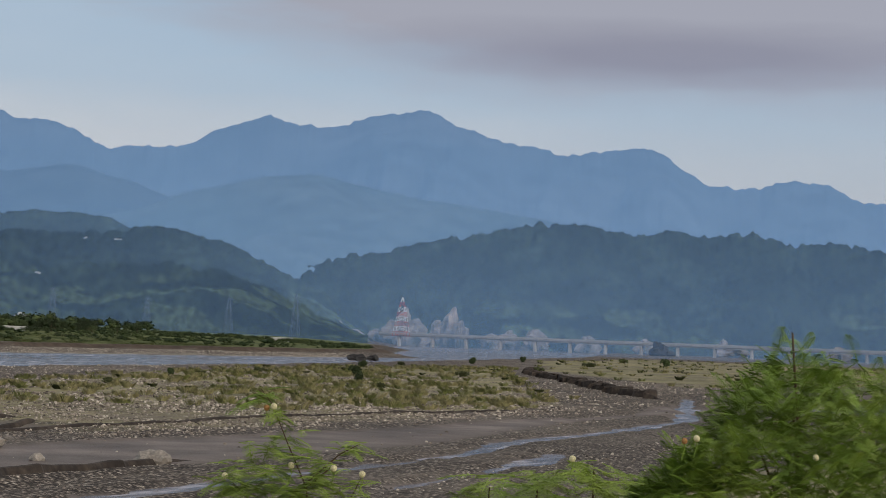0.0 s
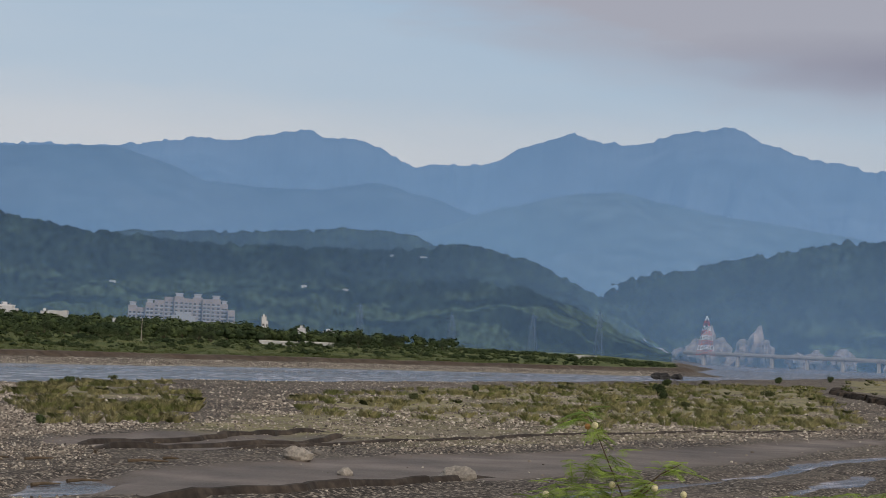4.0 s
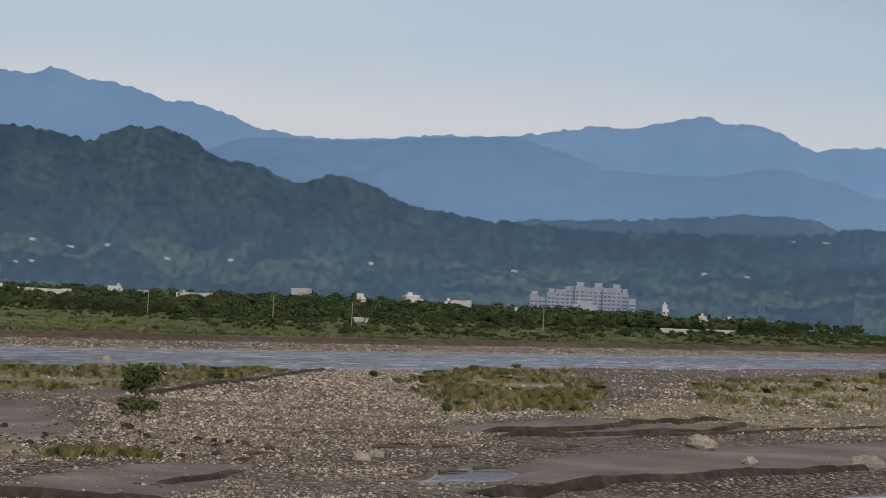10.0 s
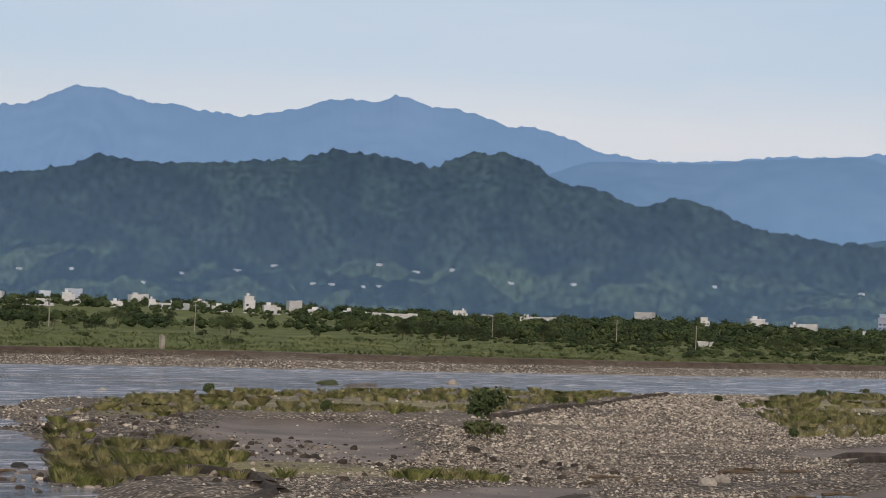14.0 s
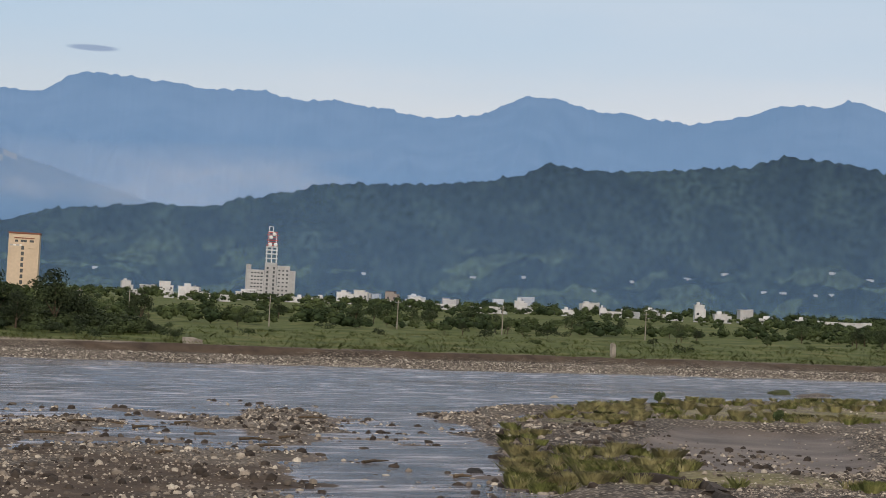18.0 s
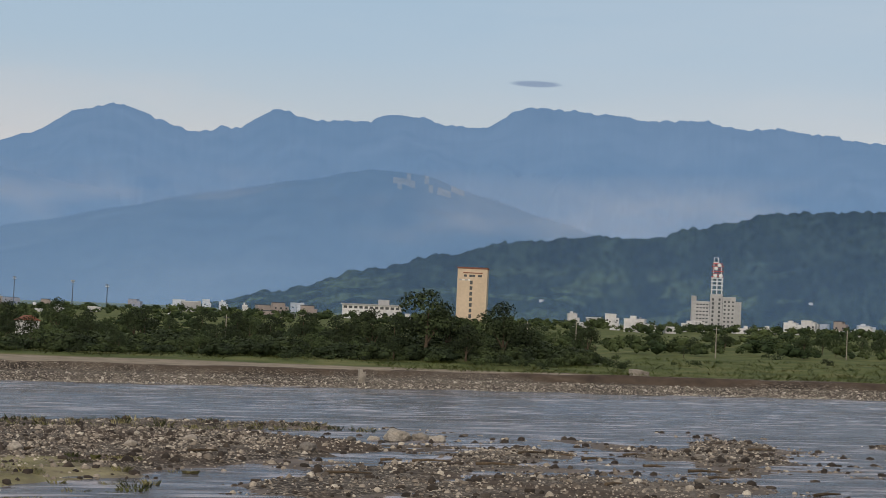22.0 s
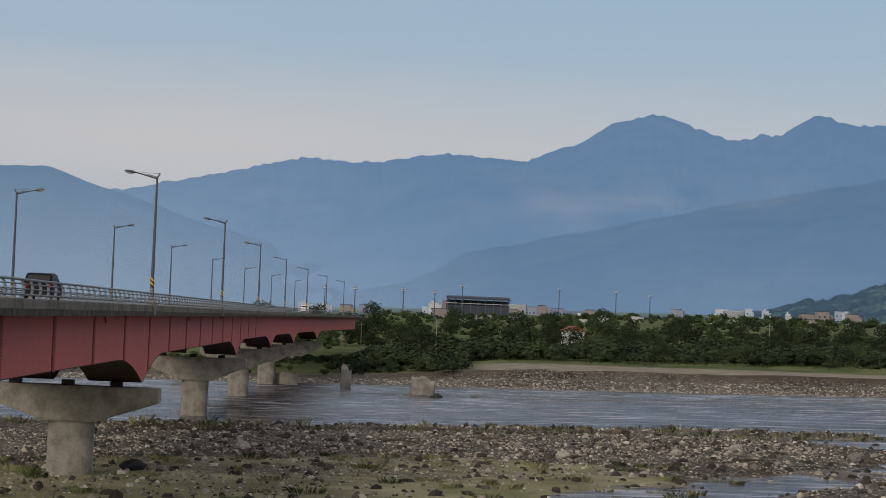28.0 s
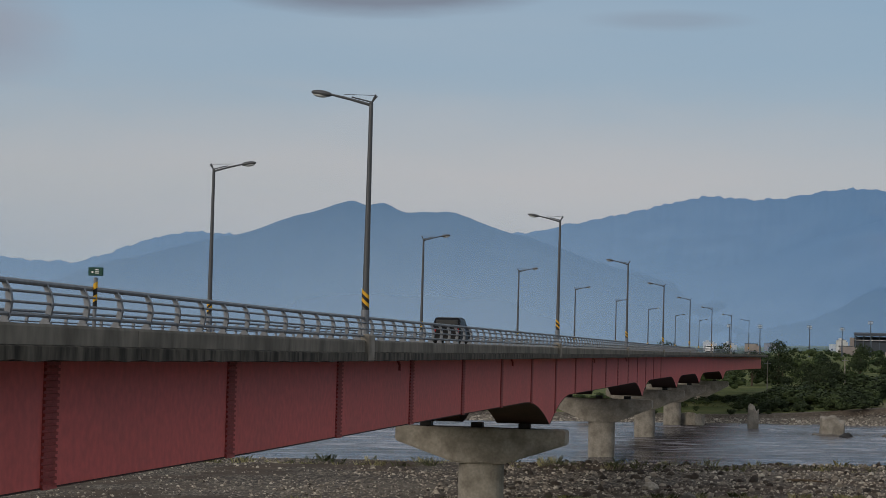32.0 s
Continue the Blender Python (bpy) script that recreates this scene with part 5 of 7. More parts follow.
# ---- vehicles ----
def vehicle(name, label, L, Wd, Hh, paint, m):
    v = thing(name, (0, 0, 0), label, name if name != "suv" else "car")
    v.matrix_basis = m
    prof = [(-L / 2, 0.35), (-L / 2, 0.62 * Hh), (-0.46 * L, 0.66 * Hh), (-0.40 * L, 0.97 * Hh), (-0.2 * L, Hh), (0.1 * L, 0.98 * Hh), (0.24 * L, 0.66 * Hh), (0.47 * L, 0.56 * Hh), (L / 2, 0.4 * Hh), (L / 2, 0.35)]
    bm = bmesh.new()
    for x in (-Wd / 2, Wd / 2):
        for y, z in prof:
            f = 1 - 0.18 * max(0.0, (z / Hh - 0.62) / 0.38)
            bm.verts.new((x * f, y, z))
    bm.verts.ensure_lookup_table()
    n = len(prof)
    for k in range(n):
        bm.faces.new([bm.verts[q] for q in (k, (k + 1) % n, n + (k + 1) % n, n + k)])
    bm.faces.new([bm.verts[k] for k in range(n)][::-1])
    bm.faces.new([bm.verts[n + k] for k in range(n)])
    bmesh.ops.bevel(bm, geom=list(bm.edges), offset=0.05, segments=2, affect="EDGES")
    bmesh.ops.recalc_face_normals(bm, faces=bm.faces)
    part("body", bm, paint, v)
    part("rear_window", boxes(((-Wd * 0.38, -0.445 * L, 0.69 * Hh), (Wd * 0.38, -0.415 * L, 0.90 * Hh)), bevel=0.02), M["glass_dark"], v, "dark rear window")
    for x in (-1, 1):
        part("tail_light", boxes(((x * Wd * 0.40 - 0.09, -L / 2 - 0.015, 0.48 * Hh), (x * Wd * 0.40 + 0.09, -L / 2 + 0.05, 0.60 * Hh)), bevel=0.01), M["tail_red"], v, "red tail light")
        part("side_window", boxes(((x * Wd * 0.452 - 0.02, -0.36 * L, 0.68 * Hh), (x * Wd * 0.452 + 0.02, 0.1 * L, 0.90 * Hh)), bevel=0.01), M["glass_dark"], v)
        for y in (-0.31, 0.31):
            w = part("wheel", tube(bmesh.new(), [(x * Wd * 0.40, y * L, 0.34), (x * Wd * 0.5, y * L, 0.34)], 0.34, 16), M["rubber"], v)
            part("rim", tube(bmesh.new(), [(x * Wd * 0.5, y * L, 0.34), (x * (Wd * 0.5 + 0.012), y * L, 0.34)], 0.2, 12), M["galvanised"], w)
    part("bumper", boxes(((-Wd * 0.48, -L / 2 - 0.06, 0.36), (Wd * 0.48, -L / 2 + 0.04, 0.58)), bevel=0.03), M["rubber"], v)
    return v


vehicle("suv", "black sport utility car driving along the bridge", 4.7, 1.92, 1.92, M["car_paint"], on_bridge(-6.4, 143, -0.11))
vehicle("van", "small white van on the far end of the bridge", 5.0, 1.9, 2.1, M["white_paint"], on_bridge(-5.5, 520, -0.11))


# ---- remains of an older bridge in the river ----
def worn_block(name, at, size, label, material, seed, group="", turn=0):
    """A weathered concrete stump with chipped edges."""
    bm = bmesh.new()
    bmesh.ops.create_cube(bm, size=1.0)
    bmesh.ops.subdivide_edges(bm, edges=list(bm.edges), cuts=4, use_grid_fill=True)
    for v in bm.verts:
        n = noise.noise(v.co * 2.4 + Vector((seed, seed * 2, 0)))
        r = math.hypot(v.co.x, v.co.y)
        if r > 0:
            q = max(abs(v.co.x), abs(v.co.y)) / r
            v.co.x *= 0.55 + 0.45 * q + 0.08 * n
            v.co.y *= 0.55 + 0.45 * q + 0.08 * n
        if v.co.z > 0.2:
            v.co.z += 0.22 * n - (0.18 if v.co.x > 0.1 else 0)
    bmesh.ops.scale(bm, vec=size, verts=bm.verts)
    bmesh.ops.translate(bm, vec=(0, 0, size[2] / 2 - 0.8), verts=bm.verts)
    me = bpy.data.meshes.new(name)
    bm.to_mesh(me)
    bm.free()
    me.materials.append(material)
    ob = new(name, me)
    ob.matrix_basis = pose(*at, 0, 0, turn)
    return tagged(ob, label, "pier stump" if "stump" in name else "block", group)


worn_block("pier_stump", (12.9, 388, 0.2), (4.4, 3.4, 4.0), "broken round concrete pier stump in the river", M["concrete"], 1)
worn_block("pier_stump", (12.4, 386, 0.2), (6.0, 4.0, 0.95), "crumbling concrete footing at the waterline", M["stone_grey"], 7)
worn_block("pier_stump", (-1.1, 417, 0.0), (2.1, 2.4, 5.0), "square broken concrete pier stump in the river", M["concrete"], 2)
worn_block("fallen_block", (-13.5, 436, 0.6), (3.0, 6.5, 2.4), "fallen slab of old concrete on the bank", M["concrete"], 3, turn=40)
worn_block("marker_post", (118.5, 453, gz(118.5, 453) + 0.5), (1.6, 1.6, 3.0), "short concrete post on the far bank", M["concrete"], 4)
worn_block("marker_post", (302, 462, gz(302, 462) + 0.3), (1.3, 1.3, 4.0), "weathered concrete post on the far bank", M["concrete"], 5)
worn_block("concrete_block", (190, 470, gz(190, 470) + 0.4), (5.0, 2.0, 1.8), "low concrete block on the far bank", M["concrete"], 6)
worn_block("concrete_block", (-35, 440, 1.0), (3.0, 3.0, 3.4), "old concrete block below the bridge", M["concrete"], 8)

# ---- the far bridge upstream ----
far = thing("far_bridge", (2100, 0, 0), "pale concrete girder bridge far upstream across the valley", "bridge")
part("deck", boxes(((-5, 250, 45.6), (5, 900, 47.0))), M["grey_wall"], far, "pale concrete deck")
part("railing", boxes(((-5.1, 250, 47.0), (-4.9, 900, 48.3))), M["grey_wall"], far)
part("girder", boxes(((-3.5, 250, 44.2), (3.5, 900, 45.6))), M["grey_wall"], far)
for k in range(17):
    y = 270 + k * 38
    part("pier", boxes(((-3, y - 1.2, 32), (3, y + 1.2, 44.3)), bevel=0.2), M["grey_wall"], far)


# ---- the town on the far plain ----
WIN_CACHE = {}


def WIN(w, h):
    key = (round(w, 2), round(h, 2))
    if key not in WIN_CACHE:
        bm = boxes(((-w / 2, -0.06, 0), (w / 2, 0.02, h)))
        me = bpy.data.meshes.new("window")
        bm.to_mesh(me)
        bm.free()
        me.materials.append(M["window_dark"])
        WIN_CACHE[key] = me
    return WIN_CACHE[key]


def facing(x, y):
    return -math.degrees(math.atan2(x, y))


def house(b, r, wide, top, sort, rnd):
    """A low town building: flat roof with parapet, stair head, water tank, rows of windows; set facing the river."""
    x, y = polar(b, r)
    z = gz(x, y) - 0.3
    H_ = max(4.0, top - z)
    label, wall = {"h": ("white rendered town house with a flat roof", M["white_wall"]), "t": ("narrow tall white town house", M["white_wall"]), "b": ("white apartment block of several storeys", M["white_wall"]),
                   "g": ("grey concrete block building", M["grey_wall"]), "l": ("long low white factory hall", M["white_wall"]), "c": ("cream rendered house with a pale roof", M["pink_wall"])}[sort]
    t = thing("house", (x, y, z), label, "house", "houses of the town", facing(x, y) + rnd.uniform(-18, 18))
    d = wide * rnd.uniform(0.6, 0.9) if sort != "l" else 14
    cut = rnd.uniform(0.3, 0.6)
    low = H_ * rnd.uniform(0.62, 0.85) if sort not in "gl" else H_
    bm = boxes(((-wide / 2, -d / 2, 0), (wide / 2 * (1 - cut), d / 2, H_ - 0.9)), ((wide / 2 * (1 - cut) + 0.003, -d / 2 + 0.4, 0), (wide / 2, d / 2, low)))
    part("wall", bm, wall, t)
    bm = boxes(((-wide / 2 - 0.2, -d / 2 - 0.2, H_ - 0.9), (wide / 2 * (1 - cut) + 0.2, d / 2 + 0.2, H_ - 0.45)))
    part("roof", bm, M["white_wall"] if sort != "c" else M["roof_grey"], t)
    if sort in "htb" and rnd.random() < 0.5:
        part("stair_head", boxes(((-wide * 0.3, -d * 0.1, H_ - 0.45), (-wide * 0.05, d * 0.3, H_ + 1.1))), wall, t)
        part("water_tank", tube(bmesh.new(), [(wide * 0.12, 0, H_ - 0.45), (wide * 0.12, 0, H_ + 0.5)], 0.5, 10), M["galvanised"], t, "steel roof tank")
    n = max(1, int((H_ - 3) / 3.2))
    cols = max(2, int(wide / 3.2))
    for i in range(max(0, n - 3), n):
        for j in range(cols):
            if rnd.random() < 0.85:
                xx = -wide / 2 + (j + 0.5) * wide / cols
                right = xx > wide / 2 * (1 - cut) - 0.8
                if right and 1.0 + i * 3.2 + 1.5 > low:
                    continue
                ob = part("window", WIN(1.4, 1.3), None, t)
                ob.location = (xx, -d / 2 + (0.4 if right else 0) - 0.01, 1.0 + i * 3.2)
    return t


TOWN_A = [(2.29, 1380, 15.1, 28.0, "c"), (3.44, 1380, 14.5, 23.8, "c"), (4.21, 1300, 17.7, 23.6, "c"), (6.03, 1300, 10.1, 26.5, "h"), (6.63, 1220, 9.5, 25.2, "h"), (7.52, 1300, 10.2, 26.9, "h"), (9.62, 1150, 9.0, 27.4, "h"), (11.48, 1380, 5.4, 33.4, "h"), (12.09, 1220, 10.3, 29.0, "c"), (12.6, 1300, 12.0, 26.4, "c"), (15.81, 1150, 3.6, 30.0, "h"), (20.5, 1300, 18.3, 31.2, "h"), (21.32, 1220, 6.7, 31.0, "h"), (21.91, 1150, 17.8, 33.0, "b"), (22.77, 1150, 8.4, 29.6, "h"), (23.39, 1300, 18.8, 33.9, "b")]
TOWN_B = [(24.83, 1380, 12.3, 32.6, "h"), (25.4, 1380, 14.9, 32.2, "h"), (26.25, 1380, 14.5, 34.3, "h"), (26.81, 1380, 11.6, 33.9, "h"), (27.7, 1380, 12.3, 33.8, "h"), (28.2, 1220, 10.6, 31.3, "h"), (28.81, 1300, 10.9, 35.9, "g"), (29.52, 1150, 9.6, 30.3, "h"), (30.07, 1150, 12.6, 31.1, "h"), (30.67, 1220, 9.9, 36.1, "b"), (31.4, 1380, 14.7, 36.0, "h"), (31.94, 1220, 10.1, 32.6, "h"), (32.86, 1300, 5.7, 35.9, "h"), (33.45, 1380, 13.5, 35.5, "h"), (34.16, 1300, 11.7, 36.0, "h"), (35.41, 1220, 8.3, 39.2, "t"), (36.0, 1220, 13.0, 34.6, "h")]
TOWN_C = [(36.6, 1300, 10.9, 39.1, "g"), (37.24, 1380, 14.8, 35.5, "h"), (38.13, 1150, 11.2, 32.6, "h"), (39.25, 1150, 33.6, 32.3, "l"), (41.13, 1380, 6.1, 39.7, "t"), (41.77, 1300, 10.2, 36.5, "h"), (42.85, 1220, 11.2, 35.0, "h"), (43.57, 1220, 6.4, 35.1, "h"), (44.69, 1380, 11.2, 36.5, "g"), (45.93, 1380, 15.6, 43.9, "g"), (47.52, 1380, 9.1, 43.2, "h"), (48.91, 1220, 13.1, 40.2, "h"), (49.89, 1220, 8.6, 38.3, "h"), (51.71, 1220, 6.0, 36.7, "h"), (55.62, 1380, 6.7, 46.9, "t"), (56.63, 1150, 7.3, 37.0, "h"), (57.36, 1150, 10.2, 35.9, "h")]
TOWN_D = [(39.0, 1210, 47, 33.2, "l"), (37.25, 1260, 17, 33.6, "h"), (41.0, 1240, 10, 37.2, "h"), (43.15, 1250, 24, 35.6, "l"), (48.9, 1230, 17, 40.8, "h"), (26.9, 1320, 26, 29.6, "l"), (29.0, 1290, 38, 30.0, "l"), (31.0, 1300, 30, 31.6, "l"), (33.4, 1280, 22, 31.8, "l"), (34.7, 1250, 16, 32.4, "h"), (24.9, 1330, 30, 28.6, "l"), (38.3, 1330, 20, 35.4, "h"), (22.2, 1240, 26, 29.6, "b"), (50.2, 1260, 18, 39.5, "l")]
rnd = random.Random(5)
for row in TOWN_A + TOWN_B + TOWN_C + TOWN_D:
    house(row[0], row[1], row[2] * (0.62 if row[0] > 46 else 0.7 if row[0] < 13 else 0.74), row[3] - (5.0 if row[0] > 54 else 3.4 if row[0] > 46 else 2.8), row[4], rnd)
# the far quarter of the town, small with distance
for k in range(46):
    b = rnd.uniform(-1.5, 13.5) if k < 26 else rnd.uniform(20, 34)
    r = rnd.uniform(1500, 2100)
    x, y = polar(b, r)
    house(b, r, rnd.uniform(7, 15), gz(x, y) + rnd.uniform(6, 10), rnd.choice("hhccg"), rnd)

# the cream hotel tower
x, y = polar(17.5, 1500)
z = gz(x, y)
hotel = thing("hotel_tower", (x, y, z), "tall cream tower block with a dark red roof edge", "tower block", turn=facing(x, y) - 4)
HH = 64.2 - z
part("wall", boxes(((-10.4, -8, 0), (10.4, 8, HH)), bevel=0.15), M["cream_wall"], hotel)
part("roof_band", boxes(((-10.7, -8.3, HH), (10.7, 8.3, HH + 1.1))), M["brick_brown"], hotel, "dark red roof edge")
part("cornice", boxes(((-6.5, -8.25, HH - 3.2), (7.0, -8.0, HH - 2.5))), M["brick_brown"], hotel)
for k in range(9):
    ob = part("window", WIN(1.9, 2.6), None, hotel)
    ob.location = (-0.6, -8.0, HH - 10.8 - 3.9 * k)
for xx in (-4.9, -1.2, 0.9, 5.2):
    ob = part("window", WIN(2.0 if xx < 4 else 2.8, 1.5), None, hotel)
    ob.location = (xx, -8.0, HH - 5.6)
for k, (x0, w) in enumerate(((-9.0, 1.6), (-6.9, 1.5), (-4.9, 1.6), (-2.8, 1.4))):
    part("letter_bar", boxes(((x0, -8.15, HH - 8.3), (x0 + w, -8.0, HH - 7.2))), M["white_paint"] if k % 2 else M["grey_wall"], hotel, "pale sign mark")
for k in range(6):
    part("sun_ledge", boxes(((2.6, -8.3, HH - 9.7 - 3.9 * k), (8.4, -8.0, HH - 9.2 - 3.9 * k))), M["cream_wall"], hotel)

# telephone exchange with its mast
x, y = polar(23.97, 1700)
z = gz(x, y)
ex = thing("telephone_exchange", (x, y, z), "grey concrete telephone exchange with a red and white mast", "office block", turn=facing(x, y))
part("wall", boxes(((-18.5, -7, 0), (-5.2, 7, 21.5)), bevel=0.1), M["grey_wall"], ex)
part("stair_tower", boxes(((-19.6, -6, 0), (-15.5, 6, 25.5)), bevel=0.1), M["grey_wall"], ex)
part("wing", boxes(((5.0, -7, 0), (15.0, 7, 25.5)), ((15.003, -6, 0), (19.5, 6, 22.0)), bevel=0.1), M["grey_wall"], ex)
part("core", boxes(((-5.0, -7.8, 0), (4.8, 6, 27.5)), bevel=0.1), M["grey_wall"], ex, "pale concrete core")
for i in range(7):
    for xx in (-14.5, -12.0, -9.5, -7.0):
        ob = part("window", WIN(1.7, 0.9), None, ex)
        ob.location = (xx, -7.0, 2.0 + 2.75 * i)
    for xx in (6.7, 9.8, 12.9):
        ob = part("window", WIN(1.5, 1.2), None, ex)
        ob.location = (xx, -7.0, 2.4 + 3.1 * i)
    for xx in (-2.6, 2.4):
        ob = part("window", WIN(1.5, 1.9), None, ex)
        ob.location = (xx, -7.8, 3.0 + 3.2 * i)
for xx in (-4.0, -0.1, 3.8):
    for yy in (-6.8, 0):
        part("frame_column", boxes(((xx - 0.5, yy - 0.5, 27.5), (xx + 0.5, yy + 0.5, 40.0))), M["white_wall"], ex)
for zz in (30.5, 34, 37, 39.5):
    part("frame_beam", boxes(((-4.9, -7.35, zz), (4.7, 0.55, zz + 0.8))), M["white_wall"], ex)
mast = part("mast", boxes(*[((sx * 3.0 - 0.25, sy * 2.5 - 3.6, 40), (sx * 3.0 + 0.25, sy * 2.5 - 3.1, 52 if sx < 0 else 50)) for sx in (-1, 1) for sy in (-1, 1)]), M["white_paint"], ex, "white steel mast")
for k in range(6):
    zz = 41 + 2.0 * k
    part("gallery", boxes(((-4.6 + 0.9 * (k % 2), -6.8, zz), (4.6 - 0.9 * (k % 2), 0.4, zz + 0.5))), M["red_paint"], mast, "red gallery")
for xx, zz in ((-1.6, 41.8), (2.6, 41.8), (-1.2, 47.4), (1.2, 50.0)):
    bm = bmesh.new()
    bmesh.ops.create_uvsphere(bm, u_segments=16, v_segments=8, radius=1, matrix=Matrix.Translation((xx, -7.2, zz)) @ Matrix.Diagonal((1.5, 0.7, 1.5, 1)))
    part("dish", bm, M["white_paint"], mast, "white dish antenna")
part("mast_head", boxes(((-3.4, -6, 51.9), (0.6, -1.5, 52.4)), ((-3.2, -5.6, 52.4), (-2.8, -5.2, 56)), ((0.1, -5.6, 52.4), (0.5, -5.2, 56)), ((-3.2, -5.6, 55.6), (0.5, -5.2, 56))), M["white_paint"], mast)

# stepped hillside apartments
x, y = polar(53.4, 1780)
z = gz(x, y) - 1
flats = thing("apartment_complex", (x, y, z), "stepped pinkish apartment complex with white roof pavilions", "apartments", turn=facing(x, y))
top = 12.6 + 1780 * math.tan(radians(1.6)) - z
blocks = [(-43, -36, 0.66), (-36, -29, 0.60), (-29, -22, 0.76), (-22, -14, 0.86), (-14, -6, 0.97), (-6, 2, 1.0), (2, 9, 0.95), (9, 17, 1.0), (17, 24, 0.96), (24, 32, 0.98), (32, 38, 0.84), (38, 44, 0.66)]
for i, (x0, x1, f) in enumerate(blocks):
    h = top * f
    dy = 2.5 * math.sin(i * 2.1)
    blk = part("block", boxes(((x0, -9 + dy, 0), (x1 - 0.05, 9 + dy, h)), bevel=0.1), M["pink_wall"], flats)
    for j in range(int((h - 2) / 3.1)):
        for xx in (x0 + 1.9, x1 - 1.9):
            ob = part("window", WIN(2.0, 1.4), None, blk)
            ob.location = (xx, -9 + dy, 1.6 + 3.1 * j)
        part("balcony", boxes(((x0 + 0.4, -10.0 + dy, 0.8 + 3.1 * j), (x1 - 0.5, -9.003 + dy, 1.5 + 3.1 * j))), M["grey_wall"], blk, "pale balcony front")
    if i in (0, 2, 5, 7, 9, 10):
        part("pavilion", boxes(((x0 + 1.2, -4, h), (x1 - 1.2, 3, h + 2.2)), ((x0 + 0.6, -5, h + 2.203), (x1 - 0.6, 4, h + 2.9))), M["grey_wall"], blk, "pale roof pavilion")
part("gatehouse", boxes(((-8, -16, 0), (12, -11, top * 0.42)), ((-4, -15, top * 0.42), (8, -12, top * 0.5))), M["grey_wall"], flats, "white entrance wing")

# long white school building beyond the trees
x, y = polar(14.85, 1400)
z = gz(x, y)
school = thing("school_building", (x, y, z), "long white school building with a flat roof", "school", turn=facing(x, y) - 5)
hs = 12.6 + 1400 * math.tan(radians(0.92)) - z
part("wall", boxes(((-19, -6, 0), (19, 6, hs - 1))), M["white_wall"], school)
part("roof", boxes(((-20, -7, hs - 0.997), (20, 7, hs - 0.3))), M["grey_wall"], school)
part("stair_head", boxes(((4, -3, hs - 0.297), (11, 3, hs + 3))), M["grey_wall"], school)
for k in range(11):
    ob = part("window", WIN(2.2, 1.6), None, school)
    ob.location = (-17 + 3.4 * k, -6, hs - 3.4)

# stadium stand with its roof truss
x, y = polar(3.35, 1500)
z = gz(x, y)
stand = thing("stadium_stand", (x, y, z), "grey stadium stand with a dark cantilever roof", "stadium", turn=facing(x, y))
part("terrace", long_strip(lambda q: [(-24, 0), (-24, 8.0 + 0.25 * (q + 8)), (20, 8.0 + 0.25 * (q + 8)), (20, 0)], -8, 8, 1), M["roof_grey"], stand)
bm = long_strip(lambda q: [(-24, 14.3 + 0.06 * q), (-24, 13.0 + 0.06 * q), (20, 13.0 + 0.06 * q), (20, 14.3 + 0.06 * q)], -12, 10, 4)
part("roof", bm, M["roof_grey"], stand, "dark metal roof")
for k in range(9):
    part("column", boxes(((-23.3 + 5.3 * k, -8.5, 0), (-22.7 + 5.3 * k, -7.7, 13.3))), M["steel_pylon"], stand)
    part("brace", tube(bmesh.new(), [(-23 + 5.3 * k, -8, 11.5), (-20.5 + 5.3 * k, -9.5, 13.3)], 0.2, 6), M["steel_pylon"], stand)
part("rail", boxes(((-24, -8.6, 9.2), (20, -8.4, 9.6))), M["white_wall"], stand)
part("side_wall", boxes(((-27, -6, 0), (-24.003, 6, 11))), M["pink_wall"], stand)


# floodlights, pylons, poles
def floodlight(b, r, el):
    x, y = polar(b, r)
    z = gz(x, y)
    h = EYE + r * math.tan(radians(el)) - z
    t = thing("floodlight_mast", (x, y, z), "tall steel floodlight mast", "floodlight", "floodlight masts", facing(x, y))
    part("pole", tube(bmesh.new(), [(0, 0, 0), (0, 0, h)], [0.45, 0.22], 8), M["steel_pylon"], t)
    rack = part("lamp_rack", boxes(*[((-1.6, -0.1, h - 0.4 - 1.0 * k), (1.6, 0.1, h - 0.2 - 1.0 * k)) for k in range(3)]), M["steel_pylon"], t)
    part("lamps", boxes(*[((-1.5 + 0.75 * j, -0.35, h - 0.9 - 1.0 * k), (-1.05 + 0.75 * j, -0.1, h - 0.42 - 1.0 * k)) for k in range(2) for j in range(4)]), M["lamp_glass"], rack)


for b, el in ((-0.81, 1.0), (-0.01, 1.01), (1.28, 1.02), (2.85, 1.17), (5.43, 1.19), (6.94, 1.17), (7.84, 1.1), (2.12, 0.99)):
    floodlight(b, 1320 if b < 4 else 1650, el)


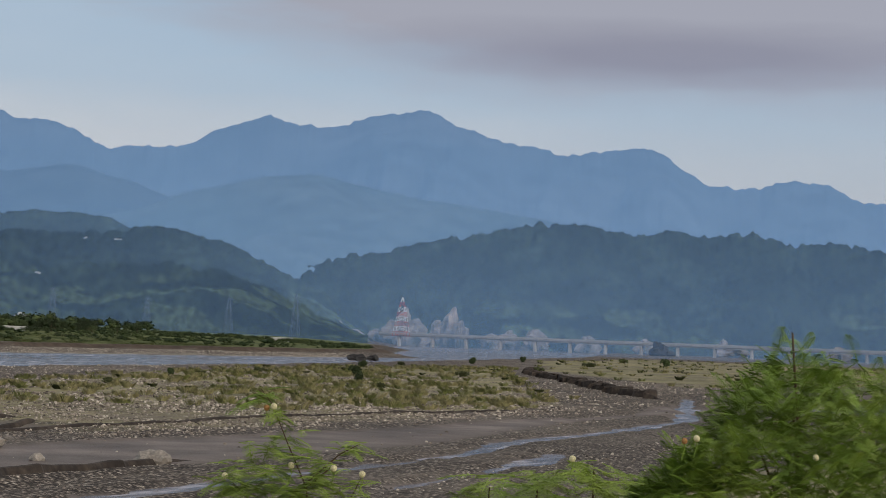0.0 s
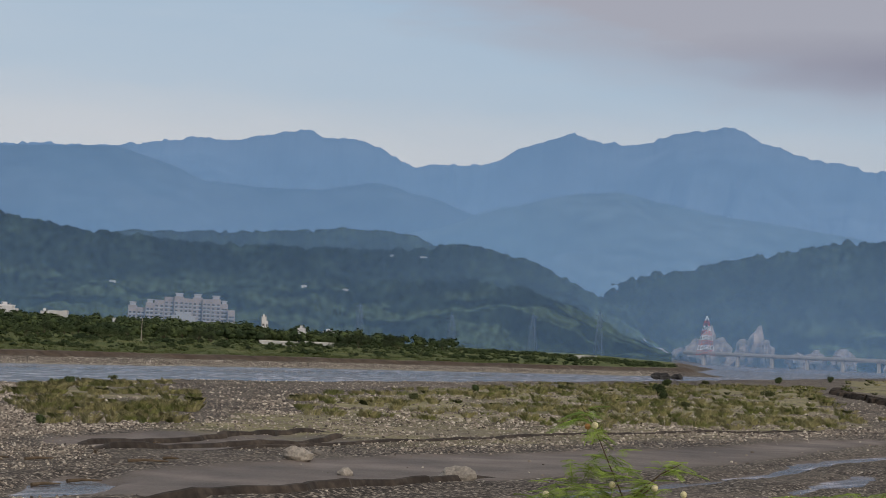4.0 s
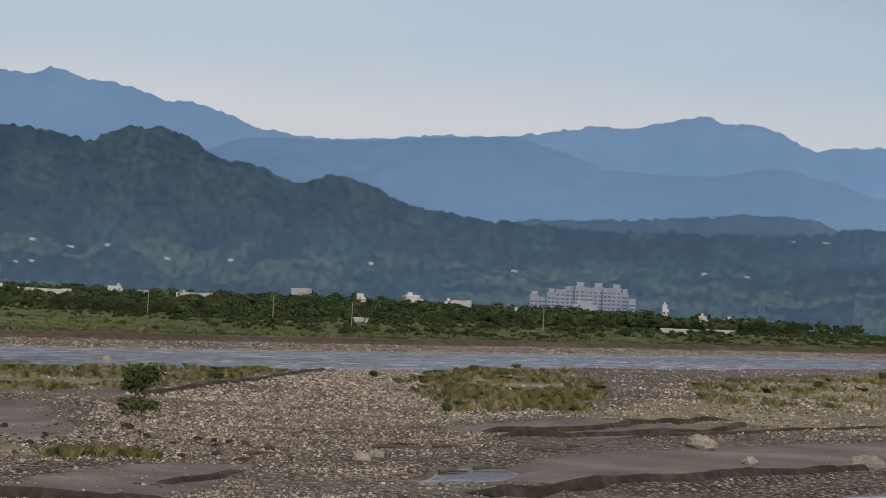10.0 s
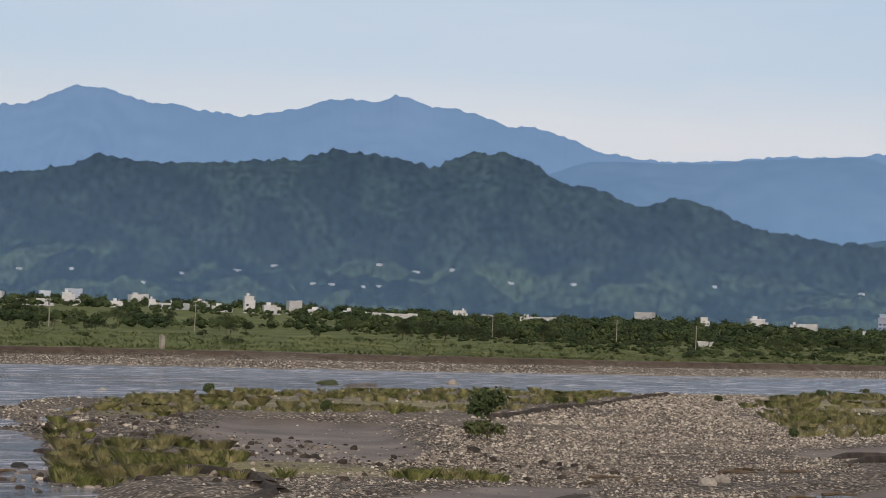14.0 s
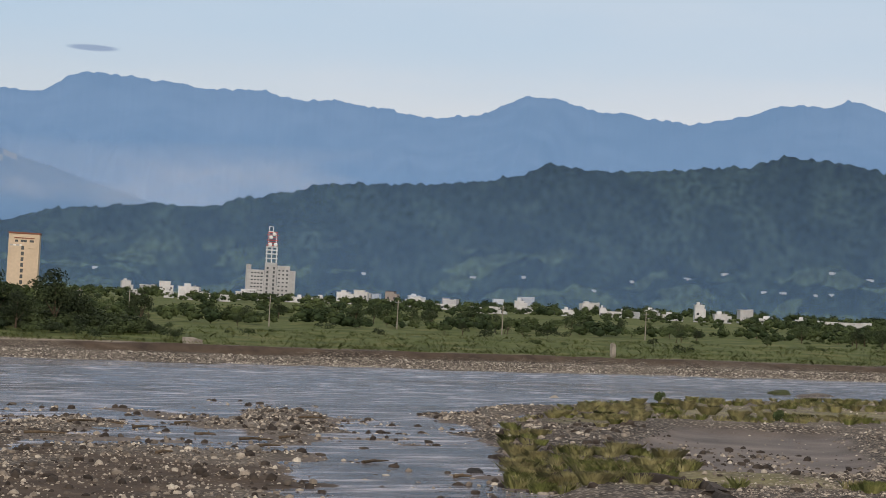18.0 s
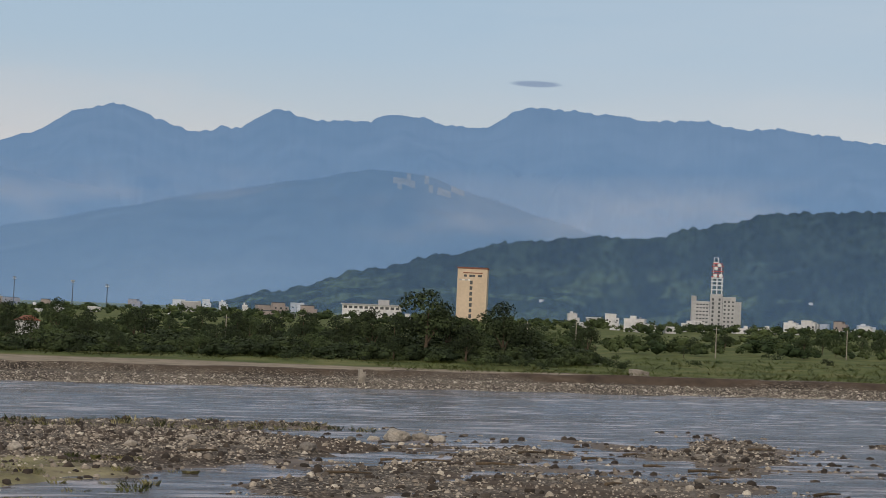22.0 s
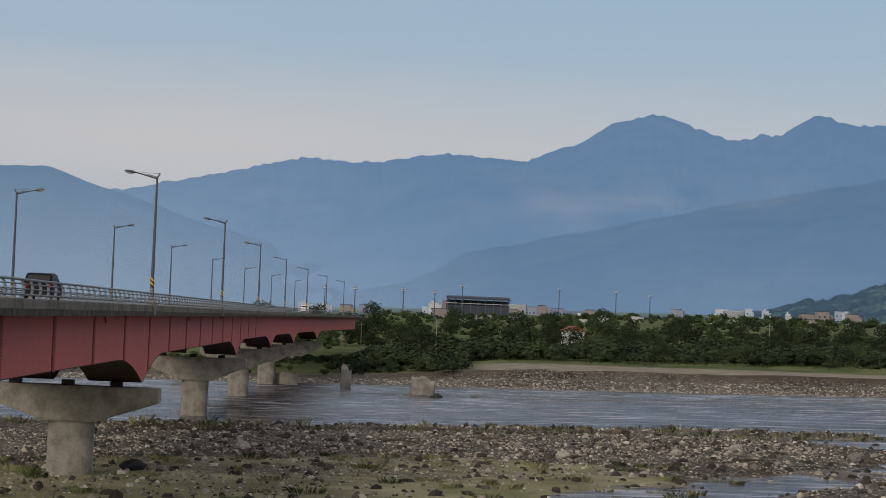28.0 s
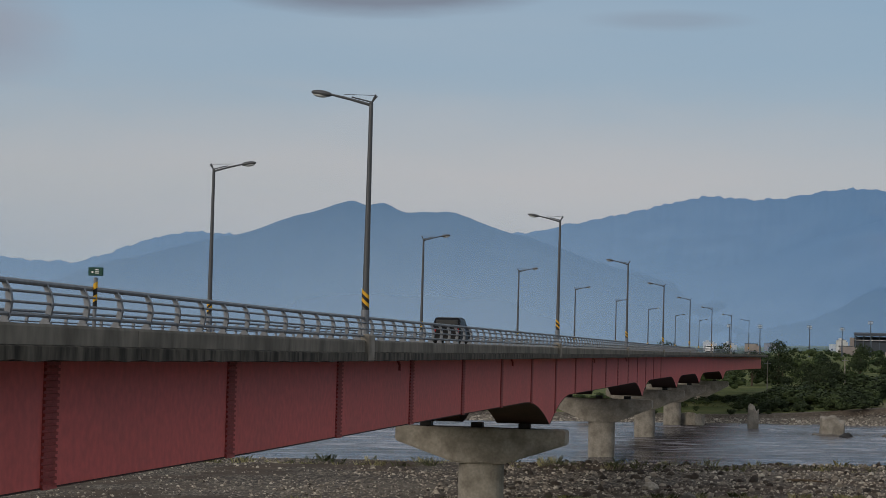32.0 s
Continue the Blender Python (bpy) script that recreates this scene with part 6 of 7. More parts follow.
def pylon(b, r, el_top, foot, label="grey steel lattice power pylon", mats=None, half=3.4, name="power_pylon", arms=True):
    x, y = polar(b, r)
    h = EYE + r * math.tan(radians(el_top)) - foot
    t = thing(name, (x, y, foot), label, "pylon", "power pylons" if arms else "", facing(x, y) + 12)
    n = 8
    w = lambda q: half * (1 - q) ** 0.8 + 0.35
    for k in range(n):
        q0, q1 = k / n, (k + 1) / n
        a, c = w(q0), w(q1)
        bm = bmesh.new()
        for sx in (-1, 1):
            for sy in (-1, 1):
                tube(bm, [(sx * a, sy * a, h * q0), (sx * c, sy * c, h * q1)], 0.17, 5)
            tube(bm, [(sx * a, -a, h * q0), (-sx * c, -c, h * q1)], 0.10, 5)
            tube(bm, [(sx * a, a, h * q0), (-sx * c, c, h * q1)], 0.10, 5)
        tube(bm, [(-c, -c, h * q1), (c, -c, h * q1)], 0.10, 5)
        part("lattice_stage", bm, (mats or [M["steel_pylon"]])[k % len(mats or [0])], t)
    if arms:
        for q in (0.66, 0.79, 0.92):
            bm = tube(bmesh.new(), [(-half * 1.2, 0, h * q), (half * 1.2, 0, h * q)], 0.16, 5)
            tube(bm, [(-half * 1.2, 0, h * q), (0, 0, h * (q + 0.05))], 0.1, 5)
            tube(bm, [(half * 1.2, 0, h * q), (0, 0, h * (q + 0.05))], 0.1, 5)
            part("cross_arm", bm, M["steel_pylon"], t)
    return t


for b, r, el in ((58.14, 1800, 1.68), (60.6, 1810, 1.54), (62.75, 1805, 1.65), (64.52, 1800, 1.80)):
    x, y = polar(b, r)
    pylon(b, r, el, gz(x, y))
pylon(67.35, 2250, 1.84, 44.0, "red and white banded lattice tower before the cliffs", [M["red_paint"], M["white_paint"]], 7.5, "lattice_tower", False)

# utility poles among the trees of the far plain
for b, r in ((45.2, 820), (47.3, 760), (30.2, 690), (27.4, 700), (19.0, 640), (20.3, 680), (2.2, 620), (0.2, 640), (34.0, 720), (24.0, 660), (41.9, 800), (52.4, 900), (11.0, 640)):
    x, y = polar(b, r)
    t = thing("utility_pole", (x, y, gz(x, y)), "pale concrete utility pole among trees", "utility pole", "utility poles", facing(x, y))
    part("pole", tube(bmesh.new(), [(0, 0, 0), (0, 0, 9.5)], [0.2, 0.13], 8), M["concrete"], t)
    part("cross_arm", boxes(((-0.9, -0.06, 8.7), (0.9, 0.06, 8.85))), M["galvanised"], t)

# small farm buildings on the hillside
hill = bpy.data.objects["hill_town"]
hv = np.empty(len(hill.data.vertices) * 3)
hill.data.vertices.foreach_get("co", hv)
hv = hv.reshape(-1, 3)
hb = np.degrees(np.arctan2(hv[:, 0], hv[:, 1]))
he = np.degrees(np.arctan2(hv[:, 2] - EYE, np.hypot(hv[:, 0], hv[:, 1])))
FARMS = [(35.06, 1.75), (36.0, 1.93), (37.07, 1.49), (37.58, 1.51), (38.79, 2.12), (38.82, 1.54), (38.4, 1.5), (39.8, 1.97), (40.77, 2.02), (47.74, 1.92), (56.6, 2.03), (57.74, 2.02), (51.57, 1.9), (19.36, 1.2), (26.42, 1.47), (30.7, 1.63), (35.1, 1.73), (32.58, 1.34), (37.1, 1.48), (58.89, 3.0), (59.72, 3.0), (29.4, 1.5), (33.6, 1.6), (42.3, 1.75), (44.0, 1.8)]
for b, el in FARMS:
    k = int(np.argmin((hb - b) ** 2 + (he - el) ** 2 + 9.0 * (np.hypot(hv[:, 0], hv[:, 1]) > 2490)))
    px_, py_, pz_ = hv[k]
    w = rnd.uniform(3, 7)
    t = thing("farm_building", (px_, py_, pz_ - 1.5), "small white farm building on the wooded hillside", "farm building", "farm buildings on the hill", facing(px_, py_) + rnd.uniform(-25, 25))
    part("wall", boxes(((-w / 2, -3, 0), (w / 2, 3, 2.6))), M["white_wall"], t)
    bm = long_strip(lambda q: [(-w / 2 - 0.4, 2.603), (0, 3.1), (w / 2 + 0.4, 2.603)], -3.5, 3.5, 1)
    part("roof", bm, M["grey_wall"], t, "pale sheet roof")

# low white sheds and a red-roofed house among the trees
for b, r, w in ((56.0, 1060, 18), (57.1, 1070, 14), (64.1, 1250, 16), (47.55, 900, 6)):
    x, y = polar(b, r)
    z = gz(x, y) - 0.8
    t = thing("shed", (x, y, z), "long low white shed among the trees", "shed", "", facing(x, y))
    part("wall", boxes(((-w / 2, -3, 0), (w / 2, 3, 2.6))), M["white_wall"], t)
    part("roof", boxes(((-w / 2 - 0.4, -3.5, 2.603), (w / 2 + 0.4, 3.5, 2.9))), M["white_paint"], t)
x, y = polar(5.83, 640)
z = gz(x, y)
t = thing("country_house", (x, y, z), "white house with a red tiled roof among trees", "house", "", facing(x, y) + 20)
part("wall", boxes(((-2.7, -2.6, 0), (2.7, 2.6, 6.3))), M["white_wall"], t)
part("roof", long_strip(lambda q: [(-3.2, 6.303), (0, 7.8), (3.2, 6.303)], -3.1, 3.1, 1), M["brick_brown"], t, "red tiled roof")

# pale rock fins at the foot of the wooded cliffs
for b, el in ((61.9, 1.35), (62.4, 1.3), (63.12, 1.38), (63.6, 1.3), (64.02, 1.4), (64.5, 1.36), (64.92, 1.42), (65.3, 1.35), (65.68, 1.40), (66.1, 1.2), (66.66, 1.22), (67.1, 1.5), (67.4, 1.75), (67.7, 1.5), (68.39, 1.5), (68.7, 1.85), (68.95, 1.55), (69.75, 1.25), (70.2, 1.3), (70.88, 1.38), (71.1, 1.3), (72.31, 1.28), (73.81, 1.26), (75.89, 1.34), (76.2, 1.2), (78.9, 1.3)):
    r = 2330 + rnd.uniform(-20, 30)
    x, y = polar(b, r)
    foot = 12.6 + r * math.tan(radians(0.72))
    h = EYE + r * math.tan(radians(el - 0.26)) - foot
    bm = bmesh.new()
    bmesh.ops.create_icosphere(bm, subdivisions=3, radius=1.0)
    s = Vector((b * 3, el * 5, 1))
    for v in bm.verts:
        n = noise.noise(v.co * 1.8 + s) * 1.0 + noise.noise(v.co * 4.5 + s) * 0.7
        tp = 1 - 0.32 * max(0.0, v.co.z)
        v.co = Vector((v.co.x * tp * (1 + n), v.co.y * tp * (1 + n), v.co.z * (1 + 0.25 * n)))
    wd = rnd.uniform(6.0, 15.0)
    bmesh.ops.scale(bm, vec=(wd, 6, h), verts=bm.verts)
    me = bpy.data.meshes.new("rock_fin")
    bm.to_mesh(me)
    bm.free()
    me.materials.append(M["cliff"])
    ob = tagged(new("rock_fin", me), "pale bare rock pinnacle at the foot of a wooded cliff", "cliff", "rock fins under the hill")
    ob.matrix_basis = pose(x, y, foot, 0, 0, facing(x, y))


# ---- trees and shrubs of the far bank ----
def leaf_cloud(rng, lobes, n, size):
    """Small bent leaf sprays spread over and inside rounded lobes (x, y, z, rx, ry, rz)."""
    L = np.array(lobes, float)
    p = (L[:, 3] * L[:, 4]) ** 1.0
    k = rng.choice(len(L), n, p=p / p.sum())
    d = rng.normal(size=(n, 3))
    d /= np.linalg.norm(d, axis=1)[:, None]
    d[:, 2] = np.where(d[:, 2] < -0.45, -d[:, 2], d[:, 2])
    rad = 1 - 0.55 * rng.random(n) ** 2.2 + 0.10 * rng.normal(size=n)
    c = L[k, :3] + d * L[k, 3:] * rad[:, None]
    nrm = d + rng.normal(size=(n, 3)) * 0.55
    nrm /= np.linalg.norm(nrm, axis=1)[:, None]
    a = np.cross(nrm, rng.normal(size=(n, 3)))
    a /= np.linalg.norm(a, axis=1)[:, None]
    b = np.cross(nrm, a)
    s = size * (0.6 + 0.8 * rng.random(n))[:, None]
    V = np.stack([c - a * s, c - b * s * 0.75 + nrm * s * 0.15, c + a * s, c + b * s * 0.75 - nrm * s * 0.1], 1).reshape(-1, 3)
    return V, np.arange(4 * n).reshape(n, 4)


def make_tree(h, spread, n, material, seed, label, lean=0.0, trunk_share=0.17, group="trees of the far bank"):
    rng = np.random.default_rng(seed)
    t = thing("tree", (0, -400 - 30 * seed, -200), label, "tree", group)
    top = h * trunk_share
    bm = tube(bmesh.new(), [(0, 0, -0.5), (0.1 * lean, 0, top * 0.5), (0.3 * lean, 0.1, top), (0.6 * lean, 0.1, h * 0.7)], [0.035 * h, 0.028 * h, 0.022 * h, 0.008 * h], 7)
    part("trunk", bm, M["bark"], t)
    lobes = []
    for k in range(9):
        a, q = k * 2.4 + rng.random(), rng.random()
        r = spread * (0.25 + 0.45 * rng.random())
        z = h * (trunk_share + 0.12 + 0.38 * rng.random() + 0.08 * (1 - r / spread))
        s = spread * (0.36 + 0.26 * rng.random())
        lobes.append((r * math.cos(a), r * math.sin(a), z, s, s, s * 0.72))
        if k % 3 == 0:
            part("limb", tube(bmesh.new(), [(0.2 * lean, 0, top * (0.7 + 0.3 * q)), (0.5 * r * math.cos(a), 0.5 * r * math.sin(a), 0.5 * (top + z)), (r * math.cos(a), r * math.sin(a), z)], [0.014 * h, 0.009 * h, 0.003 * h], 5), M["bark"], t)
    lobes.append((0, 0, h * 0.82, spread * 0.42, spread * 0.42, h * 0.17))
    V, F = leaf_cloud(rng, lobes, int(n * 1.7), 0.042 * h ** 0.75)
    part("crown", fast_mesh("crown", V, F, material), None, t)
    return t


def make_shrub(h, spread, n, material, seed, label, name="shrub", group="shrubs of the far bank", size=0.22):
    rng = np.random.default_rng(seed)
    t = thing(name, (0, -400 - 30 * seed, -200), label, name, group)
    bm = bmesh.new()
    a = seed * 1.26
    tube(bm, [(0, 0, -0.3), (0.3 * spread * math.cos(a), 0.3 * spread * math.sin(a), 0.5 * h), (0.6 * spread * math.cos(a), 0.6 * spread * math.sin(a), 0.8 * h)], [0.05, 0.035, 0.015], 5)
    part("stem", bm, M["bark"], t)
    lobes = [(spread * 0.5 * rng.normal(), spread * 0.4 * rng.normal(), h * (0.35 + 0.3 * rng.random()), spread * 0.5, spread * 0.5, h * 0.36) for k in range(6)]
    V, F = leaf_cloud(rng, lobes, n, size)
    V[:, 2] = np.maximum(V[:, 2], -0.1)
    part("foliage", fast_mesh("foliage", V, F, material), None, t)
    return t


TREES = [make_tree(8.5, 4.2, 700, M["leaf_dark"], 1, "dark green broadleaf tree on the far bank"),
         make_tree(7.0, 4.6, 700, M["leaf_mid"], 2, "spreading green broadleaf tree on the far bank", 0.5),
         make_tree(10.0, 4.4, 800, M["leaf_dark"], 3, "tall dark broadleaf tree on the far bank"),
         make_tree(6.5, 3.2, 520, M["leaf_mid"], 4, "young green tree with a thin trunk", 0.2, 0.36),
         make_tree(12.5, 5.6, 1100, M["leaf_dark"], 5, "large dark broadleaf tree above the thicket", 0.4, 0.2)]
SHRUBS = [make_shrub(2.6, 2.2, 260, M["leaf_mid"], 11, "rounded green shrub on the grassy bank"), make_shrub(3.6, 3.0, 340, M["leaf_dark"], 12, "dense dark green thicket shrub"), make_shrub(1.7, 1.6, 180, M["leaf_mid"], 13, "low green shrub in grass")]
rnd = random.Random(21)
CLEAR = 0.2  # low growth only beside the end of the bridge


def plant(proto, x, y, s=1.0, dz=0.0):
    return copy_thing(proto, pose(x, y, gz(x, y) + dz, rnd.uniform(-3, 3), rnd.uniform(-3, 3), rnd.uniform(0, 360)) @ Matrix.Diagonal((s * rnd.uniform(0.85, 1.2), s * rnd.uniform(0.85, 1.2), s, 1)))


def place(proto, x, y, s=1.0):
    if math.degrees(math.atan2(x, y)) < CLEAR:
        if proto in TREES:
            return None
        s *= 0.6
    ob = plant(proto, x, y)
    ob.scale = (s * rnd.uniform(0.85, 1.2), s * rnd.uniform(0.85, 1.2), s * rnd.uniform(0.85, 1.15))
    return ob


# the thicket near the bridge, then the open belt along the terrace
for k in range(120):
    x = rnd.uniform(-70, 160)
    q = 62 + 70 * rnd.random() ** 1.3 - (22 if x < 8 else 0)
    place(rnd.choice((SHRUBS[1], SHRUBS[0], SHRUBS[0], TREES[0], TREES[1])), x, float(far_shore(x)) + q, 0.4 + 0.65 * rnd.random() ** 1.4)
for k in range(44):
    x = rnd.uniform(-60, 175)
    place(rnd.choice(TREES[:3]), x, float(far_shore(x)) + rnd.uniform(85, 190), 0.5 + 0.6 * rnd.random() ** 1.5)
for b, r, s in ((16.3, 545, 1.32), (16.9, 560, 1.2), (18.4, 550, 1.2), (17.4, 540, 0.8), (14.9, 560, 1.12), (13.9, 565, 0.85), (15.5, 540, 0.85), (12.2, 590, 0.95), (19.0, 560, 0.8), (4.4, 640, 0.95), (5.3, 650, 0.9), (0.6, 600, 0.8), (1.7, 650, 0.85), (-1.6, 640, 0.75), (2.6, 680, 0.9), (3.3, 640, 0.7), (6.6, 700, 0.95), (7.4, 660, 0.75), (8.6, 690, 0.9), (9.5, 650, 0.7), (10.4, 670, 0.85), (11.3, 640, 0.75), (13.0, 640, 0.9)):
    place(TREES[4], *polar(b, r), s)
for b, r, s in ((-3.4, 740, 1.0), (-2.5, 750, 1.15), (-1.9, 730, 0.9), (-0.9, 745, 1.1), (-0.2, 720, 0.95), (0.5, 735, 1.2)):
    x, y = polar(b, r)
    plant(TREES[4], x, y).scale = (s, s, s)
for k in range(210):
    x = 140 + 900 * rnd.random() ** 1.15
    place(rnd.choice(TREES[:4]), x, float(far_shore(x)) + 135 + 150 * rnd.random() ** 1.4, 0.42 + 0.5 * rnd.random() ** 1.5)
for k in range(60):
    x = -40 + 250 * rnd.random()
    place(rnd.choice(SHRUBS), x, float(far_shore(x)) + 45 + 22 * rnd.random(), rnd.uniform(0.4, 0.85))
for k in range(90):
    x = 120 + 800 * rnd.random()
    place(rnd.choice(SHRUBS), x, float(far_shore(x)) + 32 + 95 * rnd.random(), rnd.uniform(0.5, 1.0))
for k in range(60):
    x = 560 + 560 * rnd.random()
    place(rnd.choice((SHRUBS[2], SHRUBS[0], SHRUBS[2])), x, float(far_shore(x)) + 25 + 110 * rnd.random(), rnd.uniform(0.6, 1.1))
for proto in TREES + SHRUBS:
    for o in (*proto.children_recursive, proto):
        bpy.data.objects.remove(o)

# woods between the houses and up to the hills, too many to count
rng = np.random.default_rng(77)
bb = np.concatenate([rng.uniform(-3, 68, 2600), rng.uniform(38, 67, 1600), rng.uniform(10, 62, 900)])
rr = np.concatenate([640 + 900 * rng.random(2600) ** 1.5, rng.uniform(820, 1180, 1600), rng.uniform(1040, 1420, 900)])
X, Y = rr * np.sin(np.radians(bb)), rr * np.cos(np.radians(bb))
ok = (Y > far_shore(X) + 170) & (fbm(X / 45, Y / 45, 3, 300) > 0.40)
X, Y = X[ok], Y[ok]
Z = land(X, Y)[0]
rr_ = np.hypot(X, Y)


def crown_shape(rng, lobes, leaves, size):
    """A far tree's crown for a height of one: lumpy rounded masses with ragged leaf sprays over them, all in triangles."""
    V, F, off = [], [], 0
    for x, y, z, a, b, c in lobes:
        bm = bmesh.new()
        bmesh.ops.create_icosphere(bm, subdivisions=1, radius=1.0)
        P = np.array([v.co * (0.70 + 0.34 * noise.noise(v.co * 2.1 + Vector((x * 9, y * 9, z * 9)))) for v in bm.verts])
        V.append(P * np.array([a, b, c]) + np.array([x, y, z]))
        F.append(np.array([[v.index for v in f.verts] for f in bm.faces]) + off)
        off += len(P)
        bm.free()
    W, Q = leaf_cloud(rng, lobes, leaves, size)
    V.append(W)
    F.append(np.concatenate([Q[:, [0, 1, 2]], Q[:, [0, 2, 3]]]) + off)
    V = np.concatenate(V)
    return V, np.concatenate(F)


def crown_shapes(rng, count, leaves, size, masses):
    out = []
    for k in range(count):
        lobes = []
        for q in range(masses):
            a, r = q * 2.4 + rng.random(), (0.0 if q == 0 else rng.uniform(0.16, 0.34))
            w = rng.uniform(0.20, 0.30)
            lobes.append((r * math.cos(a), r * math.sin(a), 0.62 - 0.4 * r * rng.random() - 0.06 * q, w, w, w * rng.uniform(0.75, 1.1)))
        out.append(crown_shape(rng, lobes, leaves, size))
    return out


def joined_crowns(name, X, Y, Z, H, wide, shapes, material, label, category, rng):
    VV, FF, base = [], [], 0
    for i in range(len(X)):
        V, F = shapes[rng.integers(len(shapes))]
        a = rng.uniform(0, math.tau)
        c, s = math.cos(a), math.sin(a)
        w = H[i] * wide[i]
        P = np.stack([(V[:, 0] * c - V[:, 1] * s) * w, (V[:, 0] * s + V[:, 1] * c) * w, V[:, 2] * H[i]], -1)
        VV.append(P + np.array([X[i], Y[i], Z[i]]))
        FF.append(F + base)
        base += len(V)
    return tagged(new(name, fast_mesh(name, np.concatenate(VV), np.concatenate(FF), material, True)), label, category, kind="stuff")


BANK_CROWNS, NEAR_CROWNS, FAR_CROWNS = crown_shapes(rng, 8, 520, 0.042, 4), crown_shapes(rng, 9, 170, 0.045, 4), crown_shapes(rng, 9, 70, 0.06, 3)
H = 3.2 + 4.6 * rng.random(len(X)) ** 2 + np.where(X > 740, 1.6, 0) + np.where((rr_ > 1040) & (X > Y), 1.8, 0)
close = rr_ < 900
for sel, shapes, lab in ((close, NEAR_CROWNS, "green trees of the orchards beyond the terrace"), (~close, FAR_CROWNS, "dark green woods between the houses of the plain")):
    joined_crowns("woodland", X[sel], Y[sel], Z[sel] - 0.12 * H[sel], H[sel] * 1.1, rng.uniform(0.9, 1.7, sel.sum()), shapes, M["leaf_far"], lab, "woods", rng)

# undergrowth of the far bank: dense by the bridge, low scrub on the open plain upstream
tx = np.concatenate([rng.uniform(-90, 200, 560), rng.uniform(480, 1180, 900), rng.uniform(860, 1320, 330)])
tq = np.concatenate([58 + 90 * rng.random(560) ** 1.2, np.where(tx[560:] < 900, 46, 24) + 230 * rng.random(1230) ** 1.2])
tq[:560] -= np.where(tx[:560] < 26, 40, 0)
ty = far_shore(tx) + tq
tz = land(tx, ty)[0]
H = np.where(tx < 300, 1.3 + 3.4 * rng.random(len(tx)) ** 1.8 + 0.018 * np.minimum(tq, 110), 1.0 + 2.4 * rng.random(len(tx)) ** 1.8) * np.where(np.degrees(np.arctan2(tx, ty)) < CLEAR, 0.5, 1.0)
by_bridge = tx < 300
for sel, shapes, m, lab in ((by_bridge, BANK_CROWNS, "leaf_dark", "dense dark green thicket along the far bank"), (~by_bridge, NEAR_CROWNS, "leaf_far", "low green scrub on the plain upstream")):
    joined_crowns("thicket", tx[sel], ty[sel], tz[sel] - 0.25 * H[sel], H[sel] * 1.25, rng.uniform(1.2, 2.0, sel.sum()), shapes, M[m], lab, "thicket", rng)


# ---- grass on the bars and the terrace ----
def tuft_blades(rng, n, h, spread):
    a = rng.uniform(0, math.tau, n)
    r = spread * np.sqrt(rng.random(n)) * 0.55
    root = np.stack([r * np.cos(a), r * np.sin(a), np.full(n, -0.08)], -1)
    out = np.stack([np.cos(a + rng.normal(size=n) * 0.5), np.sin(a + rng.normal(size=n) * 0.5), np.zeros(n)], -1)
    hh = h * (0.35 + 0.75 * rng.random(n))[:, None]
    lean = (0.10 + 0.75 * rng.random(n) ** 1.3)[:, None]
    up = np.array([0, 0, 1.0])
    mid = root + up * hh * 0.6 + out * hh * lean * 0.35
    tip = root + up * hh * 0.98 + out * hh * lean
    side = np.cross(out, up) * (0.006 + 0.010 * rng.random(n))[:, None] * h
    V = np.stack([root - side, root + side, mid + side * 0.8, tip, mid - side * 0.8], 1).reshape(-1, 3)
    return V, np.arange(5 * n).reshape(n, 5)


TUFTS = []
for k, (h, sp, n, m, lab) in enumerate(((1.15, 1.3, 620, M["reed"], "clump of tall straw-green river grass"), (0.95, 1.2, 560, M["reed_green"], "clump of green river grass"), (1.35, 1.5, 720, M["reed"], "large clump of silvery reed grass"), (0.9, 1.0, 520, M["bush_dark"], "dark green weed clump on the stones"))):
    V, F = tuft_blades(np.random.default_rng(40 + k), n, h, sp)
    TUFTS.append((fast_mesh("grass_clump", V, F, m), lab, m))


def tuft(k, x, y, s):
    ob = new("grass_clump", TUFTS[k][0])
    ob.matrix_basis = pose(x, y, gz(x, y), 0, 0, rnd.uniform(0, 360)) @ Matrix.Diagonal((s * rnd.uniform(0.9, 1.3), s * rnd.uniform(0.9, 1.3), s * rnd.uniform(0.85, 1.15), 1))
    return tagged(ob, TUFTS[k][1], "grass", "grass clumps on the bars")


def scatter_in(poly, n, rng, pad=0.0):
    P = np.array(poly, float)
    out = []
    while len(out) < n:
        x, y = rng.uniform(P[:, 0].min(), P[:, 0].max(), 400), rng.uniform(P[:, 1].min(), P[:, 1].max(), 400)
        keep = (inside(poly, x, y) > pad) & (fbm(x / 18, y / 18, 3, 61) > rng.uniform(0.30, 0.62, 400))
        out += list(zip(x[keep], y[keep]))
    return out[:n]


rng = np.random.default_rng(9)
for poly, n, kinds in ((GRASS_C, 90, (0, 0, 1, 2)), (GRASS_D, 40, (0, 1, 1, 2)), (GRASS_B, 50, (0, 0, 1)), (GRASS_F, 24, (0, 1))):
    for x, y in scatter_in(poly, n, rng):
        tuft(rnd.choice(kinds), x, y, rnd.uniform(0.5, 0.9) * (0.55 if poly is GRASS_F else 1.0))
# dark rounded tussocks standing out of the pale grass
for poly, n in ((GRASS_A, 40), (GRASS_B, 18), (GRASS_C, 14), (GRASS_E, 22)):
    for x, y in scatter_in(poly, n, rng):
        tuft(rnd.choice((3, 3, 1)), x, y, rnd.uniform(0.6, 1.2) * (1.3 if poly is GRASS_E else 1.0))
